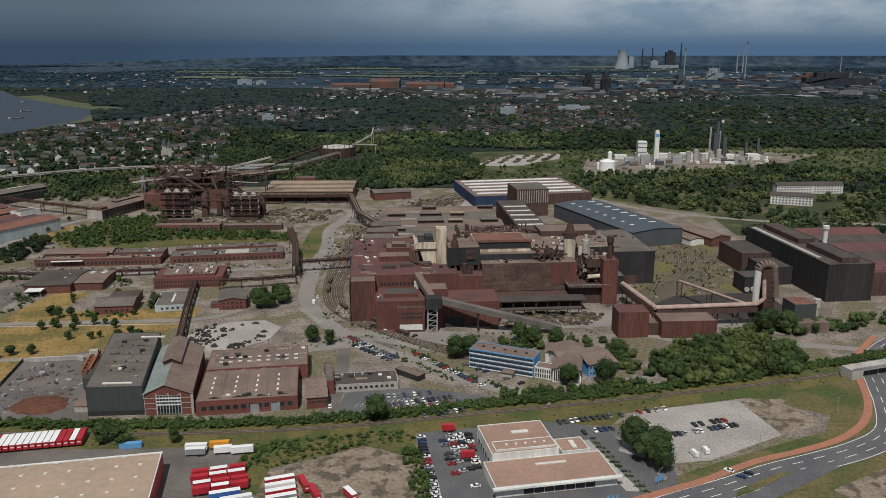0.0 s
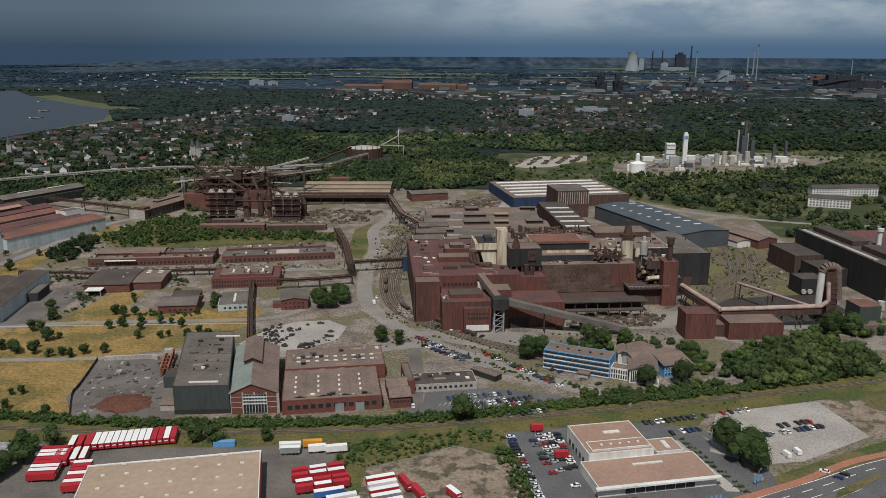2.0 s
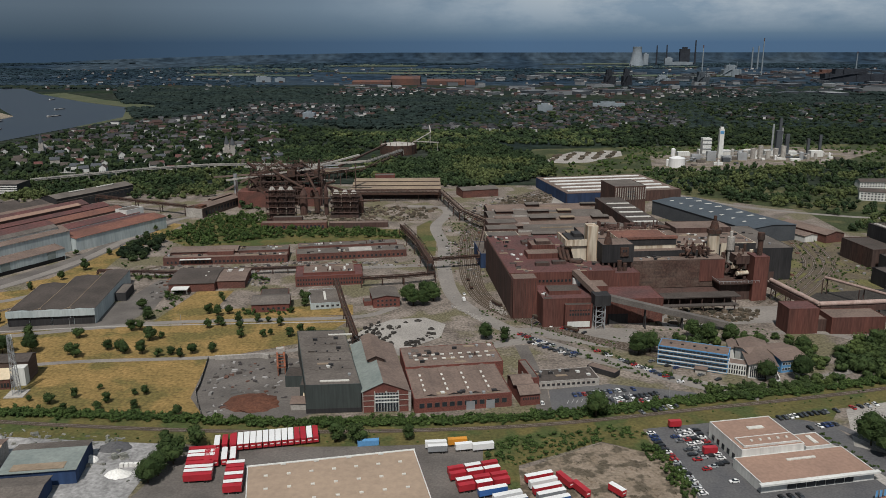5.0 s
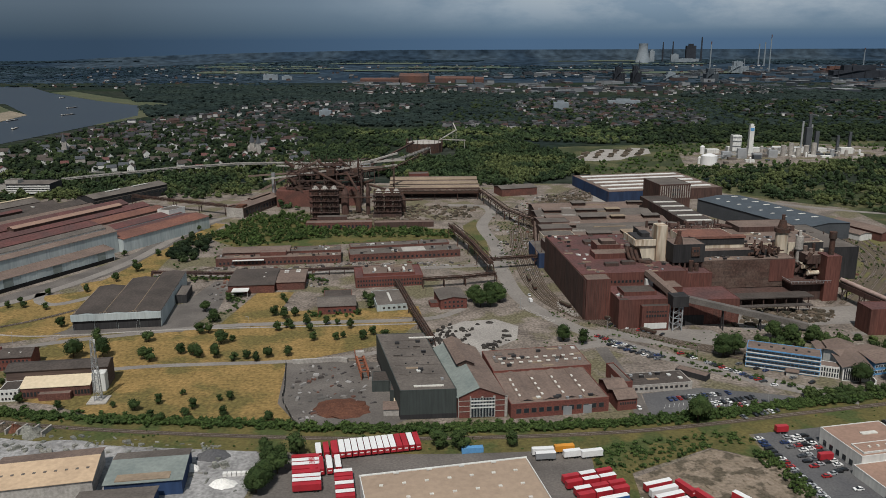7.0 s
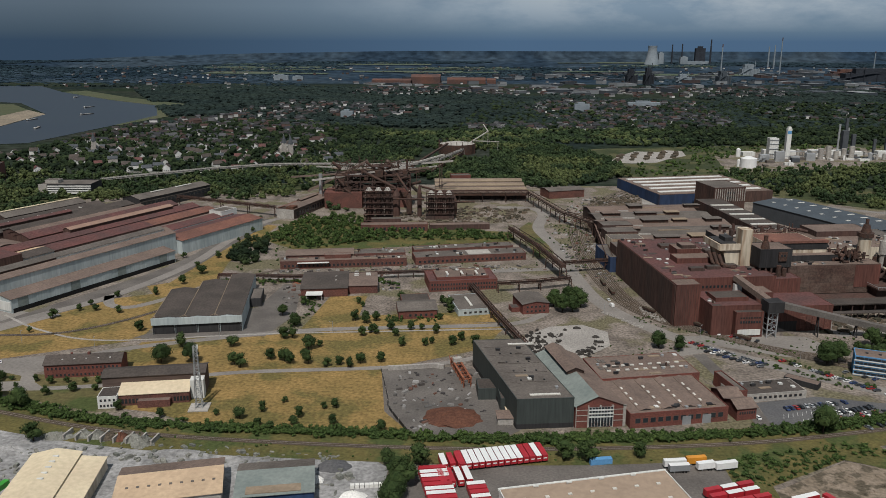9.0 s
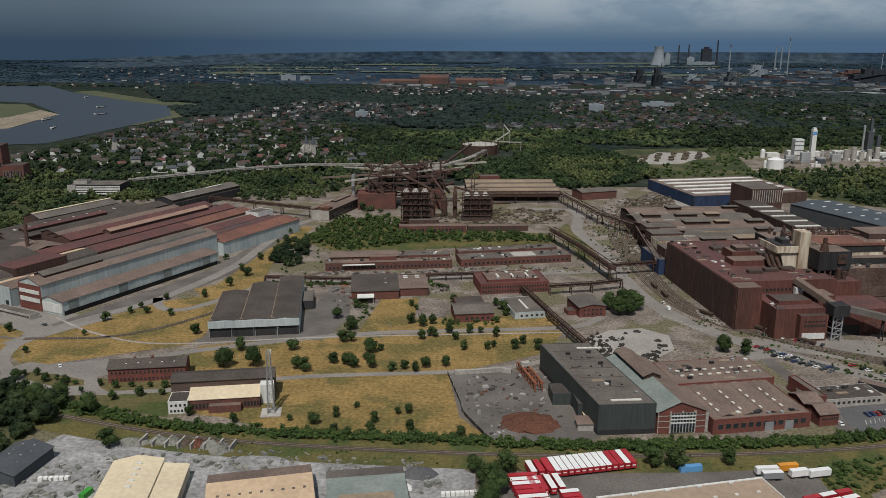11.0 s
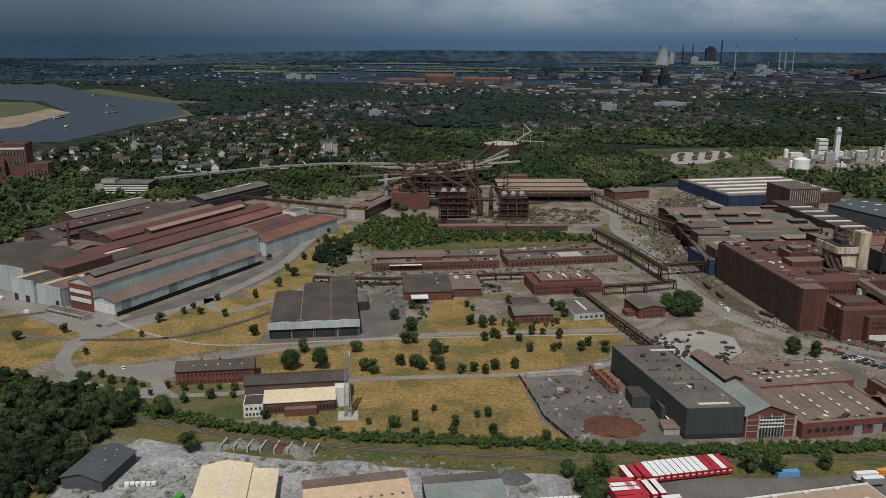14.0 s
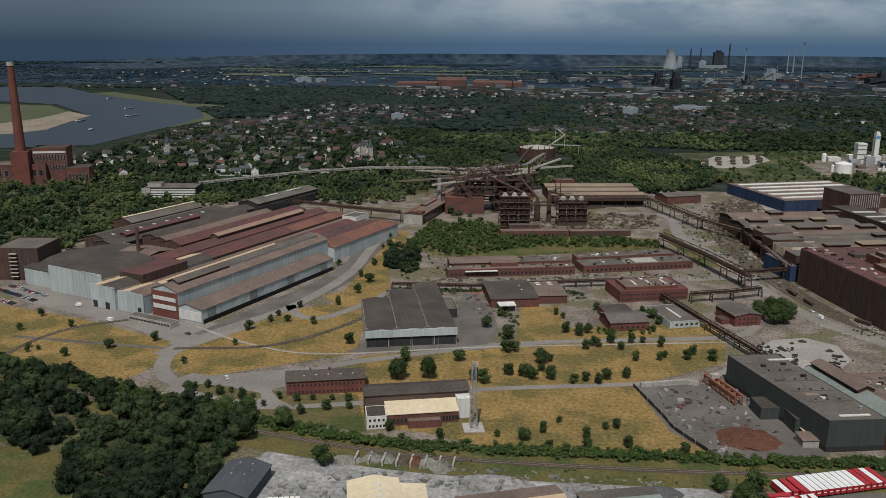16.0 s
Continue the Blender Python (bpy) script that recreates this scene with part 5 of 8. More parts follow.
# ---- pipe bridges across the works ----
def bridge(label, pts, w, h, material, z, legs=26.0, top=None):
    R = thing("pipe_bridge", label, "pipe bridge")
    bm = bmesh.new()
    for a_, b_ in zip(pts, pts[1:]):
        A_, B_ = Vector((*a_, z)), Vector((*b_, z))
        d = (B_ - A_).normalized()
        s = Vector((-d.y, d.x, 0)) * w / 2
        for sg in (-1, 1):
            for zz in (0, h):
                beam(bm, A_ + s * sg + Vector((0, 0, zz)), B_ + s * sg + Vector((0, 0, zz)), 0.5, 0.5)
            n = max(2, int((B_ - A_).length / (h * 1.4)))
            for k in range(n):
                p0, p1 = A_.lerp(B_, k / n) + s * sg, A_.lerp(B_, (k + 1) / n) + s * sg
                up = Vector((0, 0, h))
                beam(bm, p0 if k % 2 else p0 + up, p1 + up if k % 2 else p1, 0.32, 0.32)
        for o in (-0.25, 0.25):
            bm2 = bmesh.new()
            tube(bm2, A_ + s * 2 * o + Vector((0, 0, h * 0.45)), B_ + s * 2 * o + Vector((0, 0, h * 0.45)), h * 0.28, 10)
            part("pipe", bm2, top or material, R)
        n = max(1, int((B_ - A_).length / legs))
        for k in range(n + 1):
            p = A_.lerp(B_, k / n)
            lg = bmesh.new()
            for sg in (-1, 1):
                beam(lg, (p.x + s.x * sg * 1.3, p.y + s.y * sg * 1.3, 0), (p.x + s.x * sg, p.y + s.y * sg, z), 0.6, 0.6)
            beam(lg, (p.x - s.x, p.y - s.y, z * 0.5), (p.x + s.x, p.y + s.y, z * 0.8), 0.3, 0.3)
            part("leg", lg, material, R)
    part("truss", bm, material, R)


bridge("rusty truss bridge carrying gas pipes", [(-206, 752), (-186, 690), (-170, 622)], 5.0, 5.0, "rust_iron", 9)
bridge("brown pipe bridge bending across the sidings", [(-285, 930), (-178, 940), (-150, 828), (-123, 776), (-130, 650)], 5.0, 3.4, "rust_iron", 10, top="brown_roof")
bridge("low pipe bridge over the tracks", [(-170, 640), (-130, 652)], 3.0, 2.0, "rust_iron", 8)
bridge("low rusty pipe rack along the lane", [(-242, 590), (-226, 530), (-208, 468)], 3.2, 2.2, "rust_iron", 4.5, legs=14)
bridge("thin pipe rack beside the works road", [(-440, 608), (-380, 606), (-300, 622), (-228, 634)], 2.4, 1.6, "soot_clad", 4, legs=12)
bridge("pipe rack below the pipe bridge", [(-222, 588), (-190, 596), (-166, 606)], 3.0, 2.0, "rust_iron", 6, legs=16)
bridge("conveyor bridge from the mill to the stock house", [(-579, 900), (-520, 873), (-453, 845)], 3.4, 2.6, "rust_iron", 9, legs=36)

bridge("long pale pipeline on trestles behind the furnaces", [(-720, 1010), (-611, 1105), (-530, 1150), (-449, 1158), (-380, 1148), (-300, 1198), (-262, 1330)], 4.0, 2.4, "concrete", 9, legs=34, top="concrete")
bridge("rusty pipeline behind the stock house", [(-392, 1110), (-340, 1085), (-300, 1120), (-262, 1300)], 3.0, 2.0, "rust_iron", 8, legs=30, top="ochre_roof")

# ---- brick stores in the middle ----
R = house(-399, 641, 9, "long_brick_store", "long old brick store with low brown roofs")
flat(R, 0, 0, 104, 12, 6.4, "old_brick", "brown_roof", para=0.4)
gab(R, 4, 12.3, 60, 32, 8.4, 1.4, "old_brick", "brown_roof", axis="x")
flat(R, 60.4, 14, 104, 30, 7.6, "old_brick", "grey_roof", para=0.4)
flat(R, 36, 6, 58, 13, 9.4, "old_brick", "brown_roof", z0=6.5, para=0.3)
roof_bits(R, 0, 0, 34, 12, 6.4, 10)
roof_bits(R, 60, 0, 104, 12, 6.4, 14)
roof_bits(R, 60.4, 14, 104, 30, 7.6, 14)
plate(R, "white_canopy", "white_clad", (14, -2.5, 5.0, 40, -0.1, 5.5))
wins(R, "f", 2, 102, -0.02, 1.6, 2.2, 30, 0.55, "old_brick")
R = house(-289, 660, 13, "brick_store", "long brick store with grey felt roof and bright patch")
flat(R, 0, 0, 96, 20, 6.0, "old_brick", "grey_roof", para=0.4)
flat(R, 2, 20.3, 90, 34, 7.6, "old_brick", "grey_roof", para=0.4)
roof_bits(R, 0, 0, 44, 20, 6.0, 14)
roof_bits(R, 68, 0, 96, 20, 6.0, 8)
roof_bits(R, 2, 20, 90, 34, 7.6, 20)
plate(R, "bright_sheet", "concrete", (46, 3, 6.25, 66, 17, 6.5))
wins(R, "f", 2, 94, -0.02, 1.4, 2.2, 24, 0.55, "old_brick")
R = house(-380, 566, 8, "black_roof_workshop", "old workshop with black roof and white porch")
gab(R, 14, 0, 48, 44, 6.4, 1.6, "old_brick", "dark_roof", axis="x")
gab(R, 48.4, 6, 70, 40, 6.0, 1.2, "old_brick", "brown_roof", axis="x")
plate(R, "porch_roof", "white_clad", (18, -10, 4.4, 30, -1, 4.9))
bm = bmesh.new()
for xx in (18.5, 29.5):
    beam(bm, (xx, -9.5, 0), (xx, -9.5, 4.4), 0.4, 0.4)
pieces("porch_post", bm, "concrete", R)
rooflights(R, 50, 68, 2, 28, 38, 2, 6.9, 3.4, 1.6, "white_clad")
rooflights(R, 36, 42, 1, 10, 34, 1, 7.6, 1.2, 12)
R = house(-290, 524, 10, "small_brick_shop", "small brick workshop with grey vaulted roof")
gab(R, 0, 0, 26, 22, 5.8, 2.6, "brick", "grey_roof", axis="x")
flat(R, 4, 22.2, 24, 38, 5.4, "old_brick", "dark_roof", para=0.3)
wins(R, "f", 6, 24, -0.02, 1.6, 1.9, 5, 0.5)
R = house(-273, 586, 11, "red_brick_hall", "red brick hall with two window rows and brown roof")
flat(R, 0, 0, 52, 30, 7.6, "brick", "maroon_roof", para=0.6)
flat(R, 6, 4, 46, 26, 9.6, "brick", "brown_roof", z0=7.7, para=0.3)
roof_bits(R, 6, 4, 46, 9, 9.6, 8)
roof_bits(R, 6, 20, 46, 26, 9.6, 8)
wins(R, "f", 1, 51, -0.02, 1.2, 1.7, 24, 0.6)
wins(R, "f", 1, 51, -0.02, 4.4, 1.7, 24, 0.6)
rooflights(R, 10, 44, 3, 9, 20, 1, 9.9, 1.6, 9)
R = house(-250, 532, 14, "grey_flat_store", "low grey store with flat roof and strip skylight")
flat(R, 0, 0, 22, 34, 4.4, "pale_blue_clad", "grey_roof", para=0.3)
rooflights(R, 9, 13, 1, 6, 28, 1, 4.7, 1.6, 20)
wins(R, "f", 3, 21, -0.02, 1.6, 1.4, 5, 0.5)
R = house(-206, 538, 14, "square_brick_house", "square two-storey brick house with hipped grey roof")
gab(R, 0, 0, 19, 24, 7.2, 1.6, "brick", "grey_roof", axis="y")
wins(R, "f", 2, 17, -0.02, 1.2, 1.5, 5, 0.5)
wins(R, "f", 2, 17, -0.02, 4.3, 1.5, 5, 0.5)
flat(R, -6, 6, -0.2, 14, 3, "brick", "dark_roof", para=0.2)
R = house(-128, 690, 8, "dark_blue_shed", "narrow dark blue shed at the casting hall")
flat(R, -8, -44, 3.2, -2, 12.5, "blue_clad", "grey_roof", para=0.3)

# ---- white workshop, brick office, long shed, mast ----
R = house(-444, 486, 10, "white_workshop", "large workshop with brown ridged roof and white walls")
for k, (x0_, x1_, y1_) in enumerate(((0, 19, 66), (19.1, 38, 84), (38.1, 56, 98))):
    gab(R, x0_, 2, x1_, y1_, 10.2, 1.3, "pale_blue_clad", "dark_roof", axis="y", over=0.02)
    plate(R, "valley_gutter", "ochre_roof", (x0_ + 0.2, 4, 10.5, x0_ + 0.6, y1_ - 1, 10.8))
    for sg in (-1, 1):
        bm = bmesh.new()
        beam(bm, (x0_ + 0.4 + (k == 0) * 0.6, 7, 10.7), (x0_ + 0.4 + (k == 0) * 0.6 + sg * (1 if k else 0.3) * 2.2, 3, 10.9), 0.4, 0.3)
        part("valley_spout", bm, "ochre_roof", R)
plate(R, "front_band", "pale_blue_clad", (-0.4, 0.6, 6.4, 56.4, 1.4, 11.0))
# Dark plates give the shade of the bays under the front band.
plate(R, "opening", "dark_clad", *[(1 + k * 13.8, 1.7, 0.2, 13.6 + k * 13.8, 1.96, 6.2) for k in range(4)])
bm = bmesh.new()
for k in range(5):
    beam(bm, (0.6 + k * 13.7, 1.6, 0), (0.6 + k * 13.7, 1.6, 6.4), 0.5, 0.5)
pieces("post", bm, "dark_clad", R)
flat(R, 56.4, 50, 64, 74, 6, "dark_clad", "grey_roof", para=0.3)
R = house(-477, 417, 10, "brick_office", "two-storey brick office with dark pitched roof")
gab(R, 0, 0, 41, 14, 8.0, 3.0, "brick", "dark_roof", axis="x")
wins(R, "f", 1, 40, -0.02, 1.0, 1.4, 18, 0.5, "old_brick")
wins(R, "f", 1, 40, -0.02, 4.8, 1.6, 18, 0.5, "old_brick")
plate(R, "chimney", "brick", (22, 6, 9.4, 23.4, 7.4, 12.2), (12, 9, 9, 13, 10, 11.2))
rooflights(R, 6, 38, 5, 3, 4, 1, 9.5, 0.8, 0.8, "white_clad")
R = house(-432, 390, 10.5, "long_shed", "long two-level shed with cream lean-to roof")
gab(R, 0, 3, 52, 16, 12.0, 1.8, "louvre", "dark_roof", axis="x")
mono(R, 10, -7, 45, 2.8, 6.0, 8.4, "old_brick", "cream_roof", axis="x")
flat(R, 0.2, -9, 9.8, 2.8, 6.4, "white_clad", "dark_roof", para=0.3)
flat(R, 45.2, -3, 52, 2.9, 10.2, "white_clad", "white_clad", para=0.2)
flat(R, 20, -11, 36, -7.2, 3.6, "old_brick", "brown_roof", para=0.2)
wins(R, "f", 0.8, 9.4, -9.02, 0.9, 1.3, 5, 0.6)
wins(R, "f", 0.8, 9.4, -9.02, 3.9, 1.3, 4, 0.5)
wins(R, "f", 37, 45, -7.02, 1.2, 2.6, 5, 0.8, "rust_iron")
wins(R, "f", 11, 20, -7.02, 1.2, 2.6, 5, 0.7, "rust_iron")
R = house(-379, 385, 8, "lattice_mast", "slender galvanised lattice mast on concrete pad", "mast")
bm = bmesh.new()
H_ = 34.0
cr = [(-1, -1), (1, -1), (1, 1), (-1, 1)]
def leg_at(c, z_):
    k = 1.7 - 0.9 * z_ / H_
    return (c[0] * k, c[1] * k, z_)
for i in range(4):
    beam(bm, leg_at(cr[i], 0.5), leg_at(cr[i], H_), 0.3, 0.3)
    for j in range(14):
        z0_, z1_ = 0.5 + j * H_ / 14.2, 0.5 + (j + 1) * H_ / 14.2
        a_, b_ = (cr[i], cr[(i + 1) % 4]) if j % 2 else (cr[(i + 1) % 4], cr[i])
        beam(bm, leg_at(a_, z0_), leg_at(b_, z1_), 0.16, 0.16)
        beam(bm, leg_at(cr[i], z1_), leg_at(cr[(i + 1) % 4], z1_), 0.14, 0.14)
part("lattice", bm, "galvanised", R)
boxes_part("pad", R, "concrete", (-5, -5, 0, 5, 5, 0.6))
boxes_part("antenna", R, "white_clad", (1.0, -0.3, 32, 1.5, 0.3, 34.4))

# ---- rolling mill in the west ----
LH = Matrix.Translation((-556.5, 523, 0)) @ Matrix.Rotation(radians(65), 4, "Z")   # x along the halls, y to the west


def mill(name, label):
    return thing(name, label, "building", LH.copy())


R = mill("mill_leanto", "long pale blue lean-to hall with brown roof")
gab(R, 0, 0, 150, 20, 10, 2.4, "pale_blue_clad", "brown_roof", axis="x", at=0.66)
plate(R, "white_end", "white_clad", (-0.4, 0.4, 1.5, -0.05, 20, 8))
# Black strip painted for the shadow in the open foot of the wall.
plate(R, "dark_base", "rubber", (1, -0.25, 0, 149, -0.05, 3.2))
for k in range(10):
    plate(R, "clad_panel", "verdigris" if k % 3 == 0 else "pale_blue_clad", (5 + k * 14.2, -0.2, 3.3, 13 + k * 14.2, -0.04, 9.7))
R = mill("mill_gable_hall", "brick-ended mill hall with high clerestory roof")
gab(R, 0, 20.4, 172, 44, 19, 4.0, "pale_blue_clad", "brown_roof", axis="x")
plate(R, "brick_end", "brick", (-0.4, 20.5, 0.2, -0.05, 43.9, 18.2))
plate(R, "white_panel", "white_clad", (-0.75, 22, 6, -0.42, 42.5, 9), (-0.75, 22, 12, -0.42, 42.5, 14.6))
gab(R, 8, 27, 165, 37, 23.0, 2.0, "soot_clad", "grey_roof", axis="x", z0=20.5)
plate(R, "clerestory_wall", "white_clad", (58, 26.7, 20.6, 165, 26.96, 23.0))
plate(R, "rusty_wall", "rust_iron", (8, 26.7, 20.6, 57.9, 26.96, 23.0))
R = mill("mill_front_hall", "wide mill hall with tan roof and pale blue front")
gab(R, -4, 48, 20, 72, 13, 2.4, "pale_blue_clad", "brown_roof", axis="x", roof2="tan_roof", over=0.1)
gab(R, 20.3, 48, 150, 72, 13, 2.4, "pale_blue_clad", "tan_roof", axis="x", roof2="brown_roof", over=0.1)
gab(R, 150.3, 48, 278, 72, 13, 2.4, "pale_blue_clad", "maroon_roof", axis="x", roof2="brown_roof", over=0.1)
gab(R, -6, 72.3, 90, 96, 15, 2.2, "pale_blue_clad", "dark_roof", axis="x", roof2="tan_roof")
gab(R, 90.9, 72.3, 196, 96, 15, 2.4, "soot_clad", "maroon_roof", axis="x", over=0.1)
gab(R, 196.3, 72.3, 280, 96, 15, 2.4, "soot_clad", "rust_roof", axis="x", roof2="maroon_roof", over=0.1)
plate(R, "front_wall", "pale_blue_clad", (-4.6, 47.8, 0.2, -4.1, 72.2, 14.6), (-6.6, 72.3, 0.2, -6.1, 96, 16.6))
plate(R, "door", "dark_clad", (-4.9, 50, 0, -4.62, 53, 5), (-6.9, 78, 0, -6.62, 82, 5), (-6.9, 90, 0, -6.62, 94, 5))
flat(R, 16, 70, 60, 92, 20, "soot_clad", "maroon_roof", z0=14, para=0.2)
R = mill("mill_west_hall", "old mill hall with maroon roofs and pale blue front")
gab(R, 4, 96.4, 60, 152, 17, 3.6, "pale_blue_clad", "dark_roof", axis="x")
plate(R, "front_wall", "pale_blue_clad", (3.4, 96.4, 0.2, 3.9, 152, 20))
gab(R, 60.4, 96.4, 280, 116, 16, 3.0, "soot_clad", "maroon_roof", axis="x", roof2="rust_roof")
gab(R, 100, 116.3, 270, 138, 18, 3.4, "soot_clad", "maroon_roof", axis="x")
gab(R, 110, 138.3, 250, 160, 16, 3.0, "soot_clad", "brown_roof", axis="x", roof2="maroon_roof")
gab(R, 120, 160.3, 240, 182, 14, 3.0, "soot_clad", "dark_roof", axis="x")
gab(R, 60.4, 120, 99, 152, 14, 3.0, "soot_clad", "brown_roof", axis="y")
gab(R, 130, 103, 250, 112, 21, 1.6, "soot_clad", "pink_roof", axis="x", z0=18)
flat(R, 40, 156, 100, 186, 12, "concrete", "dark_roof", para=0.4)
bm = bmesh.new()
tube(bm, (74, 136, 12), (74, 136, 36), 1.6, 12, 1.3)
part("chimney", bm, "soot_clad", R)
R = mill("mill_rear_hall", "dark rear mill halls with black pitched roofs")
gab(R, 90, 182.6, 272, 208, 12, 3, "soot_clad", "dark_roof", axis="x")
gab(R, 104, 208.4, 258, 236, 11, 3, "soot_clad", "dark_roof", axis="x", roof2="grey_roof")
gab(R, 110, 190, 200, 198, 16.4, 1.4, "rust_iron", "maroon_roof", axis="x", z0=14)
gab(R, 8, 152.6, 88, 186, 13, 4, "pale_blue_clad", "dark_roof", axis="y")
plate(R, "roof_strip", "skylight", *[(116 + k * 16, 212, 12.3, 118 + k * 16, 219, 13.0) for k in range(8)])
R = mill("mill_end_hall", "rear mill hall with rust roof and pale end wall")
gab(R, 172.5, 14, 280, 47.6, 12, 2.4, "pale_blue_clad", "rust_roof", axis="x", roof2="maroon_roof")
flat(R, 262, 50, 284, 66, 17.4, "white_clad", "grey_roof")
R = mill("gate_house", "low concrete gatehouse with strip windows")
flat(R, -16, 12, -9, 50, 3.6, "concrete", "grey_roof", para=0.3)
wins(R, "l", 13, 49, -16.02, 1.4, 1.2, 14, 0.8)
R = house(-722, 616, 0, "dark_water_tower", "dark square block with spiral stair")
flat(R, -26, 0, 8, 36, 25, "soot_clad", "grey_roof")
plate(R, "stair_slab", "concrete", *[(-14, -2.2, 3 + k * 3, -8, -0.1, 3.5 + k * 3) for k in range(7)])
R = house(-707, 774, 64, "stock_shed", "long dark shed with cream ridge strip and grey roof")
gab(R, 0, 0, 94, 26, 11, 4, "soot_clad", "grey_roof", axis="x")
plate(R, "ridge_strip", "cream_roof", (0, 10.4, 14.9, 94, 13.4, 15.5))
wins(R, "f", 4, 90, -0.02, 3.0, 4.0, 16, 0.8, "dark_clad")
R = house(-608, 864, 65, "far_stock_shed", "long dark shed with grey roof and white rooflights")
gab(R, 0, 0, 108, 27, 13, 3.2, "dark_clad", "grey_roof", axis="x")
plate(R, "rooflight", "skylight", (26, 9.6, 16.0, 46, 12.6, 16.6), (64, 9.6, 16.0, 88, 12.6, 16.6))
wins(R, "f", 3, 105, -0.02, 5.2, 3.2, 17, 0.78, "grey_roof")
plate(R, "wall_band", "grey_roof", (0, -0.25, 9.2, 108, -0.04, 10.2))
R = house(-768, 950, 4, "white_banded_store", "grey store with white louvre bands along its front")
flat(R, 0, 0, 62, 34, 13, "dark_clad", "grey_roof")
plate(R, "louvre_band", "white_clad", *[(10, -0.6 - k * 0.9, 10.6 - k * 2.7, 62, -0.05, 11.9 - k * 2.7) for k in range(4)])
plate(R, "end_wall", "concrete", (-0.4, -1.5, 0.2, 9.6, -0.05, 13.4))
flat(R, 4, 8, 20, 22, 17, "concrete", "grey_roof", z0=13.1, para=0.3)

# ---- old power house and chimney by the river ----
R = house(-1006, 1018, 14, "river_power_house", "old brick power house with tall tapered chimney")
flat(R, -90, 0, 80, 40, 26, "old_brick", "grey_roof", para=1.0)
flat(R, 64, 8, 105, 40, 46, "old_brick", "dark_roof", para=1.0)
wins(R, "f", -85, 78, -0.05, 12, 8, 20, 0.6, "concrete")
wins(R, "f", 65, 104, 7.95, 30, 8, 11, 0.6, "concrete")
wins(R, "f", 65, 104, 7.95, 18, 7, 11, 0.6, "concrete")
plate(R, "white_strip", "white_clad", (65, 7.5, 40, 104, 7.9, 42.5))
flat(R, 105.2, 0, 132, 30, 21, "old_brick", "dark_roof", para=0.6)
wins(R, "f", 106, 131, -0.05, 5, 9, 6, 0.6, "concrete")
boxes_part("chimney_base", R, "brick", (42, -6, 0, 62, 14, 44))
bm = bmesh.new()
tube(bm, (52, 4, 44), (52, 4, 150), 6.4, 18, 4.0)
part("chimney", bm, "brick", R, "tall tapered brick chimney with pale cap")
bm = bmesh.new()
tube(bm, (52, 4, 150), (52, 4, 155), 4.6, 18)
part("chimney_cap", bm, "concrete", R)

# ---- blast furnaces ----
def stoves(x, y, n, h, label):
    R = house(x, y, 4, "hot_blast_stoves", label, "furnace")
    bm, bm2, bm3 = bmesh.new(), bmesh.new(), bmesh.new()
    for k in range(n):
        tube(bm, (4 + k * 9.4, 6, 4), (4 + k * 9.4, 6, h - 3), 3.5, 14)
        tube(bm2, (4 + k * 9.4, 6, h - 3), (4 + k * 9.4, 6, h + 0.6), 3.8, 14, 1.6)
    for i in range(n * 2 + 1):
        xx = -1 + i * (n * 9.4) / (n * 2)
        for yy in (-1, 13):
            beam(bm3, (xx, yy, 0), (xx, yy, h - 2), 0.55, 0.55)
    for zz in range(4, int(h), 6):
        for yy in (-1, 13):
            beam(bm3, (-1, yy, zz), (n * 9.4 - 1, yy, zz), 0.6, 0.9)
        beam(bm3, (-1, -1, zz), (-1, 13, zz), 0.5, 0.7)
        beam(bm3, (n * 9.4 - 1, -1, zz), (n * 9.4 - 1, 13, zz), 0.5, 0.7)
    for i in range(n * 4):
        xx = -1 + i * (n * 9.4) / (n * 4)
        for j in range(int(h / 6)):
            beam(bm3, (xx, -1.2, 4 + j * 6), (xx + (n * 9.4) / (n * 4), -1.2, 10 + j * 6), 0.28, 0.28)
    for k in range(n):
        tube(bm3, (8.6 + k * 9.4, 0, 2), (8.6 + k * 9.4, 0, h * 0.8), 0.9, 8)
    for zz in range(6, int(h), 6):
        box(bm3, -2, -3, zz, n * 9.4, -1, zz + 0.4)
    part("stove_shell", bm, "rust_iron", R)
    part("stove_dome", bm2, "concrete", R)
    part("frame", bm3, "soot_clad", R)
    boxes_part("base", R, "soot_clad", (-2, -2, 0, n * 9.4, 14, 4))


stoves(-351, 804, 3, 38, "three old hot blast stoves in a steel frame")
stoves(-290, 838, 3, 29, "smaller frame of rusty blast stoves")
R = house(-400, 880, 4, "blast_furnace", "dark rusting blast furnace with skip bridges and pipes", "furnace")
R.scale = (1, 1, 1.2)
bm = bmesh.new()
tube(bm, (55, 30, 0), (55, 30, 26), 9, 18, 6)
tube(bm, (55, 30, 26), (55, 30, 38), 6, 16, 3)
part("furnace_shell", bm, "rust_iron", R)
bm = bmesh.new()
tube(bm, (20, 34, 0), (20, 34, 24), 8, 18, 5.5)
part("furnace_shell", bm, "rust_iron", R)
bm = bmesh.new()
rng = random.Random(11)
for k in range(7):
    for j in range(3):
        beam(bm, (4 + k * 14, 16 + j * 16, 0), (4 + k * 14, 16 + j * 16, 30), 0.9, 0.9)
for z_ in (10, 17, 24, 30):
    for j in range(3):
        beam(bm, (4, 16 + j * 16, z_), (88, 16 + j * 16, z_), 0.9, 1.2)
    for k in range(7):
        beam(bm, (4 + k * 14, 16, z_), (4 + k * 14, 48, z_), 0.7, 1.0)
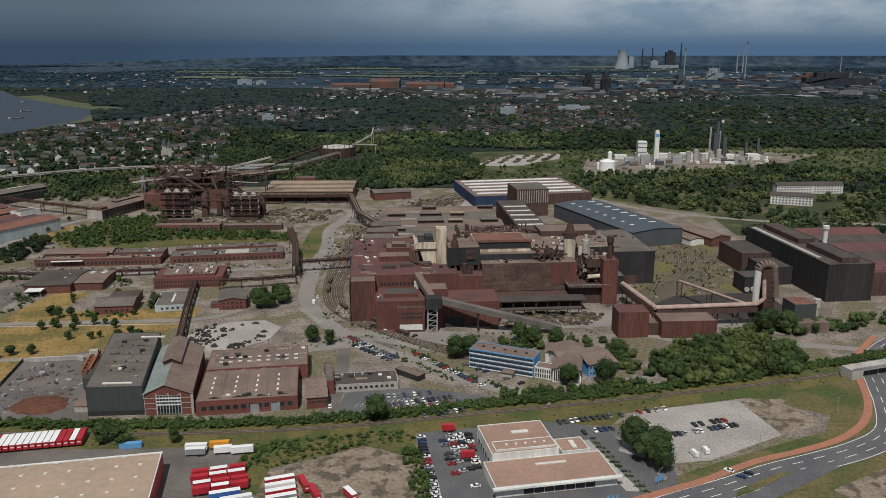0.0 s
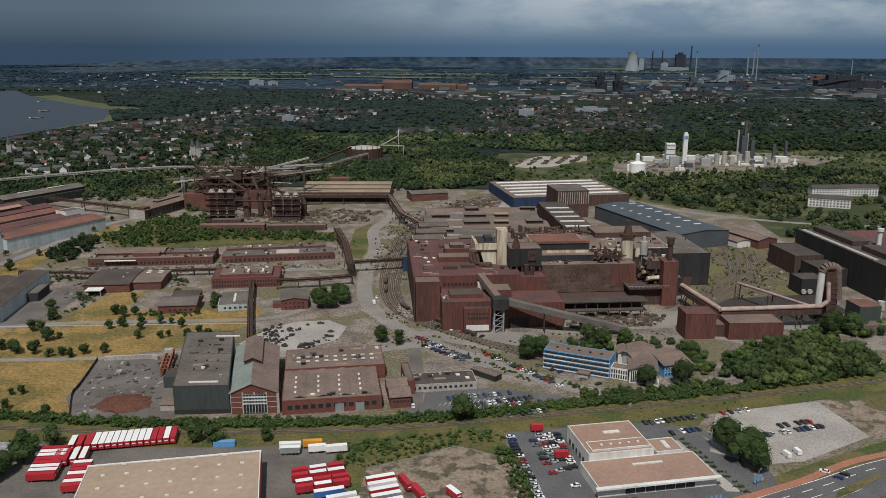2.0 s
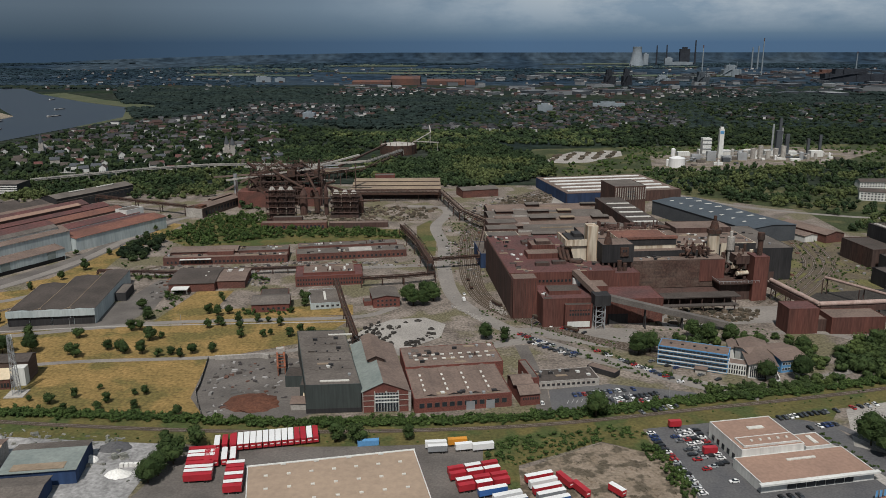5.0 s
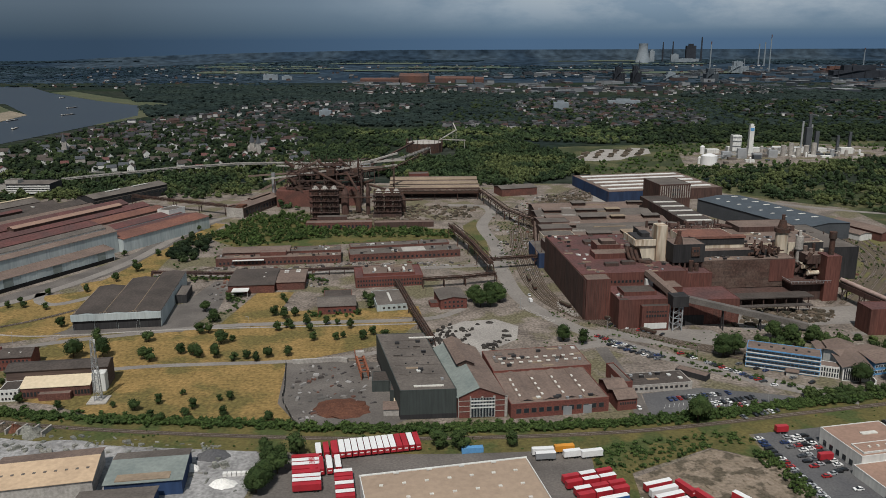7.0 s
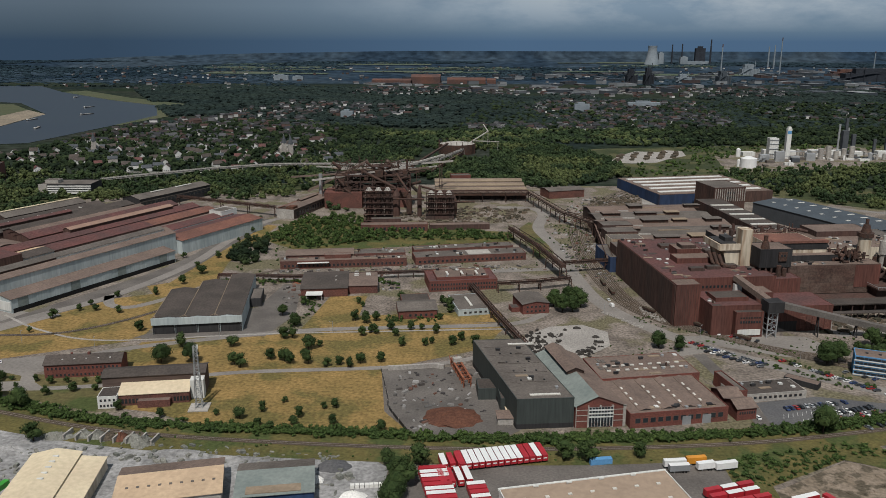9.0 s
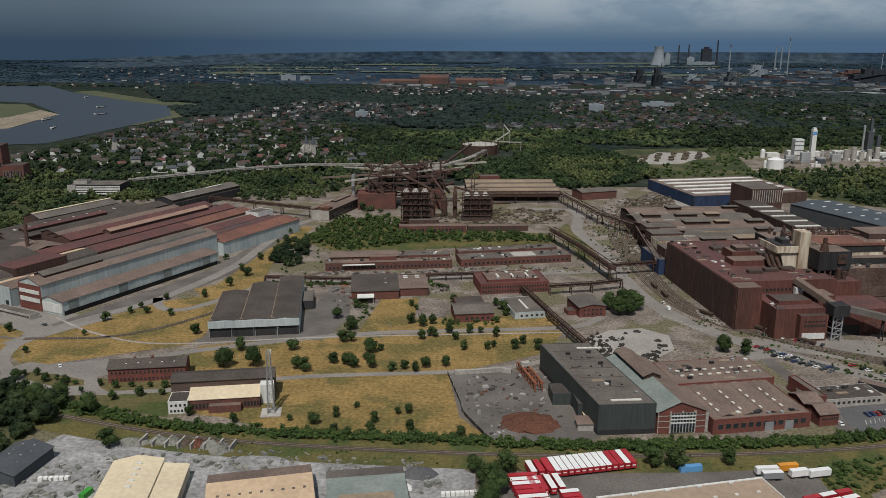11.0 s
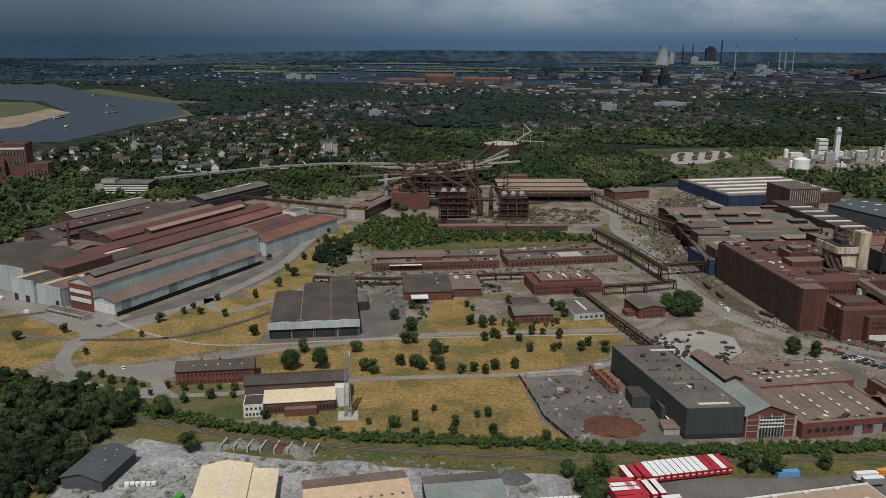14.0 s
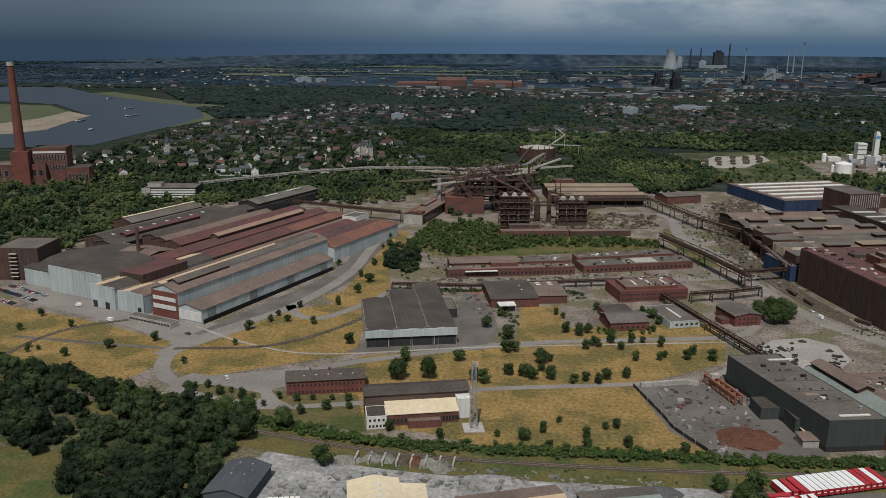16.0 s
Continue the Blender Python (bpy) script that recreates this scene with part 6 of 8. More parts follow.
for k in range(26):
    x_ = 4 + rng.random() * 76
    beam(bm, (x_, 16, 10 + rng.random() * 14), (x_ + 10, 16, 12 + rng.random() * 18), 0.4, 0.4)
part("frame", bm, "soot_clad", R)
bm = bmesh.new()
for k in range(40):
    x_, y_ = rng.random() * 88, 14 + rng.random() * 36
    beam(bm, (x_, y_, 28 + rng.random() * 6), (x_ + rng.uniform(-8, 8), y_, 38 + rng.random() * 8), 0.5, 0.5)
    beam(bm, (x_, y_, 30 + rng.random() * 12), (x_ + 12, y_, 30 + rng.random() * 12), 0.6, 0.6)
for k in range(24):
    x_, z_ = rng.random() * 80, 8 + rng.random() * 24
    box(bm, x_, 12 + rng.random() * 10, z_, x_ + 3 + rng.random() * 8, 26, z_ + 2 + rng.random() * 5)
pieces("upper_frame", bm, "rust_iron", R)
boxes_part("platform", R, "soot_clad", (6, 18, 16, 84, 46, 17), (14, 20, 29, 80, 44, 30), (46, 22, 37, 66, 40, 38))
boxes_part("cast_house", R, "old_brick", (-8, 10, 0, 34, 40, 15))
boxes_part("cast_house", R, "old_brick", (66, 14, 0, 86, 40, 18))
for k in range(34):
    bm = bmesh.new()
    x_, y_, z_ = rng.random() * 90, 10 + rng.random() * 36, 12 + rng.random() * 24
    d_ = rng.choice(((12, 0, 3), (-10, 0, 6), (0, 10, 0), (0, 0, 9), (8, -4, -6)))
    tube(bm, (x_, y_, z_), (x_ + d_[0], y_ + d_[1], z_ + d_[2]), 0.5 + rng.random() * 1.2, 8)
    part("gas_pipe", bm, "rust_iron", R)
bm = bmesh.new()
beam(bm, (-30, 40, 12), (40, 34, 42), 3.4, 2.2)
beam(bm, (96, 60, 8), (62, 34, 42), 3.4, 2.2)
beam(bm, (-60, 110, 16), (110, 120, 24), 2.0, 1.6)
pieces("skip_bridge", bm, "brown_roof", R)
bm = bmesh.new()
tube(bm, (-14, 30, 0), (-14, 30, 30), 2.2, 12)
part("pale_pipe", bm, "galvanised", R)
R = house(-400, 1040, 8, "charging_gantries", "tangle of pale and rusty conveyor galleries behind the furnaces", "conveyor")
for k in range(13):
    a_ = Vector((-50 + k * 9 + rng.uniform(-12, 12), rng.uniform(-20, 60), rng.uniform(10, 20)))
    b_ = a_ + Vector((rng.uniform(40, 90), rng.uniform(-30, 40), rng.uniform(-3, 8)))
    bm = bmesh.new()
    beam(bm, a_, b_, 2.2, 1.6)
    part("gallery", bm, ("concrete", "rust_iron", "grey_roof", "ochre_roof", "rust_iron", "galvanised")[k % 6], R)
    for t_ in (0.15, 0.5, 0.85):
        p_ = a_.lerp(b_, t_)
        bm = bmesh.new()
        beam(bm, (p_.x, p_.y, 0), p_, 0.8, 0.8)
        part("leg", bm, "soot_clad", R)
bm = bmesh.new()
beam(bm, (80, 40, 18), (150, 250, 22), 3.2, 2.4)
part("gallery", bm, "rust_iron", R)
R = house(-352, 778, 6, "bunker_row", "low sooty brick ore bunkers below the furnaces")
flat(R, 0, 0, 66, 12, 6.5, "old_brick", "brown_roof", para=0.4)
flat(R, 68, 4, 128, 14, 5.0, "soot_clad", "brown_roof", para=0.3)
flat(R, 10, 14, 40, 22, 9.5, "soot_clad", "grey_roof", para=0.3)
wins(R, "f", 2, 64, -0.02, 1.0, 3.4, 16, 0.6, "old_brick")
R = house(-330, 846, 4, "furnace_gas_plant", "dark dust catchers and fat pipes between the stoves", "plant")
for k, (x_, y_, r_, h_) in enumerate(((6, 8, 4.2, 30), (20, 14, 3.2, 24), (31, 6, 2.4, 34), (68, 10, 3.6, 22))):
    bm = bmesh.new()
    tube(bm, (x_, y_, 0), (x_, y_, h_ * 0.75), r_, 16)
    tube(bm, (x_, y_, h_ * 0.75), (x_, y_, h_), r_, 16, r_ * 0.3)
    part("dust_catcher", bm, "rust_iron" if k % 2 else "soot_clad", R)
for p_, q_, r_ in (((6, 8, 30), (-30, 34, 44), 1.5), ((20, 14, 24), (6, 40, 40), 1.3), ((31, 6, 33), (66, 10, 22), 1.1), ((-24, -20, 36), (6, 8, 29), 1.2), ((36, -2, 16), (90, 4, 16), 0.9), ((-24, 0, 20), (36, -2, 20), 0.9)):
    bm = bmesh.new()
    tube(bm, p_, q_, r_, 10)
    part("gas_main", bm, "rust_iron", R)
for p_, q_ in (((-90, 60, 30), (20, 64, 44)), ((10, 64, 44), (60, 110, 52)), ((-60, 90, 38), (70, 84, 48))):
    bm = bmesh.new()
    beam(bm, p_, q_, 2.2, 1.8)
    part("pipe_bridge", bm, "concrete", R, "pale pipe bridge over the furnaces")
    bm = bmesh.new()
    for t_ in (0.1, 0.9):
        c_ = Vector(p_).lerp(Vector(q_), t_)
        beam(bm, (c_.x, c_.y, 0), c_, 0.9, 0.9)
    pieces("bridge_leg", bm, "soot_clad", R)
R = house(-287, 950, 4, "tan_stock_house", "long low stock house with pale tan roof bands")
for k in range(3):
    gab(R, 0, k * 24, 108, k * 24 + 23.6, 11 + k, 2.0, "soot_clad", "ochre_roof", axis="x", roof2="brown_roof", at=0.34)
plate(R, "red_door", "red_paint", (108.1, 20, 0, 108.6, 30, 10))
plate(R, "ore_bunker", "rust_iron", (0, -10, 6, 108, -3, 12))
bm = bmesh.new()
for k in range(14):
    beam(bm, (4 + k * 7.7, -6.5, 0), (4 + k * 7.7, -6.5, 6), 1.0, 1.0)
pieces("bunker_leg", bm, "soot_clad", R)
R = house(-430, 831, 74, "long_brick_hall", "long narrow brick hall with rusty roof")
gab(R, 0, 0, 162, 21, 10.5, 3.2, "louvre", "brown_roof", axis="x", roof2="rust_roof")
gab(R, 30, 8, 70, 13, 14.6, 1.0, "rust_iron", "brown_roof", axis="x", z0=13)
gab(R, 96, 8, 150, 13, 14.6, 1.0, "rust_iron", "brown_roof", axis="x", z0=13)
plate(R, "red_roof_end", "red_earth", (-0.3, 0.5, 10.4, 9, 9, 13.4))
plate(R, "end_wall", "concrete", (-0.35, 0.3, 0.2, -0.05, 20.7, 10.3))
wins(R, "f", 4, 158, -0.02, 2.4, 5.0, 26, 0.6, "soot_clad")
R = house(-152, 958, 20, "small_signal_house", "square brown house beside the sidings")
gab(R, 0, 0, 46, 26, 9, 2, "old_brick", "grey_roof", axis="x")
R = house(-272, 1060, 10, "red_hut", "small red brick hut behind the furnaces")
flat(R, 0, 0, 26, 16, 10, "brick", "grey_roof")
R = house(-272, 1360, 0, "gasometer", "round rusty gasometer with pale domed roof", "gasometer")
bm = bmesh.new()
tube(bm, (0, 0, 0), (0, 0, 16), 30, 36)
part("tank", bm, "rust_iron", R)
bm = bmesh.new()
tube(bm, (0, 0, 16), (0, 0, 19.5), 29, 36, 6)
part("dome", bm, "concrete", R)
bm = bmesh.new()
for i in range(20):
    a_ = 2 * math.pi * i / 20
    beam(bm, (31 * math.cos(a_), 31 * math.sin(a_), 0), (31 * math.cos(a_), 31 * math.sin(a_), 22), 0.8, 0.8)
pieces("guide_frame", bm, "rust_iron", R)
bm = bmesh.new()
for p_, q_ in (((20, 24, 14), (52, 60, 30)), ((52, 60, 30), (44, 140, 34)), ((26, 4, 20), (70, -6, 20))):
    beam(bm, p_, q_, 2.0, 1.4)
for p_ in ((52, 60, 30), (44, 138, 33), (68, -6, 20)):
    beam(bm, (p_[0], p_[1], 0), p_, 0.8, 0.8)
part("gallery", bm, "concrete", R)

# ---- gas works with white silos ----
R = house(236, 1321, 0, "air_separation_plant", "white towers and tanks of the gas works", "plant")
boxes_part("column", R, "white_clad", (-8, -7, 0, 6, 7, 33))
boxes_part("column", R, "white_clad", (19, -4, 0, 26, 4, 48), (20, -3, 48, 25, 3, 51))
bm = bmesh.new()
tube(bm, (-70, -100, 0), (-70, -100, 14), 12, 20)
tube(bm, (-70, -100, 14), (-70, -100, 17), 12, 20, 3)
part("tank", bm, "white_lacquer", R)
bm = bmesh.new()
for i in range(6):
    tube(bm, (60 + i * 12, -10, 0), (60 + i * 12, -10, 14 + (i % 3) * 4), 4, 14)
pieces("tank", bm, "concrete", R)
plate(R, "column", "slate_roof", (122, 30, 0, 131, 40, 42), (127, 36, 42, 131, 40, 62), (138, 32, 0, 144, 38, 36), (176, 38, 0, 180, 42, 28), (196, 40, 0, 200, 44, 34))
for i in range(7):
    boxes_part("white_house", R, "white_clad", (-40 + i * 36, 20 + (i % 3) * 8, 0, -20 + i * 36, 34 + (i % 3) * 8, 7 + (i * 3) % 5))
for i in range(5):
    boxes_part("pipe_frame", R, "galvanised", (-60 + i * 26, -50 + i * 6, 0, -46 + i * 26, -42 + i * 6, 8 + i % 3 * 4))
gas_rng = random.Random(31)
for k in range(46):
    x_, y_ = gas_rng.uniform(-86, 214), gas_rng.uniform(-112, 52)
    y_ = y_ if x_ < 40 else y_ * 0.45 + 18
    if k % 3 == 0:
        bm = bmesh.new()
        r_, h_ = gas_rng.uniform(1.4, 4.5), gas_rng.uniform(4, 13)
        tube(bm, (x_, y_, 0), (x_, y_, h_), r_, 14)
        tube(bm, (x_, y_, h_), (x_, y_, h_ + r_ * 0.5), r_, 14, r_ * 0.3)
        part("small_tank", bm, ("white_lacquer", "galvanised", "concrete")[k // 3 % 3], R)
    else:
        w_, d_, h_ = gas_rng.uniform(4, 16), gas_rng.uniform(4, 10), gas_rng.uniform(2.5, 7)
        boxes_part("plant_hut", R, ("white_clad", "grey_roof", "slate_roof", "concrete")[k % 4], (x_, y_, 0, x_ + w_, y_ + d_, h_))
for x_, y_, x2, y2, z_ in ((-60, -60, 20, -20, 7), (20, -20, 200, 30, 6), (-8, -12, -66, -92, 5), (26, 0, 122, 34, 11), (60, 4, 60, 44, 8)):
    bm = bmesh.new()
    for o_ in (-0.8, 0.0, 0.8):
        tube(bm, (x_ + o_, y_ - o_, z_), (x2 + o_, y2 - o_, z_), 0.35, 6)
    for t_ in (0.02, 0.34, 0.66, 0.98):
        beam(bm, (x_ + (x2 - x_) * t_, y_ + (y2 - y_) * t_, 0), (x_ + (x2 - x_) * t_, y_ + (y2 - y_) * t_, z_), 0.5, 0.5)
    part("pipe_rack", bm, "galvanised", R)
for z_ in (8, 16, 24, 30):
    boxes_part("column_walkway", R, "galvanised", (-8.8, -7.8, z_, 6.8, -7.05, z_ + 0.9))
boxes_part("company_panel", R, "sky_blue_panel", (19.4, -4.2, 40, 25.6, -4.02, 45))
bm = bmesh.new()
tube(bm, (117, 35, 0), (117, 35, 52), 1.6, 10)
tube(bm, (134, 40, 0), (134, 40, 46), 1.3, 10)
pieces("vent_stack", bm, "galvanised", R)
for k, (x_, y_) in enumerate(((352, 1030), (322, 964), (392, 1036))):
    R = house(x_, y_, (4, -18, 4)[k], "white_apartment_block", "white apartment block with dark roof", group="apartment blocks")
    gab(R, 0, 0, 46, 13, 11, 3.2, "white_clad", "dark_roof", axis="x")
    for s_ in range(3):
        wins(R, "f", 1, 45, -0.02, 1.4 + s_ * 3.2, 1.7, 12, 0.5, "dark_clad")

# ---- vegetation ----
def ico(sub):
    bm = bmesh.new()
    bmesh.ops.create_icosphere(bm, subdivisions=sub, radius=1.0)
    v = np.array([x.co[:] for x in bm.verts])
    f = np.array([[q.index for q in p.verts] for p in bm.faces])
    bm.free()
    return v, f


ICO1, ICO2 = ico(1), ico(2)


def leafy(seed, leaves=430, lobes=9, size=1.0):
    """A crown about 1 across and 1 high, standing on z = 0: a dark core and many small leaf sprays on uneven lobes."""
    r = np.random.RandomState(seed)
    cen = r.normal(0, 1, (lobes, 3))
    cen /= np.linalg.norm(cen, axis=1)[:, None]
    cen *= np.array([0.24, 0.24, 0.26])
    cen[:, 2] += 0.5
    rad = r.uniform(0.2, 0.32, lobes)
    vs, fs = [], []
    n = 0
    v, f = ICO1
    for c, q in zip(cen, rad):
        vs.append(c + v * q * 0.86 * r.uniform(0.8, 1.1, (len(v), 1)))
        fs.append(f + n)
        n += len(v)
    for i in range(leaves):
        k = r.randint(lobes)
        d = r.normal(0, 1, 3)
        d[2] += 0.25
        d /= np.linalg.norm(d)
        p = cen[k] + d * rad[k] * r.uniform(0.85, 1.12)
        p[2] = max(p[2], 0.02)
        nrm = d + r.normal(0, 0.5, 3)
        nrm /= np.linalg.norm(nrm)
        a = np.cross(nrm, r.normal(0, 1, 3))
        a /= np.linalg.norm(a)
        b = np.cross(nrm, a)
        s = r.uniform(0.028, 0.062) * size
        vs.append(np.array([p - a * s, p + b * s * 0.8 + nrm * s * 0.3, p + a * s, p - b * s * 0.7 + nrm * s * 0.2]))
        fs.append(np.array([[n, n + 1, n + 2], [n, n + 2, n + 3]]))
        n += 4
    return np.vstack(vs), np.vstack(fs)


CROWNS = [leafy(k) for k in range(6)]
BUSHES = [leafy(20 + k, 84, 4) for k in range(5)]
THICKET = [leafy(40 + k, 230, 8) for k in range(5)]
HEDGES = [leafy(60 + k, 46, 3, 1.8) for k in range(6)]
WOODS_NEAR = [leafy(80 + k, 26, 5, 2.2) for k in range(10)]


def scatter(name, spots, forms, material, label, category, smooth=False):
    """One joined mesh: a form set down at each (x, y, z, width, height)."""
    r = np.random.RandomState(len(spots))
    vs, fs, n = [], [], 0
    for x, y, z, w, h in spots:
        v, f = forms[r.randint(len(forms))]
        a = r.uniform(0, 6.28)
        c, s = math.cos(a), math.sin(a)
        p = np.stack([(v[:, 0] * c - v[:, 1] * s) * w + x, (v[:, 0] * s + v[:, 1] * c) * w + y, v[:, 2] * h + z], 1)
        vs.append(p)
        fs.append(f + n)
        n += len(v)
    me = raw_mesh(name, np.vstack(vs), np.vstack(fs), material, smooth)
    return solo(name, me, None, label, category, kind="stuff")


def lump_forms(base, n, amp):
    out = []
    for k in range(n):
        r = np.random.RandomState(50 + k)
        v, f = base
        w = v * (1 + r.uniform(-amp, amp, (len(v), 1)))
        w = w * np.array([0.5, 0.5, 0.55]) + np.array([0, 0, 0.42])
        out.append((w, f))
    return out


def lobed(seed, lobes=4):
    """A far crown of a few uneven lobes, 1 across and 1 high."""
    r = np.random.RandomState(seed)
    vs, fs = [], []
    v, f = ICO1
    for k in range(lobes):
        a, q = r.uniform(0, 6.28), r.uniform(0.17, 0.3)
        c = np.array([0.27 * math.cos(a), 0.27 * math.sin(a), r.uniform(0.25, 0.72)]) if k else np.array([0, 0, 0.5])
        q = q if k else 0.36
        vs.append(c + v * q * r.uniform(0.7, 1.25, (len(v), 1)))
        fs.append(f + k * len(v))
    return np.vstack(vs), np.vstack(fs)


LUMPS = [lobed(70 + k) for k in range(12)]
FAR_LUMPS = lump_forms(ICO1, 8, 0.3)

TREES = []
FULL_CROWN = leafy(91, 1500, 15, 0.62)
for k in range(6):
    proto = thing("tree", "young broadleaf tree with round green crown on the lawn", "tree")
    bm = bmesh.new()
    tube(bm, (0, 0, 0), (0.02, 0.01, 0.34), 0.035, 7, 0.022)
    for j in range(4):
        a = j * 1.6 + k
        tube(bm, (0.01, 0.01, 0.26), (0.2 * math.cos(a), 0.2 * math.sin(a), 0.5 + 0.05 * j), 0.018, 5, 0.008)
    part("trunk", bm, "bark", proto)
    v, f = CROWNS[k]
    me = raw_mesh("crown", v * np.array([1, 1, 0.84]) + np.array([0, 0, 0.16]), f, "leaves")
    part("crown", me, None, proto)
    TREES.append(proto)
tree_rng = random.Random(3)
# copies are made at unit scale, so the first six are set last
_tree_specs = []


def trees(spots, h0, h1, label=""):
    for x, y in spots:
        _tree_specs.append((x, y, tree_rng.uniform(h0, h1), label))


trees([(-670, 507), (-670, 534), (-640, 514), (-599, 479), (-576, 492), (-546, 457), (-525, 488), (-524, 515), (-513, 531), (-502, 532), (-455, 493), (-619, 464), (-628, 446), (-484, 528), (-474, 569)], 4, 7)
trees([(-574, 421), (-535, 405), (-530, 419), (-513, 417), (-465, 396), (-453, 401), (-442, 403), (-419, 380), (-395, 373), (-500, 412), (-486, 404)], 3.5, 6)
trees([(-418, 468), (-387, 470), (-359, 484), (-357, 508), (-378, 442), (-373, 438), (-359, 450), (-350, 448), (-346, 445), (-340, 468), (-335, 445), (-324, 441), (-310, 441)], 5, 8.5)
trees([(-421, 442), (-404, 444)], 10, 11, "broad round lime tree beside the long shed")
trees([(-293, 450), (-310, 491), (-302, 496), (-283, 475), (-289, 492), (-269, 476), (-263, 498), (-253, 478), (-238, 477), (-361, 551), (-370, 528), (-319, 520), (-311, 516), (-305, 521)], 4, 7.5)
trees([(-337, 393), (-346, 382), (-355, 374), (-326, 377), (-327, 368), (-309, 388), (-315, 387), (-308, 369), (-337, 362), (-344, 367), (-368, 377), (-284, 364)], 3, 6)
trees([(-354, 486), (-334, 472), (-305, 447), (-317, 444), (-340, 456), (-352, 450), (-305, 498), (-293, 504), (-273, 505), (-247, 486), (-265, 480), (-281, 504)], 4, 7)
trees([(-491, 673), (-500, 700), (-459, 626), (-468, 641), (-464, 596), (-464, 825), (-460, 732), (-461, 675), (-511, 543), (-500, 562), (-455, 700), (-458, 770)], 4, 7)
trees([(-126, 480), (-115, 476), (-34, 457), (28, 482), (50, 424), (-71, 372), (30, 422), (6, 488), (14, 481), (64, 458), (-26, 462)], 9, 13, "full-grown broadleaf tree with dense dark crown")
trees([(-171, 546), (-164, 556), (-178, 545), (-183, 556), (-172, 570), (-166, 564), (-180, 566)], 8.5, 11.5, "full-grown broadleaf tree in a dense group")
trees([(57, 338), (54, 348), (62, 330), (63, 341)], 12, 14.5, "great spreading tree with dense green crown")
trees([(-277, 333), (-198, 340), (-187, 340), (-164, 344), (-267, 316), (-262, 333), (-268, 326), (-272, 322), (-445, 347), (-490, 391), (-488, 384), (-272, 300), (-270, 306)], 7, 11, "dark broadleaf tree at the foot of the dike")
trees([(-318, 548), (-262, 526), (-256, 540), (-258, 552), (-322, 556), (-262, 560), (-292, 566)], 4, 7, "bushy young tree between the old workshops")
trees([(172, 519), (181, 513), (166, 513)], 12, 15, "tall dark tree beside the filter tower")
trees([(-528, 424), (-521, 425), (-514, 422), (-507, 419), (-500, 416), (-494, 414), (-480, 413), (-470, 410), (-462, 412), (-452, 413), (-444, 412), (-648, 478), (-640, 474), (-645, 470)], 2.6, 5.0, "small rounded bush-like tree by the court")
trees([(-500, 386), (-512, 396), (-470, 380)], 9, 13, "dark broadleaf tree at the foot of the dike")
FULL_ME = raw_mesh("crown", FULL_CROWN[0] * np.array([1, 1, 0.84]) + np.array([0, 0, 0.16]), FULL_CROWN[1], "leaves")
first = {}
for i, (x, y, h, label) in enumerate(_tree_specs):
    k = i % 6
    h *= 1.15
    w = h * tree_rng.uniform(0.85, 1.1)
    m = pose(x, y, 0.02, 0, 0, tree_rng.uniform(0, 360)) @ Matrix.Diagonal((w, w, h, 1))
    if i < 6:
        first[k] = m
        ob = TREES[k]
    else:
        ob = copy_thing(TREES[k], m)
    if h > 11:
        crown = next(c for c in ob.children if c.name.startswith("crown"))
        crown.data = FULL_ME
    tagged(ob, label, group="trees")
for k, m in first.items():
    TREES[k].matrix_basis = m

rs = np.random.RandomState(7)


def in_poly(x, y, p):
    c = False
    j = len(p) - 1
    for i in range(len(p)):
        if (p[i][1] > y) != (p[j][1] > y) and x < (p[j][0] - p[i][0]) * (y - p[i][1]) / (p[j][1] - p[i][1]) + p[i][0]:
            c = not c
        j = i
    return c


CLEAR = [(-272, 1345, 60), (-258, 1300, 45), (240, 1320, 60), (300, 1330, 60), (360, 1345, 70), (166, 1221, 40), (430, 1360, 60), (200, 1270, 60), (300, 1270, 40), (370, 1025, 34), (350, 955, 40), (412, 1030, 34), (350, 930, 30), (-330, 1065, 30)]


def fill(p, n, w0, w1, hr=0.9, z=0.0):
    xs, ys = [q[0] for q in p], [q[1] for q in p]
    out = []
    while len(out) < n:
        x, y = rs.uniform(min(xs), max(xs)), rs.uniform(min(ys), max(ys))
        if in_poly(x, y, p) and all((x - a) ** 2 + (y - b) ** 2 > q * q for a, b, q in CLEAR):
            w = rs.uniform(w0, w1)
            out.append((x, y, z - 0.1, w, w * hr * rs.uniform(0.75, 1.2)))
    return out


def along(pts, n, spread, w0, w1, hr=0.8):
    line = smooth_line([Vector(q) for q in pts], 4.0)
    out = []
    for _ in range(n):
        c = line[rs.randint(len(line))]
        w = rs.uniform(w0, w1)
        out.append((c.x + rs.normal(0, spread) + rs.uniform(-2, 2), c.y + rs.normal(0, spread), -0.1, w, w * hr * rs.uniform(0.7, 1.2)))
    return out


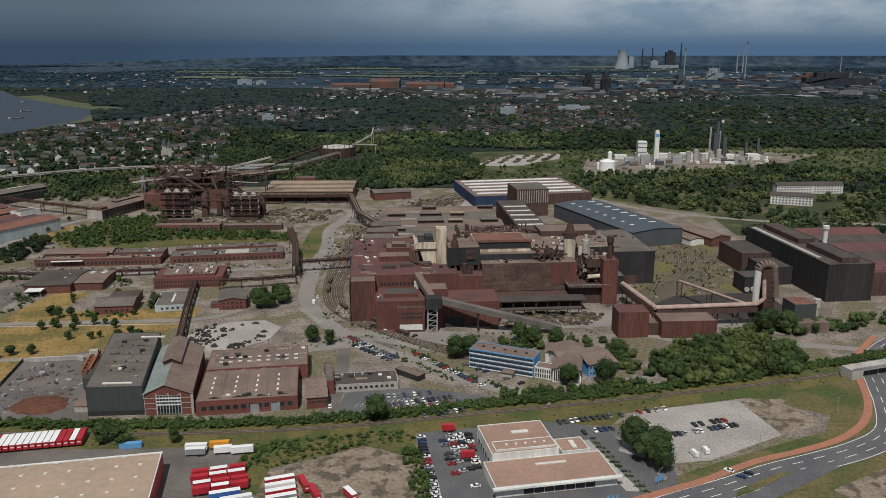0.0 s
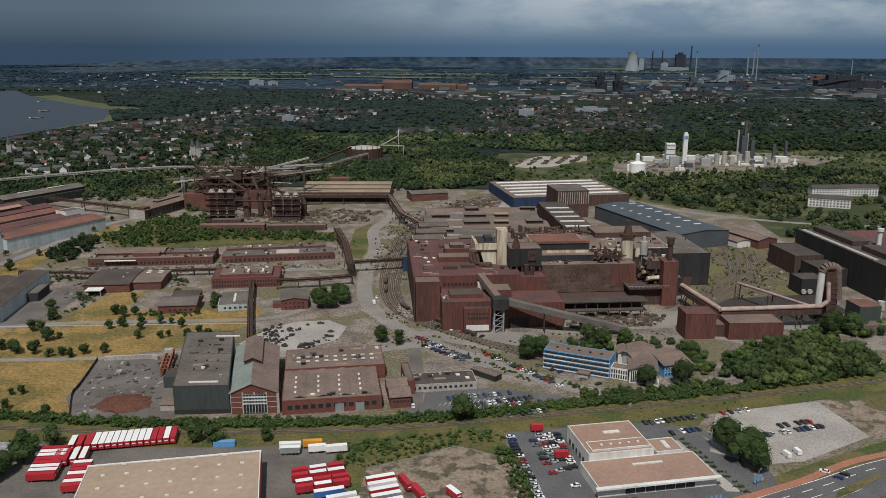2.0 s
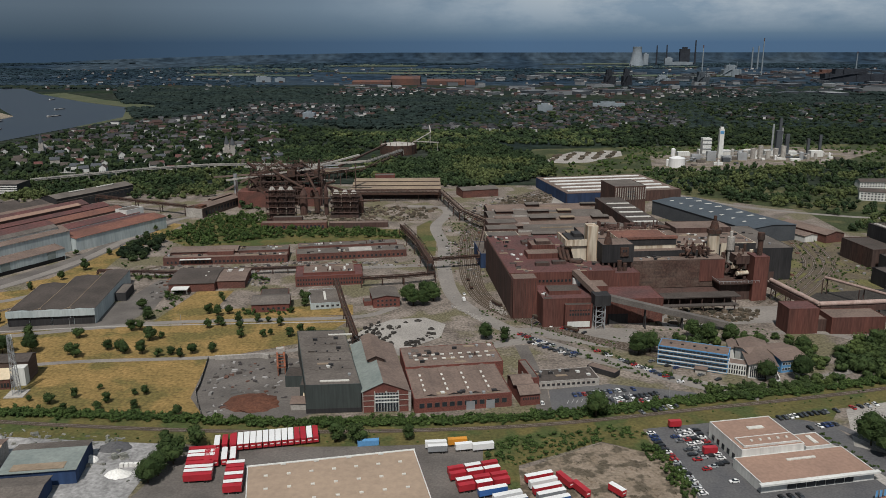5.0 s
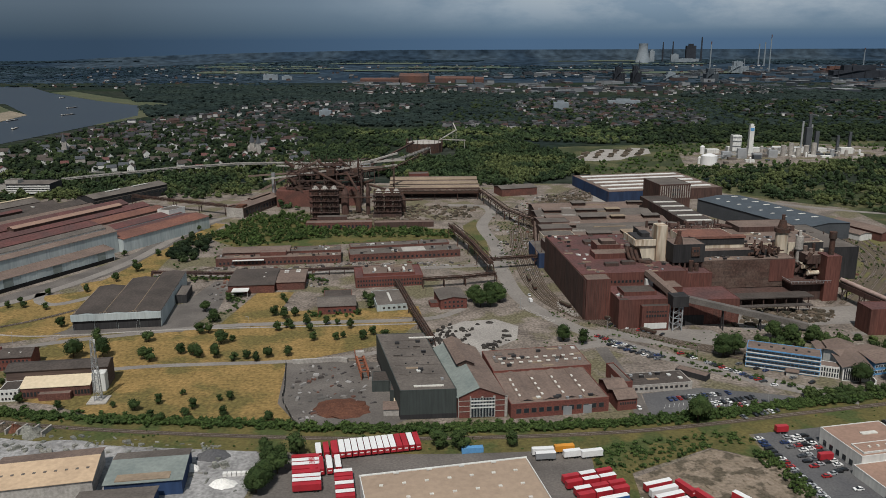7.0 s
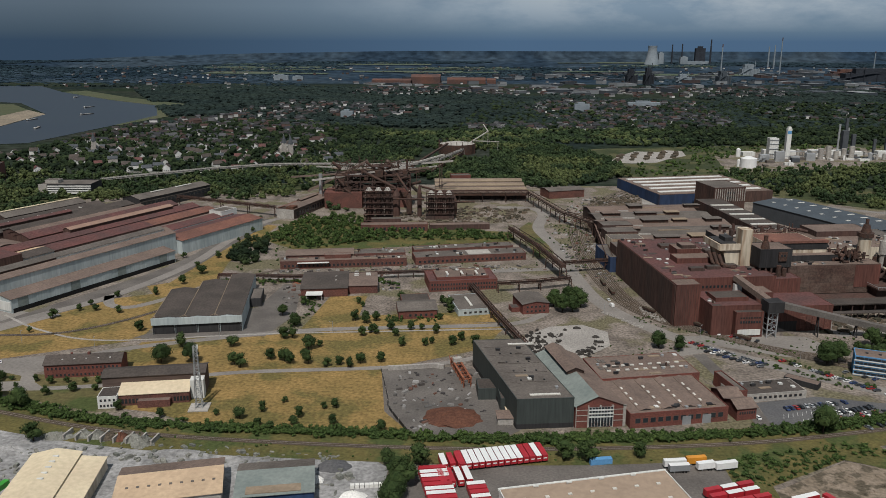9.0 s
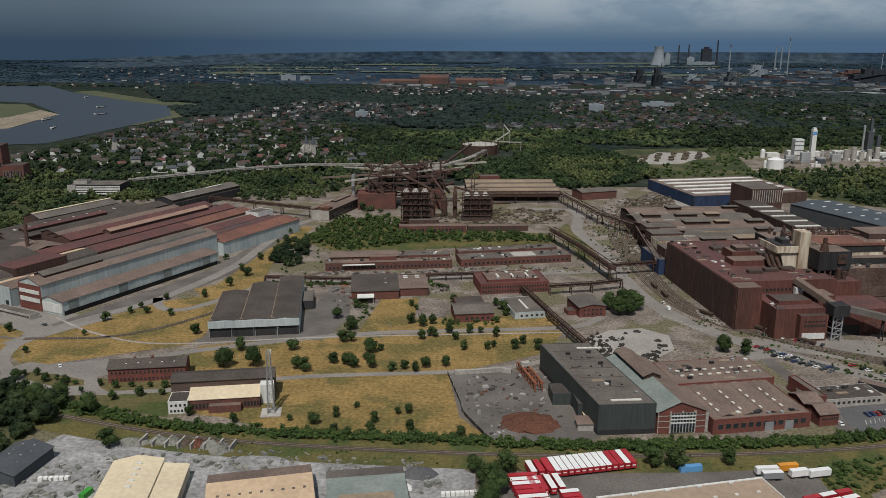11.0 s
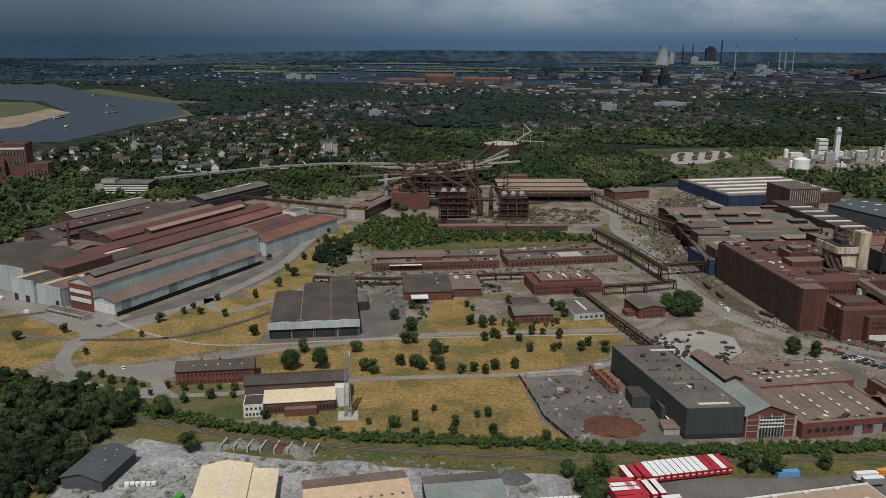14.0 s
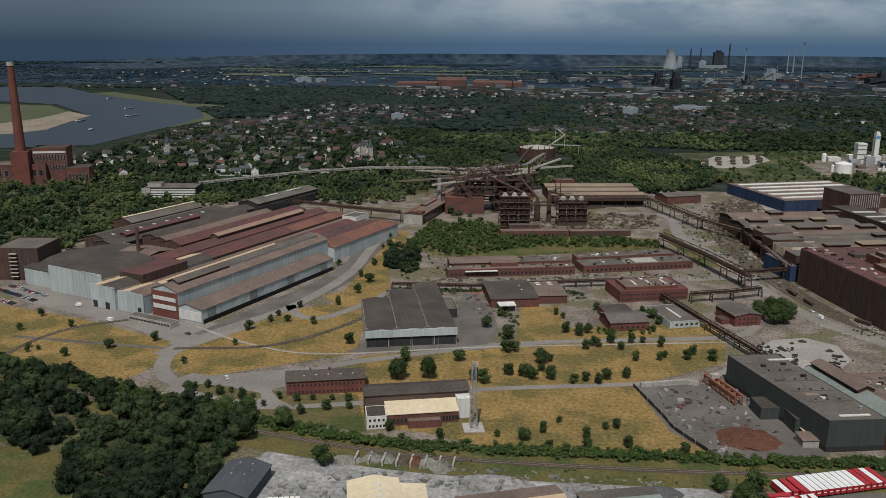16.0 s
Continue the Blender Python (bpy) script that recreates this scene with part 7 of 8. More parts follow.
hedge_line = [(-1100, 625), (-720, 482), (-650, 456), (-569, 421), (-489, 389), (-416, 367), (-315, 361), (-219, 358), (-111, 368), (-15, 393), (76, 418), (197, 463), (330, 525)]
scatter("dike_hedge", along(hedge_line, 5200, 2.0, 2.4, 5.6, 0.72), HEDGES, "hedge_leaves", "long ragged green hedge along the dike", "hedge")
scatter("rough_shrubs", fill([(-128, 343), (-60, 362), (-48, 352), (-72, 346), (-108, 324), (-126, 318)], 210, 1.2, 4.2, 0.6) + fill([(-56, 345), (-46, 340), (-36, 300), (-44, 296)], 90, 2, 4)
        + fill([(-440, 745), (-395, 705), (-320, 748), (-200, 748), (-205, 775), (-350, 790), (-360, 850), (-420, 850)], 760, 2.4, 7.5) + along([(-440, 600), (-400, 605), (-330, 612), (-300, 600)], 90, 3, 2, 5)
        + along([(-360, 575), (-352, 540), (-358, 500)], 40, 3, 2, 4) + along([(35.5, 358), (43, 336), (51.5, 312)], 110, 0.25, 1.1, 1.9) + along([(-90, 545), (-128, 530), (-100, 508), (-60, 478)], 60, 1.2, 1.0, 2.4) + fill([(70, 580), (180, 640), (190, 760), (120, 700)], 110, 1, 3) + fill([(-160, 660), (-140, 640), (-128, 800), (-160, 840)], 70, 1, 3) + along([(-60, 465), (-20, 425), (20, 402)], 60, 1.5, 2, 4) + along([(-98, 478), (-60, 448), (-35, 425)], 50, 1.0, 1.5, 3) + fill([(-300, 530), (-262, 530), (-262, 520), (-300, 518)], 40, 2, 4),
        HEDGES, "hedge_leaves", "rough green shrubs and brambles on waste ground", "shrub")
# This copse stands under cloud; its leaf colour holds that shade.
scatter("copse_west", fill([(-1000, 620), (-640, 448), (-560, 416), (-486, 388), (-484, 362), (-490, 330), (-530, 328), (-580, 352), (-640, 400), (-1000, 500)], 820, 7, 14) + fill([(-560, 352), (-492, 342), (-490, 304), (-520, 296), (-548, 318)], 90, 6, 12) + fill([(-452, 672), (-455, 750), (-428, 732), (-423, 648)], 60, 6, 11),
        THICKET, "dark_leaves", "dense copse beside the dike, cloud shade put into its colour", "wood")
scatter("copse_east", fill([(84, 455), (110, 480), (155, 512), (176, 470), (168, 450), (135, 432), (87, 418)], 120, 7, 14) + fill([(-14, 392), (20, 400), (60, 413), (74, 424), (62, 427), (30, 412), (-10, 402)], 70, 4, 7.5)
        + fill([(150, 500), (200, 508), (300, 540), (300, 560), (150, 516)], 60, 6, 11) + fill([(-10, 482), (60, 492), (70, 480), (0, 470)], 30, 5, 8) + along([(60, 470), (66, 450), (74, 440)], 20, 3, 6, 9),
        THICKET, "copse_leaves", "dense green copse of broadleaf trees and shrubs", "wood")

weeds = fill([(-170, 640), (-110, 600), (-112, 760), (-90, 900), (-40, 1000), (-120, 980), (-175, 860)], 160, 0.8, 2.4) + fill([(80, 560), (190, 620), (230, 700), (190, 860), (110, 680)], 240, 0.8, 2.6)
weeds += fill([(-440, 600), (-380, 610), (-380, 850), (-420, 850)], 130, 1, 3) + fill([(-330, 630), (-180, 645), (-180, 760), (-330, 720)], 120, 0.8, 2.4) + along([(-150, 470), (-90, 490), (-60, 470), (-10, 500), (60, 500)], 120, 5, 0.8, 2.2)
weeds += along([(-1000, 575), (-640, 447), (-480, 382), (-320, 343), (-220, 341), (-110, 352), (-10, 378), (190, 440)], 300, 4, 0.6, 1.8)
weeds += fill([(-50, 1150), (60, 1070), (230, 1165), (420, 1245), (900, 1190), (900, 1500), (420, 1500), (130, 1450), (110, 1390), (110, 1300), (40, 1250), (-30, 1240)], 900, 3, 8)
scatter("yard_weeds", weeds, LUMPS, "hedge_leaves", "tufts of weeds on the works ground", "weeds")

# woods behind the works, thinning into the town
WOODS = [
    [(-330, 1110), (-300, 1250), (-330, 1420), (-120, 1500), (-30, 1290), (-20, 1130), (-140, 1020), (-290, 1070)],
    [(-560, 1000), (-430, 1020), (-350, 1110), (-330, 1400), (-480, 1400), (-500, 1200), (-640, 1090)],
    [(60, 1060), (140, 960), (300, 870), (560, 810), (900, 900), (900, 1180), (420, 1260), (230, 1180), (120, 1160)],
    [(-330, 1420), (-100, 1500), (130, 1440), (420, 1500), (1200, 1500), (1300, 1800), (-200, 1720), (-480, 1640)],
]
near_woods = []
for p_, n_ in zip(WOODS[:3], (2100, 900, 2200)):
    near_woods += fill(p_, n_, 6, 13, 0.95)
near_woods += along([(-1000, 900), (-800, 950), (-600, 960), (-480, 960)], 260, 14, 7, 13) + along([(-760, 650), (-760, 760), (-740, 880)], 120, 10, 7, 12) + fill([(-700, 960), (-560, 1000), (-620, 1090), (-1000, 1110), (-1000, 980)], 500, 7, 13)
near_woods += fill([(-1000, 650), (-748, 640), (-745, 760), (-690, 900), (-640, 940), (-1000, 960)], 750, 7, 13)
near_woods += fill([(230, 800), (300, 765), (420, 740), (560, 700), (700, 740), (700, 860), (400, 820), (290, 850)], 420, 6, 11) + fill([(-700, 930), (-560, 985), (-470, 960), (-440, 1010), (-560, 1010), (-700, 970)], 160, 6, 11)
near_woods += along([(280, 860), (400, 790), (560, 720)], 160, 16, 7, 13) + along([(-400, 880), (-395, 1000)], 60, 6, 6, 11)
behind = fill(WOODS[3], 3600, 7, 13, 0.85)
# The eastern part takes the darker leaves, which hold painted cloud shade.
scatter("dark_woodland_behind", [q for q in behind if q[0] > 120 + 60 * math.sin(q[1] * 0.05)], LUMPS, "dark_leaves", "wood behind the gas works, cloud shade put into its colour", "wood")
scatter("woodland_behind", [q for q in behind if q[0] <= 120 + 60 * math.sin(q[1] * 0.05)], LUMPS, "wood_leaves", "green woodland between the works and the town", "wood")
scatter("woodland", near_woods, WOODS_NEAR, "wood_leaves", "broad green woodland behind the steelworks", "wood")
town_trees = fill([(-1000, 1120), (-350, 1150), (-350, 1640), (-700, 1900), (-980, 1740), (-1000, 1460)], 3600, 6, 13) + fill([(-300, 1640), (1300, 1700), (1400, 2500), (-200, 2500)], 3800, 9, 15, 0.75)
# Cloud shade over the town is painted into the leaf colour.
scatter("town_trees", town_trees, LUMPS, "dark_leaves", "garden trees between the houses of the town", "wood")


def far_fill(n, x0, x1, y0, y1, w0, w1, hr, keep):
    out = []
    while len(out) < n:
        y = y0 + (y1 - y0) * rs.random_sample() ** 0.8
        x = MID_X + (x0 + (x1 - x0) * rs.random_sample()) * (0.62 * y + 200)
        if not keep(x, y):
            continue
        fx, fy, fz, s = far(x, y)
        w = rs.uniform(w0, w1) * (1 + max(0, y - 3300) / 3000)
        out.append((fx, fy, fz - 1, w * s, w * s * hr))
    return out


TOWNS = [
    [(-1000, 1420), (-500, 1430), (-520, 1700), (-760, 2100), (-960, 1900), (-1000, 1700)],
    [(-60, 1950), (120, 1700), (330, 1780), (420, 2500), (0, 2600), (-120, 2300)],
    [(420, 1900), (1200, 1900), (1500, 2500), (500, 2500)],
    [(-900, 2100), (-500, 1900), (-300, 2300), (-800, 2500)],
    [(-700, 2800), (900, 2750), (900, 3300), (-700, 3300)],
]


def woods_here(x, y):
    if x < -950 + (y - 1400) * -0.1 and y < 3290 and in_poly(x, y, outline):
        return False
    if x < -1010 - max(0, y - 2000) * 0.5 and y < 3290:
        return False
    v = noise.noise((x * 0.0016, y * 0.0011, 3.1)) + 0.5 * noise.noise((x * 0.005, y * 0.004, 9.0))
    if any(in_poly(x, y, t) for t in TOWNS) and rs.random_sample() > 0.3:
        return False
    return v > -0.22


scatter("far_woods", far_fill(11000, -1, 1, 1750, 3300, 12, 22, 0.5, woods_here), FAR_LUMPS, "far_leaves", "woods stretching into the distance, shade and haze put into their colour", "wood")
scatter("distant_woods", far_fill(9000, -1, 1, 3300, 7500, 14, 30, 0.16, lambda x, y: noise.noise((x * 0.0008, y * 0.0005, 1.0)) > -0.02), FAR_LUMPS, "horizon_leaves", "wooded plain below the horizon, blue haze put into its colour", "wood", True)

# ---- town ----
def gable_house(seed):
    r = random.Random(seed)
    w, d, h, rise = r.uniform(8, 11), r.uniform(9, 15), r.uniform(4.5, 7), r.uniform(3, 4.6)
    R = thing("house", "small town house with pitched roof among trees", "house", group="town houses")
    bm = bmesh.new()
    prism(bm, [(-w / 2, 0), (w / 2, 0), (w / 2, h), (0, h + rise), (-w / 2, h)], "y", -d / 2, d / 2)
    part("wall", bm, r.choice(["white_clad", "white_clad", "old_brick", "concrete", "white_clad"]), R)
    bm = bmesh.new()
    for sg in (-1, 1):
        prism(bm, [(sg * (w / 2 + 0.5), h - 0.4), (0, h + rise + 0.05), (0, h + rise + 0.35), (sg * (w / 2 + 0.5), h)], "y", -d / 2 - 0.4, d / 2 + 0.4)
    part("roof", bm, r.choice(["dark_roof", "dark_roof", "maroon_roof", "slate_roof", "slate_roof"]), R)
    wins(R, "f", -w / 2 + 0.6, w / 2 - 0.6, -d / 2 - 0.02, 1.2, 1.4, 3, 0.45, "white_clad")
    return R


protos = [gable_house(k) for k in range(10)]
house_rng = random.Random(21)
count = 0
town_near = [(-1010, 1130), (-780, 1130), (-560, 1150), (-420, 1160), (-470, 1330), (-560, 1420), (-900, 1400), (-1010, 1330)]
placed = []
tries = 0
while count < 100 and tries < 9000:
    tries += 1
    x, y = house_rng.uniform(-1010, -420), house_rng.uniform(1130, 1420)
    if in_poly(x, y, town_near) and all((x - a) ** 2 + (y - b) ** 2 > 260 for a, b in placed):
        placed.append((x, y))
        m = pose(x, y, 0, 0, 0, house_rng.choice((10, 100, 35, 120)) + house_rng.uniform(-6, 6))
        if count < 10:
            protos[count].matrix_basis = m
        else:
            copy_thing(protos[count % 10], m)
        count += 1


def joined_houses(name, spots, label, walls="town_walls", roofs="town_roofs", big=False):
    bw, br = [], []
    vw, vr, fw, fr = [], [], [], []
    r = np.random.RandomState(len(spots))
    for x, y in spots:
        fx, fy, fz, s = far(x, y)
        w, d, h, rise = (r.uniform(8, 12), r.uniform(9, 22), r.uniform(4, 7.5), r.uniform(2.5, 4.5)) if not big else (r.uniform(20, 70), r.uniform(20, 90), r.uniform(6, 16), 0.8)
        a = r.choice([0.2, 1.75, 0.6, 2.2])
        c, sn = math.cos(a), math.sin(a)
        loc = np.array([(-w / 2, -d / 2, 0), (w / 2, -d / 2, 0), (w / 2, d / 2, 0), (-w / 2, d / 2, 0), (-w / 2, -d / 2, h), (w / 2, -d / 2, h), (w / 2, d / 2, h), (-w / 2, d / 2, h)])
        rf = np.array([(-w / 2 - 0.4, -d / 2 - 0.4, h), (w / 2 + 0.4, -d / 2 - 0.4, h), (w / 2 + 0.4, d / 2 + 0.4, h), (-w / 2 - 0.4, d / 2 + 0.4, h), (0, -d / 2 - 0.4, h + rise), (0, d / 2 + 0.4, h + rise)])
        for src, vv in ((loc, vw), (rf, vr)):
            p = np.stack([(src[:, 0] * c - src[:, 1] * sn) * s + fx, (src[:, 0] * sn + src[:, 1] * c) * s + fy, src[:, 2] * s + fz], 1)
            vv.append(p)
    nw = len(spots)
    f1 = np.array([(0, 1, 5), (0, 5, 4), (1, 2, 6), (1, 6, 5), (2, 3, 7), (2, 7, 6), (3, 0, 4), (3, 4, 7)])
    f2 = np.array([(0, 1, 4), (2, 3, 5), (1, 2, 5), (1, 5, 4), (3, 0, 4), (3, 4, 5)])
    R = thing(name, label, "houses", kind="stuff")
    R["kind"] = "stuff"
    for nm, vv, ff, k, mt in (("walls", vw, f1, 8, walls), ("roofs", vr, f2, 6, roofs)):
        faces = np.vstack([ff + i * k for i in range(nw)])
        part(nm, raw_mesh(nm, np.vstack(vv), faces, mt), None, R)
        tagged(R.children[-1], kind="stuff")


def spots_in(n, p):
    return [(q[0], q[1]) for q in fill(p, n, 1, 1)]


joined_houses("town_far_west", spots_in(260, [(-1000, 1420), (-500, 1430), (-520, 1700), (-760, 2100), (-960, 1900), (-1000, 1700)]) + spots_in(140, [(-900, 2100), (-500, 1900), (-300, 2300), (-800, 2500)]), "scattered houses of the riverside town")
joined_houses("town_north", spots_in(330, [(-60, 1950), (120, 1700), (330, 1780), (420, 2500), (0, 2600), (-120, 2300)]) + spots_in(90, [(420, 1900), (1200, 1900), (1500, 2500), (500, 2500)]) + spots_in(60, [(-260, 1700), (60, 1700), (0, 1850), (-260, 1800)]), "pale houses of the northern town")
joined_houses("far_suburbs", spots_in(300, [(-700, 2800), (900, 2750), (900, 3300), (-700, 3300)]) + spots_in(420, [(-1800, 3000), (2600, 2900), (4200, 6000), (-3200, 6000)]), "far suburbs as tiny pale houses")
joined_houses("far_works", spots_in(240, [(-500, 2900), (1300, 2900), (2600, 4200), (2900, 5600), (200, 4800), (-900, 3800)]), "far warehouses and works", "far_mix", "far_mix", True)

# ---- distance: power station, orange sheds, fields ----
def far_thing(name, label, category, x, y):
    fx, fy, fz, s = far(x, y)
    R = thing(name, label, category)
    R.matrix_basis = Matrix.Translation((fx, fy, fz)) @ Matrix.Diagonal((s, s, s, 1))
    return R


R = far_thing("cooling_tower", "pale waisted concrete cooling tower", "cooling tower", 1150, 6737)
bm = bmesh.new()
prof = [(62, 0), (50, 40), (41, 80), (36, 110), (35, 130), (37, 150)]
for (r0, z0_), (r1, z1_) in zip(prof, prof[1:]):
    tube(bm, (0, 0, z0_), (0, 0, z1_), r0, 32, r1)
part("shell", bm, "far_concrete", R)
for dx, dy, w_, h_, mt, nm in ((180, 100, 14, 160, "far_dark", "chimney"), (260, 100, 14, 165, "far_dark", "chimney"), (480, 60, 16, 200, "far_dark", "chimney"), (430, 200, 80, 130, "far_dark", "boiler_house"), (290, 160, 60, 60, "far_concrete", "boiler_house"), (90, 100, 40, 90, "far_concrete", "boiler_house"), (380, 120, 200, 26, "far_concrete", "turbine_hall"), (620, -900, 12, 150, "far_concrete", "chimney"), (660, -900, 12, 160, "far_concrete", "chimney")):
    R = far_thing("power_station_" + nm, {"chimney": "tall slim chimney of the far power station", "boiler_house": "blocky boiler house of the far power station", "turbine_hall": "long pale turbine hall of the power station"}[nm], nm.replace("_", " "), 1150 + dx, 6737 + dy)
    bm = bmesh.new()
    if nm == "chimney":
        tube(bm, (0, 0, 0), (0, 0, h_), w_ / 2, 12, w_ / 3.2)
    else:
        box(bm, -w_ / 2, -20, 0, w_ / 2, 20, h_)
        box(bm, -w_ / 4, -10, h_, w_ / 4, 10, h_ * 1.12)
    part("body", bm, mt, R)
for x_, y_, h_, label in ((1454, 4709, 205, "very tall slim chimney beside the far works"), (2060, 4900, 130, "rusty chimney of the far coking plant"), (1010, 4300, 170, "tall slim chimney of the far works")):
    R = far_thing("far_chimney", label, "chimney", x_, y_)
    bm = bmesh.new()
    tube(bm, (0, 0, 0), (0, 0, h_), 4.2, 12, 2.2)
    part("shaft", bm, "far_concrete", R)
    bm = bmesh.new()
    tube(bm, (0, 0, h_ * 0.92), (0, 0, h_ * 1.002), 2.6, 12)
    part("band", bm, "far_orange", R)
for x_, y_, w_, h_, mt, label in ((430, 3620, 44, 66, "far_dark", "dark skeletal far blast furnace"), (500, 3600, 36, 72, "far_dark", "dark skeletal far blast furnace"), (700, 3800, 60, 38, "far_concrete", "pale far plant block"), (850, 3700, 54, 56, "blue_grey_roof", "blue-grey far plant block"), (1650, 4000, 300, 60, "far_dark", "long dark far rolling mill"), (1250, 4600, 96, 62, "far_concrete", "pale far silo block beyond the woods"), (1850, 4700, 220, 34, "far_orange", "reddish far rolling mill")):
    R = far_thing("far_plant", label, "factory", x_, y_)
    bm = bmesh.new()
    box(bm, -w_ / 2, -30, 0, w_ / 2, 30, h_ * 0.6)
    box(bm, -w_ / 3, -20, h_ * 0.6, w_ / 6, 20, h_)
    part("body", bm, mt, R)
    for q_ in range(5):
        bm = bmesh.new()
        c_ = w_ * (-0.42 + 0.21 * q_)
        tube(bm, (c_, -31, 0), (c_, -31, h_ * (0.75, 1.15, 0.5, 1.3, 0.66)[q_]), (3.2, 1.8, 5.0, 1.5, 4.0)[q_], 10)
        part("flue", bm, mt, R)
    bm = bmesh.new()
    beam(bm, (-w_ * 0.7, -34, 5), (w_ * 0.2, -34, h_ * 0.9), 4, 3)
    part("conveyor", bm, mt, R)
for k, (x_, w_, h_) in enumerate(((-620, 180, 20), (-470, 130, 40), (-290, 170, 26), (-180, 40, 24))):
    R = far_thing("orange_shed", "long orange-red far shed", "warehouse", x_, 3660)
    bm = bmesh.new()
    prism(bm, [(-40, 0), (40, 0), (40, h_ * 0.7), (0, h_), (-40, h_ * 0.7)], "x", -w_ / 2, w_ / 2)
    part("body", bm, "far_orange", R)
for x_, y_, w_, h_ in ((-1180, 3900, 70, 24), (-1100, 3900, 50, 18), (-560, 2000, 30, 15), (230, 2330, 90, 16), (40, 2200, 40, 20)):
    R = far_thing("white_block", "white block standing out of the far woods", "building", x_, y_)
    bm = bmesh.new()
    box(bm, -w_ / 2, -10, 0, w_ / 2, 10, h_)
    box(bm, -w_ / 4, -6, h_, w_ / 5, 6, h_ + 4)
    part("body", bm, "far_concrete", R)
for x_, y_ in ((-878, 1326), (-542, 1307), (-556, 1320)):
    R = thing("church", "pale stone church with pointed steeple", "church", pose(x_, y_, 0, 0, 0, 20))
    bm = bmesh.new()
    prism(bm, [(-6, 0), (6, 0), (6, 9), (0, 15), (-6, 9)], "y", 4, 30)
    part("nave", bm, "concrete", R)
    boxes_part("tower", R, "concrete", (-3.5, -3.5, 0, 3.5, 3.5, 20))
    bm = bmesh.new()
    tube(bm, (0, 0, 20), (0, 0, 34), 4.6, 8, 0.2)
    part("spire", bm, "slate_roof", R)


def far_patch(name, x0, x1, y0, y1, material, label):
    bm = bmesh.new()
    n = 6
    rows = []
    for j in range(4):
        y = y0 + (y1 - y0) * j / 3
        row = []
        for i in range(n + 1):
            x = x0 + (x1 - x0) * i / n
            fx, fy, fz, s = far(x, y)
            row.append(bm.verts.new((fx, fy, fz + 4)))
        rows.append(row)
    for j in range(3):
        for i in range(n):
            bm.faces.new((rows[j][i], rows[j][i + 1], rows[j + 1][i + 1], rows[j + 1][i]))
    solo(name, bm, material, label, "field", kind="structure")


fr = random.Random(4)
for k in range(16):
    x_ = fr.uniform(-2400, 1000)
    y_ = fr.uniform(4200, 7600)
    far_patch("field_%d" % (k + 1), x_, x_ + fr.uniform(250, 900), y_, y_ + fr.uniform(120, 320), "far_field", "pale green field on the far plain")
for k, (x_, y_) in enumerate(((-1230, 2030), (-1330, 2250), (-1290, 1880), (-1560, 2640), (-1180, 1700))):
    R = thing("river_barge", "long low cargo barge on the river", "barge", pose(x_, y_, 0.6, 0, 0, 70 + k * 9) @ Matrix.Diagonal((0.6, 0.6, 0.6, 1)))
    bm = bmesh.new()
    prism(bm, [(-4, 0), (4, 0), (4.6, 2.2), (-4.6, 2.2)], "x", -36, 34)
    part("hull", bm, "dark_clad", R)
    boxes_part("hold_cover", R, "concrete", (-28, -3.6, 2.2, 24, 3.6, 3.4))
    boxes_part("wheelhouse", R, "white_clad", (-35, -3, 2.2, -29, 3, 6.4))

# ---- vehicles ----
def wheel_mesh(r, w, name="wheel"):
    bm = bmesh.new()
    tube(bm, (-w / 2, 0, 0), (w / 2, 0, 0), r, 10)
    tube(bm, (-w / 2 - 0.02, 0, 0), (w / 2 + 0.02, 0, 0), r * 0.5, 8)
    return mesh_of(name, bm, "rubber")


CAR_WHEEL, TRUCK_WHEEL = wheel_mesh(0.33, 0.22), wheel_mesh(0.5, 0.35)
CAR_PAINTS = [("black", (0.012, 0.012, 0.014)), ("white", (0.7, 0.7, 0.69)), ("silver", (0.36, 0.37, 0.38)), ("dark grey", (0.05, 0.052, 0.056)), ("dark blue", (0.02, 0.04, 0.12)), ("red", (0.32, 0.02, 0.02)), ("black", (0.02, 0.02, 0.022)), ("grey", (0.14, 0.145, 0.15))]
CARS = []
for cname, c in CAR_PAINTS:
    key = "car_" + cname.replace(" ", "_") + str(len(CARS))
    mat(key, c, c, rough=0.3, bump=0, spread=0.05)
    R = thing("car", "parked %s car with dark windows" % cname, "car", group="parked cars")
    bm = bmesh.new()
    prism(bm, [(-2.15, 0.25), (2.1, 0.25), (2.2, 0.6), (2.05, 0.85), (1.2, 0.95), (-2.0, 0.98), (-2.2, 0.7)], "x", -0.86, 0.86)
    prism(bm, [(-1.35, 1.36), (0.05, 1.42), (-0.2, 1.47), (-1.1, 1.45)], "x", -0.62, 0.62)
    part("body", bm, key, R)
    bm = bmesh.new()
    lo, hi = [(-0.8, -1.9, 0.96), (0.8, -1.9, 0.96), (0.8, 1.15, 0.93), (-0.8, 1.15, 0.93)], [(-0.62, -1.3, 1.4), (0.62, -1.3, 1.4), (0.62, 0.1, 1.42), (-0.62, 0.1, 1.42)]
    vs_ = [bm.verts.new(p) for p in lo + hi]
    for f in ((4, 5, 6, 7), (0, 1, 5, 4), (1, 2, 6, 5), (2, 3, 7, 6), (3, 0, 4, 7), (0, 3, 2, 1)):
        bm.faces.new([vs_[i] for i in f])
    part("cabin_glass", bm, "glass", R)
    for x_ in (-0.8, 0.8):
        for y_ in (-1.35, 1.35):
            w_ = part("wheel", CAR_WHEEL, None, R)
            w_.location = (x_, y_, 0.33)
    CARS.append(R)
car_rng = random.Random(8)
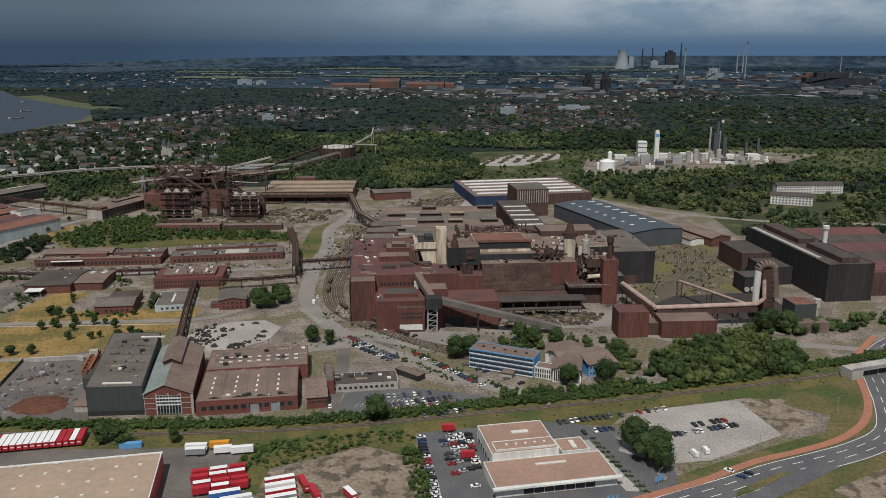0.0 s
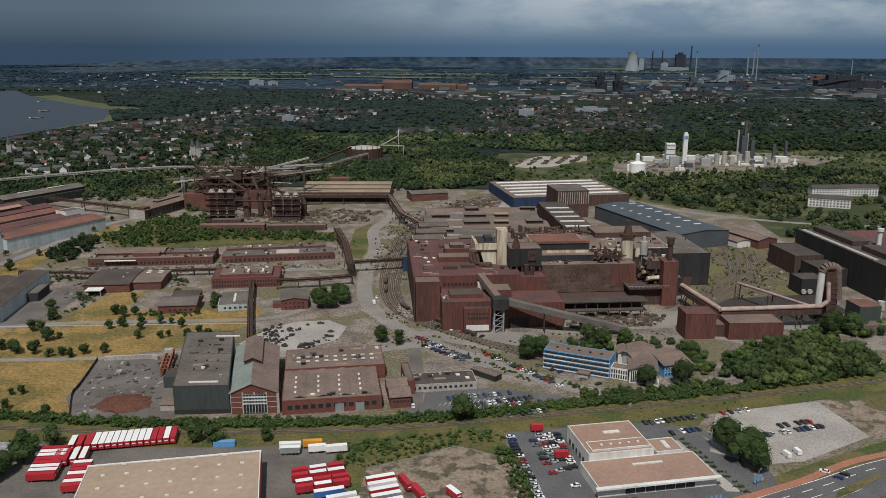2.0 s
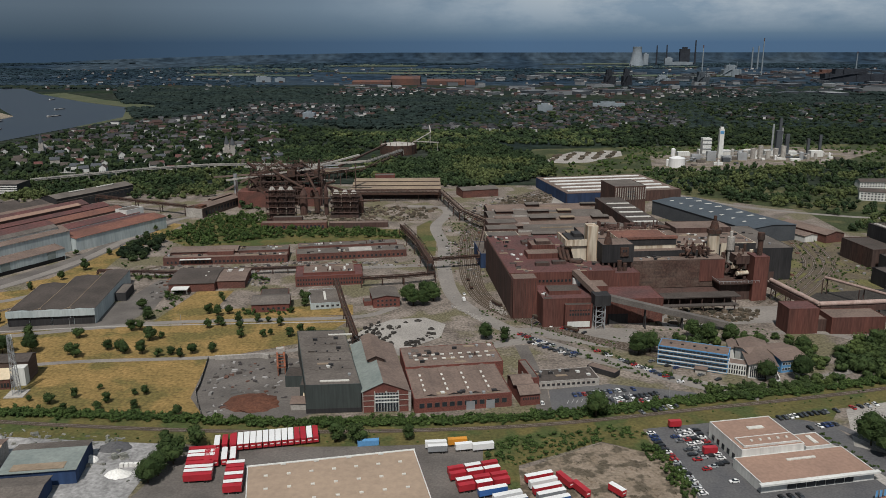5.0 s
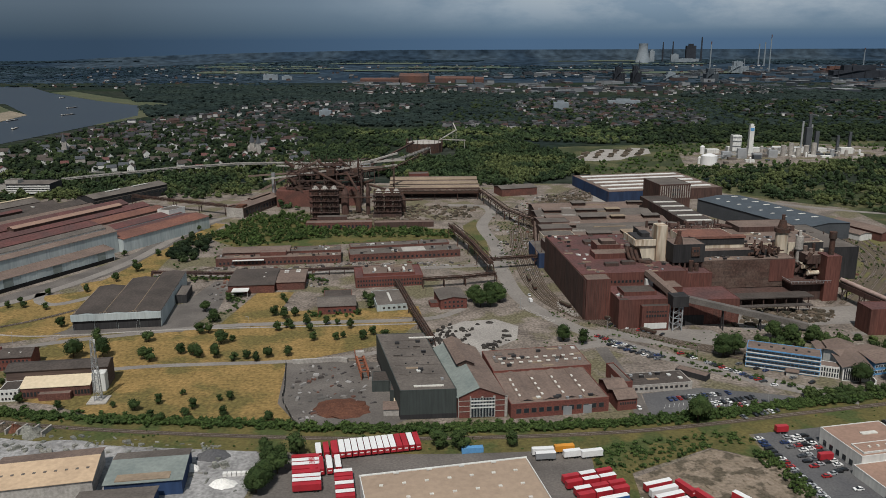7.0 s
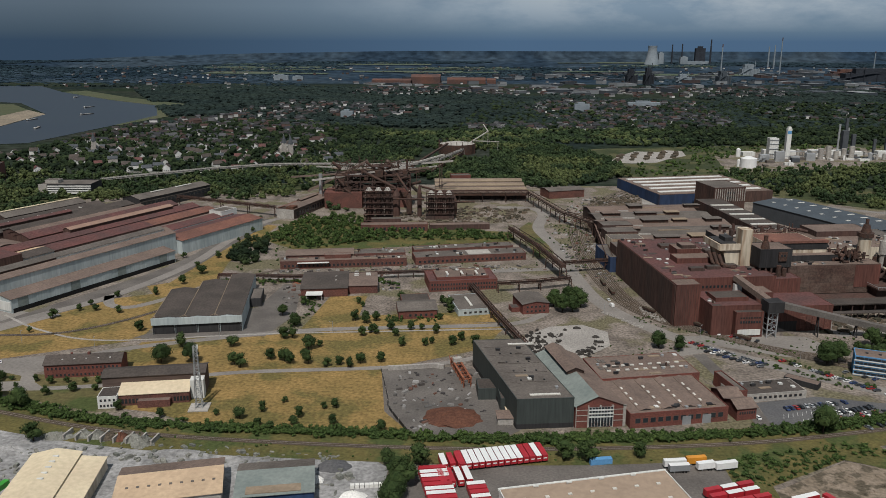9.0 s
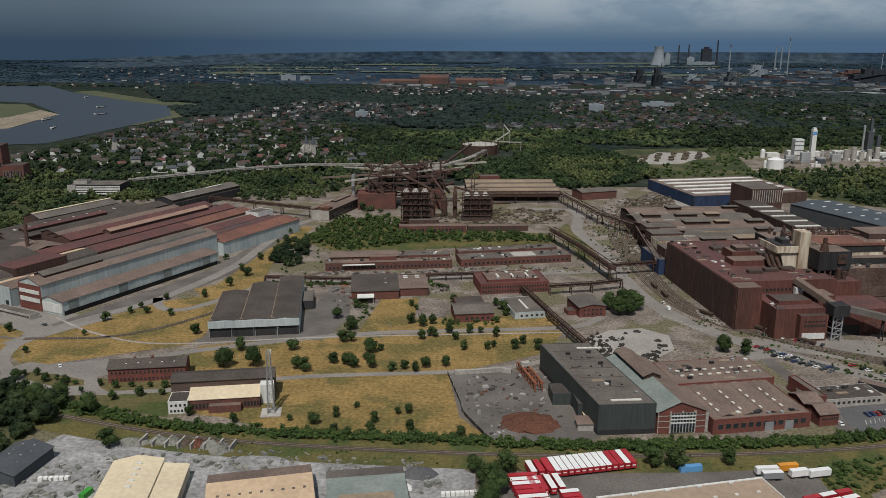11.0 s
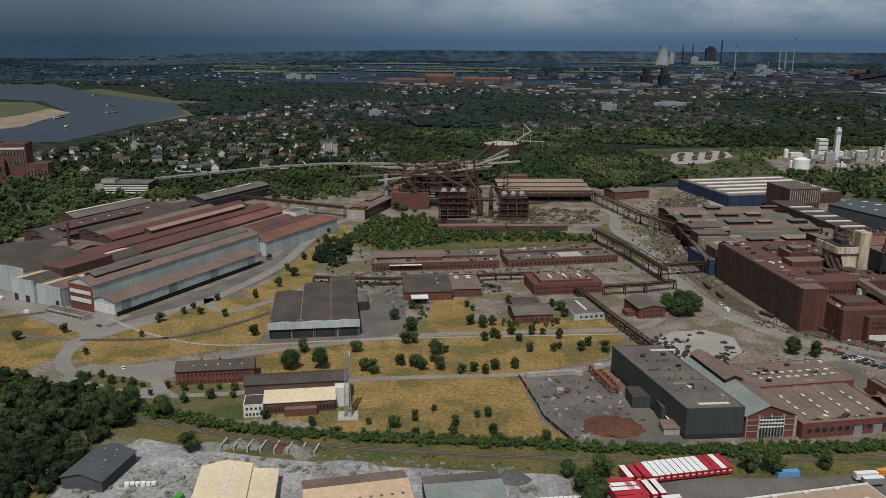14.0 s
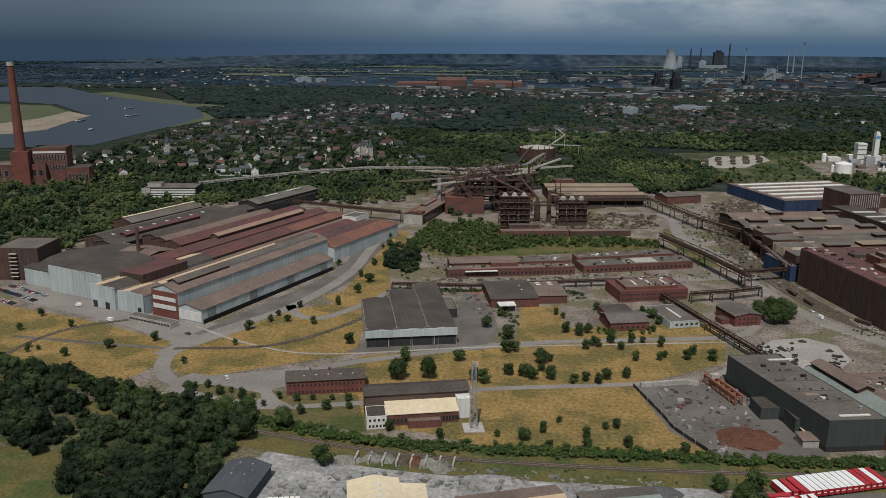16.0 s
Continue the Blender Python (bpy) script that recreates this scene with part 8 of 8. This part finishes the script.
car_home = [None] * len(CARS)


def put_car(x, y, ang, k=None):
    k = car_rng.choice((0, 0, 1, 1, 2, 3, 3, 4, 5, 6, 7)) if k is None else k
    m = pose(x, y, 0.12, 0, 0, ang)
    if car_home[k] is None:
        car_home[k] = m
        CARS[k].matrix_basis = m
    else:
        copy_thing(CARS[k], m)


def car_row(a, b, n, turn=90.0, gaps=0.15, jit=0.25):
    """n bays from a to b; the cars stand at the given turn to the row."""
    head = math.degrees(math.atan2(b[1] - a[1], b[0] - a[0])) + turn - 90
    for i in range(n):
        if car_rng.random() < gaps:
            continue
        t = i / max(1, n - 1)
        put_car(a[0] + (b[0] - a[0]) * t + car_rng.uniform(-jit, jit), a[1] + (b[1] - a[1]) * t + car_rng.uniform(-jit, jit), head + car_rng.uniform(-3, 3) + car_rng.choice((0, 180)))


car_row((-47, 355), (-34, 292), 21, gaps=0.05)
for k in range(4):
    car_row((-37 + k * 4.2, 356 + k), (-29 + k * 3.2, 322 + k * 2), 9, gaps=0.22)
car_row((21, 374), (53, 384), 12, gaps=0.12)
car_row((32, 364), (46, 369), 6, gaps=0.1)
car_row((63, 388), (112, 403), 12, gaps=0.5)
car_row((70, 362), (108, 376), 15, gaps=0.12)
car_row((88, 375), (104, 381), 6, gaps=0.05)
car_row((-82, 396), (-46, 406), 14, gaps=0.1)
car_row((-66, 389), (-32, 402), 13, gaps=0.15)
car_row((-64, 384), (-30, 396), 13, gaps=0.25)
car_row((-50, 376), (-28, 386), 8, gaps=0.3)
car_row((-104, 488), (-70, 455), 15, turn=60, gaps=0.1)
car_row((-98, 474), (-74, 452), 9, turn=60, gaps=0.15)
car_row((-58, 461), (-18, 417), 20, turn=60, gaps=0.1)
car_row((-28, 446), (4, 421), 9, turn=70, gaps=0.3)
car_row((-92, 510), (-62, 493), 10, turn=80, gaps=0.3)
car_row((-732, 590), (-692, 566), 15, gaps=0.1)
car_row((-728, 600), (-690, 577), 14, gaps=0.1)
car_row((-740, 580), (-700, 556), 14, gaps=0.2)
for x_, y_, a_, k_ in ((92, 331, 55, 1), (96, 326, 55, 4), (100, 329, 60, 0), (-515, 438, 30, 1), (-560, 505, 60, 3), (-20, 312, 100, 1), (-4, 300, 14, 0), (0, 301, 14, 0), (4, 302, 14, 3), (-142, 572, 10, 1), (-600, 530, 65, 0), (-97, 386, 8, 1)):
    put_car(x_, y_, a_, k_)

TRAILERS = {}


def trailer_proto(side, top, length, label):
    R = thing("box_trailer", label, "trailer", group="trailers of the depot")
    L = length / 2
    boxes_part("body", R, side, (-1.25, -L, 1.1, 1.25, L, 3.86))
    boxes_part("roof_panel", R, top, (-1.27, -L - 0.02, 3.864, 1.27, L + 0.02, 3.95))
    boxes_part("chassis", R, "dark_clad", (-0.5, -L + 0.2, 0.8, 0.5, L - 0.2, 1.09))
    boxes_part("door_mark", R, "white_lacquer", (-0.8, -L - 0.05, 2.3, 0.8, -L - 0.01, 2.8))
    for y_ in (-L + 1.6, -L + 2.9):
        for x_ in (-1.0, 1.0):
            w_ = part("wheel", TRUCK_WHEEL, None, R)
            w_.location = (x_, y_, 0.5)
    boxes_part("landing_leg", R, "galvanised", (-0.9, L - 2.4, 0.02, -0.7, L - 2.2, 1.1), (0.7, L - 2.4, 0.02, 0.9, L - 2.2, 1.1))
    return R


KINDS = {
    "rr": ("red_paint", "red_paint", "all-red box trailer parked in a row"),
    "rw": ("red_paint", "white_lacquer", "red box trailer with white roof"),
    "bw": ("blue_paint", "white_lacquer", "blue box trailer with white roof"),
    "ww": ("white_lacquer", "white_lacquer", "plain white box trailer"),
    "gw": ("grey_paint", "white_lacquer", "grey box trailer with white roof"),
    "oo": ("orange_paint", "orange_paint", "orange box trailer beside the fence"),
}
tr_home = {}


def put_trailer(kind, x, y, ang, length=12.6):
    key = (kind, length)
    m = pose(x, y, 0.12, 0, 0, ang)
    if key not in TRAILERS:
        TRAILERS[key] = trailer_proto(*KINDS[kind][:2], length, KINDS[kind][2])
        TRAILERS[key].matrix_basis = m
    else:
        copy_thing(TRAILERS[key], m)


seq = ["rr", "rw", "rw", "rw", "rw", "rw", "rw", "rw", "rw", "rw", "rr", "rr", "rw", "rr"]
for i, kd in enumerate(seq):
    t = i / 13
    put_trailer(kd, -243 + 36.5 * t - 1.6, 327.5 + 9.4 * t + 6.2, 14.5, 12.0)
for i, kd in enumerate(("rr", "rr", "rw", "rw")):
    put_trailer(kd, -252 + i * 3.6, 318 + i * 1.0, 14.5, 11)
for i, kd in enumerate(("rw", "rr", "rr")):
    put_trailer(kd, -252 + i * 3.4, 332 + i * 0.9, 14.5, 10)
for i, kd in enumerate(("rr", "rw", "rw", "rr", "rr", "rw", "rw", "rr")):
    put_trailer(kd, -256.5 + i * 0.8, 325 - i * 3.3, 100, 12.0)
for i, kd in enumerate(("rw", "rr", "rr", "rw", "rr", "rw", "rr")):
    put_trailer(kd, -237.5 + i * 0.7, 313 - i * 3.2, 102, 7.8)
for row, (x_, y_) in enumerate(((-140, 313), (-139, 308.6), (-136, 303.6), (-135, 299.4))):
    for j in range(3):
        put_trailer(("rr", "rw", "rr", "rw", "rw", "rr")[(row * 2 + j) % 6], x_ + j * 7.4, y_ + j * 2.6, 110, 7.2)
put_trailer("bw", -124, 297, 110, 12.6)
for i, kd in enumerate(("rw", "ww", "rw", "gw", "bw", "ww")):
    put_trailer(kd, -104 + i * 1.4, 309 - i * 4.6, 112, 12.6)
for i, kd in enumerate(("ww", "bw")):
    put_trailer(kd, -118 + i * 2, 293 - i * 4, 112, 12.6)
for x_, y_, a_, kd, ln in ((-150, 336, 98, "ww", 10), (-149, 332, 98, "gw", 9), (-140, 339, 100, "oo", 9), (-137, 334.5, 104, "ww", 8), (-128, 335, 104, "ww", 10), (-93, 307, 30, "rr", 10), (-87, 300, 30, "rr", 10), (-72, 300, 38, "rw", 8), (-34, 362, 100, "rr", 6), (-24, 336, 100, "rr", 6.4)):
    put_trailer(kd, x_, y_, a_, ln)


def put_van(x, y, ang):
    R = thing("delivery_van", "white delivery van on the gravel", "van", pose(x, y, 0.12, 0, 0, ang), group="delivery vans")
    bm = bmesh.new()
    prism(bm, [(-2.8, 0.4), (2.7, 0.4), (2.75, 1.1), (2.1, 1.3), (1.5, 2.4), (-2.8, 2.5)], "x", -0.98, 0.98)
    part("body", bm, "white_lacquer", R)
    boxes_part("windscreen", R, "glass", (-0.85, 1.62, 1.45, 0.85, 2.06, 2.1))
    for x_ in (-0.9, 0.9):
        for y_ in (-1.8, 1.8):
            w_ = part("wheel", CAR_WHEEL, None, R)
            w_.location = (x_, y_, 0.33)


put_van(80, 345, 20), put_van(86, 348, 12), put_van(-655, 556, 70), put_van(-620, 527, 60), put_van(-142, 558, 12)

# ---- yards: heaps, bunkers, gantry, walls ----
def heap(name, x, y, rx, ry, h, material, label, seed):
    r = np.random.RandomState(seed)
    n, rings = 22, 6
    vs = [(0, 0, h)]
    for k in range(1, rings + 1):
        q = k / rings
        for i in range(n):
            a = 2 * math.pi * i / n
            j = r.uniform(0.88, 1.12)
            vs.append((rx * q * math.cos(a) * j, ry * q * math.sin(a) * j, max(0, h * (1 - q ** 1.6) * r.uniform(0.75, 1.2)) if k < rings else -0.1))
    fs = [(0, 1 + i, 1 + (i + 1) % n) for i in range(n)]
    for k in range(rings - 1):
        for i in range(n):
            a, b = 1 + k * n + i, 1 + k * n + (i + 1) % n
            fs += [(a, a + n, b + n), (a, b + n, b)]
    solo(name, raw_mesh(name, np.array(vs), np.array(fs), material), None, label, "mound", Matrix.Translation((x, y, 0.1)))


heap("earth_mound", -249, 380, 15, 12, 3.0, "red_earth", "low round heap of red-brown earth", 1)
for i, (x_, y_, w_, h_) in enumerate(((-204, 478, 7, 2.6), (-196, 486, 6, 2.2), (-190, 478, 5, 2.0), (-198, 470, 8, 2.4), (-186, 468, 6, 2.6), (-172, 512, 7, 1.6), (-180, 508, 4, 1.5), (-162, 496, 6, 1.8), (-190, 500, 5, 1.6), (-176, 470, 5, 1.8))):
    heap("spoil_mound", x_, y_, w_ * 0.42, w_ * 0.3, h_ * 0.8, "slag", "dark heap of slag and scrap on pale gravel", 10 + i)
for i, (x_, y_, w_, d_, h_, mt) in enumerate(((-436, 351, 9, 4, 2.5, "stone_grey"), (-424, 353, 5, 4, 3, "stone_grey"), (-417, 352.5, 4, 4, 3, "stone_grey"), (-411, 351.5, 4, 4, 2.6, "scrap"), (-405, 351, 4, 4, 3, "red_earth"), (-399, 350, 5, 4, 3, "stone_grey"), (-393, 347, 5, 6, 3.4, "stone_grey"), (-450, 338, 10, 6, 2, "dust"), (-300, 330, 8, 6, 2, "dark_asphalt"), (-306, 318, 4, 3, 2.4, "white_paint"), (-288, 306, 6, 4, 2.6, "white_paint"), (-372, 338, 14, 4, 1.6, "dust"), (-350, 334, 12, 3, 1.4, "dust"))):
    heap("rubble_mound", x_, y_, w_, d_, h_, mt, "heap of grey rubble in an open bunker" if mt == "stone_grey" else "loose heap of bulk material on the yard", 40 + i)
for i in range(8):
    x_ = -431 + i * 6.2
    boxes = bmesh.new()
    box(boxes, -0.4, -4, 0, 0.4, 4, 2.6)
    solo("bunker_wall", boxes, "concrete", "grey concrete bunker wall between the heaps", "wall", pose(x_, 352 - i * 0.5, 0.1, 0, 0, -6), group="bunker walls")
bm = bmesh.new()
box(bm, -1.3, -3, 0, 1.3, 3, 2.4)
solo("green_container", bm, "green_paint", "bright green skip container on the yard", "container", pose(-436, 306, 0.1, 0, 0, -12))
bm = bmesh.new()
for k in range(6):
    box(bm, k * 2.2, 0, 0, k * 2.2 + 1.8, 1.8, 1.5)
solo("bag_row", bm, "white_paint", "row of white bulk bags on the yard", "bags", pose(-462, 316, 0.1, 0, 0, 6), kind="stuff")
bm = bmesh.new()
for k in range(9):
    box(bm, k * 2.0, 0, 0, k * 2.0 + 1.7, 1.7, 1.6)
solo("bag_row", bm, "white_paint", "row of white bulk bags on the yard", "bags", pose(-290, 312, 0.1, 0, 0, 8), kind="stuff")
bm = bmesh.new()
box(bm, -5, -1.3, 0, 5, 1.3, 2.6)
solo("blue_container", bm, "sky_blue_panel", "sky-blue container at the depot fence", "container", pose(-182, 338, 0.12, 0, 0, 10))

R = house(-246, 430, 105, "orange_gantry", "rusty orange gantry crane lying in the yard", "crane")
bm = bmesh.new()
for y_ in (-2, 2):
    beam(bm, (-14, y_, 5), (16, y_, 5), 1.0, 1.2)
    for k in range(7):
        beam(bm, (-14 + k * 5, y_, 0), (-14 + k * 5, y_, 5), 0.5, 0.5)
        beam(bm, (-14 + k * 5, y_, 0.2), (-9 + k * 5, y_, 5), 0.3, 0.3)
for k in range(7):
    beam(bm, (-14 + k * 5, -2, 5), (-14 + k * 5, 2, 5), 0.5, 0.5)
part("truss", bm, "orange_rust", R)
boxes_part("cabin", R, "concrete", (8, -2.4, 5.7, 11, 2.4, 8))
R = house(-246, 395, 5, "grey_annex", "low dark grey annexes beside the tall hall")
flat(R, 10, 5, 24, 18, 6.2, "grey_green_clad", "dark_roof", para=0.3)
flat(R, 20, -10, 31, 4.8, 7.4, "grey_green_clad", "dark_roof", para=0.3)
mono(R, 17, -24, 33, -17, 3.6, 4.4, "concrete", "brown_roof", axis="x")
boxes_part("white_roof", R, "cream_roof", (22, -16.5, 3.2, 31, -10.4, 3.6))
plate(R, "post", "concrete", (22.2, -16.3, 0, 22.5, -16, 3.2), (30.5, -16.3, 0, 30.8, -16, 3.2))
bm = bmesh.new()
line_ = [Vector(q) for q in ((-288, 438), (-276, 440), (-262, 443), (-256, 441))]
for a_, b_ in zip(line_, line_[1:]):
    beam(bm, (*a_, 1.3), (*b_, 1.3), 1.6, 2.6)
solo("yard_wall", bm, "concrete", "low pale boundary wall of the storage yard", "wall")
fence_line = smooth_line([Vector(q) for q in ((-292, 438), (-284, 400), (-282, 388), (-270, 362))], 4)
R = thing("yard_fence", "dark mesh fence round the storage yard", "fence")
bm = bmesh.new()
for a_, b_ in zip(fence_line, fence_line[1:]):
    beam(bm, (a_.x, a_.y, 1.1), (b_.x, b_.y, 1.1), 0.15, 1.9)
part("mesh_panel", bm, "dark_clad", R)
for p_ in fence_line[::2]:
    pb = bmesh.new()
    box(pb, p_.x - 0.15, p_.y - 0.15, 0, p_.x + 0.15, p_.y + 0.15, 2.5)
    pieces("post", pb, "concrete", R)


def debris(name, spots, label, s0, s1, material, hr=0.6):
    """Small odd blocks strewn about."""
    base = np.array([(-1, -1, 0), (1, -1, 0), (1, 1, 0), (-1, 1, 0), (-0.8, -0.9, 1), (0.9, -0.8, 1), (0.8, 0.8, 1), (-0.9, 0.9, 1)]) * np.array([0.5, 0.5, 1])
    f = np.array([(4, 5, 6, 7), (0, 1, 5, 4), (1, 2, 6, 5), (2, 3, 7, 6), (3, 0, 4, 7)])
    vs, fs = [], []
    for i, q in enumerate(spots):
        a = rs.uniform(0, 3.14)
        w, d = rs.uniform(s0, s1), rs.uniform(s0, s1) * rs.choice([0.5, 1, 1.8])
        c, s = math.cos(a), math.sin(a)
        h = min(w, d) * hr * rs.uniform(0.5, 1.3)
        vs.append(np.stack([(base[:, 0] * w) * c - (base[:, 1] * d) * s + q[0], (base[:, 0] * w) * s + (base[:, 1] * d) * c + q[1], base[:, 2] * h + 0.05], 1))
        fs.append(f + i * 8)
    solo(name, raw_mesh(name, np.vstack(vs), np.vstack(fs), material), None, label, "clutter", kind="stuff")


debris("yard_clutter", fill([(-288, 436), (-230, 438), (-222, 395), (-268, 364), (-280, 392)], 120, 1, 1) + fill([(-362, 600), (-300, 615), (-298, 590), (-360, 575)], 120, 1, 1) + fill([(-384, 590), (-370, 600), (-352, 560), (-380, 545)], 50, 1, 1), "pallets, machines and scrap in the storage yards", 0.6, 2.3, "works_mix")
debris("scrap_rows", fill([(-10, 512), (60, 522), (66, 545), (-6, 545)], 230, 1, 1) + fill([(-330, 805), (-190, 830), (-180, 890), (-250, 905), (-330, 860)], 420, 1, 1) + fill([(-120, 860), (-60, 900), (-40, 980), (-100, 960)], 240, 1, 1) + fill([(-130, 700), (-108, 690), (-104, 780), (-130, 860)], 160, 1, 1), "rusty scrap and coils strewn over the works yard", 1.0, 4.2, "scrap")
debris("yard_rubble", fill([(-488, 322), (-404, 350), (-300, 340), (-280, 300), (-340, 330), (-400, 330), (-450, 300), (-486, 300)], 260, 1, 1), "grey rubble and pallets on the recycling yard", 0.6, 2.6, "stone_grey")
debris("dirt_clods", fill([(-108, 318), (-72, 342), (-48, 330), (-42, 290), (-104, 286)], 260, 1, 1), "dark clods on the bare dirt lot", 0.5, 2.2, "dirt", 0.25)
debris("spoil_rows", fill([(-216, 462), (-208, 496), (-198, 508), (-192, 500), (-202, 466)], 60, 1, 1) + fill([(-170, 462), (-158, 480), (-160, 492), (-178, 466)], 34, 1, 1) + fill([(-200, 470), (-190, 470), (-180, 500), (-190, 505)], 30, 1, 1), "dark slag blocks heaped on the gravel circle", 0.8, 2.2, "slag", 0.8)
ore_rows = []
for k in range(5):
    ore_rows += [(x, y, 0, 1, 1) for x, y in [(-20 + k * 24 + t * 26 + rs.uniform(-2, 2), 1272 + k * 9 + t * 88 + rs.uniform(-3, 3)) for t in rs.random_sample(26)]]
debris("ore_rows", ore_rows, "dark rows of slag on the storage ground", 3.0, 7.0, "scrap", 0.5)
debris("siding_clutter", fill([(-160, 640), (-110, 600), (-112, 760), (-90, 900), (-40, 1000), (-110, 960), (-165, 860)], 300, 1, 1) + fill([(80, 560), (190, 620), (230, 700), (170, 780), (110, 680)], 50, 1, 1) + fill([(-330, 640), (-180, 650), (-190, 662), (-330, 656)], 90, 1, 1) + fill([(-400, 600), (-300, 625), (-290, 645), (-400, 640)], 120, 1, 1), "sleepers, coils and crates beside the sidings", 0.8, 3.0, "works_mix", 0.5)
debris("lime_spill", fill([(-124, 545), (-113, 524), (-109, 530), (-122, 560)], 240, 1, 1) + fill([(-152, 545), (-130, 514), (-127, 518), (-149, 548)], 160, 1, 1), "pale spill of lime beside the casting hall", 0.4, 1.3, "pale_gravel", 0.4)
debris("timber_rows", fill([(-380, 610), (-318, 616), (-318, 608), (-380, 600)], 60, 1, 1), "rusty orange beams laid on the grass", 0.6, 3.0, "orange_rust", 0.2)

# wagons on the works tracks
for x_, y_, a_ in ((-137, 590, 5), (-140, 612, 4), (-118, 548, 32), (-104, 532, 38), (-92, 520, 42), (-126, 700, -2), (-122, 720, -2), (-70, 497, 45)):
    R = thing("rail_wagon", "dark rusty open rail wagon on the track", "wagon", pose(x_, y_, 0.35, 0, 0, a_), group="rail wagons")
    boxes_part("body", R, "rust_iron", (-1.3, -5.5, 0.9, 1.3, 5.5, 2.2))
    boxes_part("load", R, "scrap", (-1.1, -5.2, 2.204, 1.1, 5.2, 2.5))
    for y2 in (-4, 4):
        for x2 in (-0.8, 0.8):
            w_ = part("wheel", TRUCK_WHEEL, None, R)
            w_.location = (x2, y2, 0.5)

# railway bridge over the trunk road
R = thing("rail_bridge", "concrete railway bridge over the trunk road", "bridge", pose(209, 448, 0, 0, 0, 22))
boxes_part("deck", R, "concrete", (-22, -4, 4.6, 22, 4, 5.8))
boxes_part("abutment", R, "concrete", (-22, -4.2, 0, -14, 4.2, 4.59))
boxes_part("abutment", R, "concrete", (14, -4.2, 0, 22, 4.2, 4.59))
boxes_part("handrail", R, "galvanised", (-22, -4.2, 5.8, 22, -4.05, 6.9))

# street lamps by the roads
lamp_bm = bmesh.new()
tube(lamp_bm, (0, 0, 0), (0, 0, 8), 0.12, 6, 0.08)
tube(lamp_bm, (0, 0, 8), (1.6, 0, 8.3), 0.06, 5)
lamp_me = mesh_of("pole", lamp_bm, "galvanised")
head_bm = bmesh.new()
box(head_bm, 1.3, -0.18, 8.2, 2.2, 0.18, 8.36)
head_me = mesh_of("lamp_head", head_bm, "grey_paint")
for x_, y_ in ((112, 352), (140, 366), (164, 392), (80, 334), (58, 316), (-60, 380), (-30, 392), (-96, 498), (-50, 456), (-20, 428), (-150, 540), (-520, 470), (-470, 462), (-400, 484), (-330, 496), (-540, 444)):
    R = thing("street_lamp", "slim grey street lamp with flat head", "street lamp", pose(x_, y_, 0.1, 0, 0, x_ * 7 % 360), group="street lamps")
    part("pole", lamp_me, None, R)
    part("lamp_head", head_me, None, R)

# blue banners at the dealer
for i, (x_, y_) in enumerate(((57, 318), (58.6, 319), (60, 320), (34, 301), (36, 301.6), (38, 302.2))):
    R = thing("banner_flag", "light blue banner on a thin pole", "banner", pose(x_, y_, 0.1, 0, 0, 15), group="dealer banners")
    bm = bmesh.new()
    tube(bm, (0, 0, 0), (0, 0, 4.2), 0.06, 6)
    part("pole", bm, "galvanised", R)
    boxes_part("cloth", R, "sky_blue_panel", (0.06, -0.03, 1.0, 1.1, 0.03, 4.1))

# bay lines in the staff car park
for k in range(3):
    bm = bmesh.new()
    for i in range(14):
        x_, y_ = -84 + i * 2.6 + k * 8, 386.6 + i * 0.86 - k * 4.5
        beam(bm, (x_, y_, 0.16), (x_ + 1.4, y_ + 4.2, 0.16), 0.14, 0.02)
    solo("bay_mark", bm, "white_paint", "white painted parking bay lines", "marking", kind="structure")
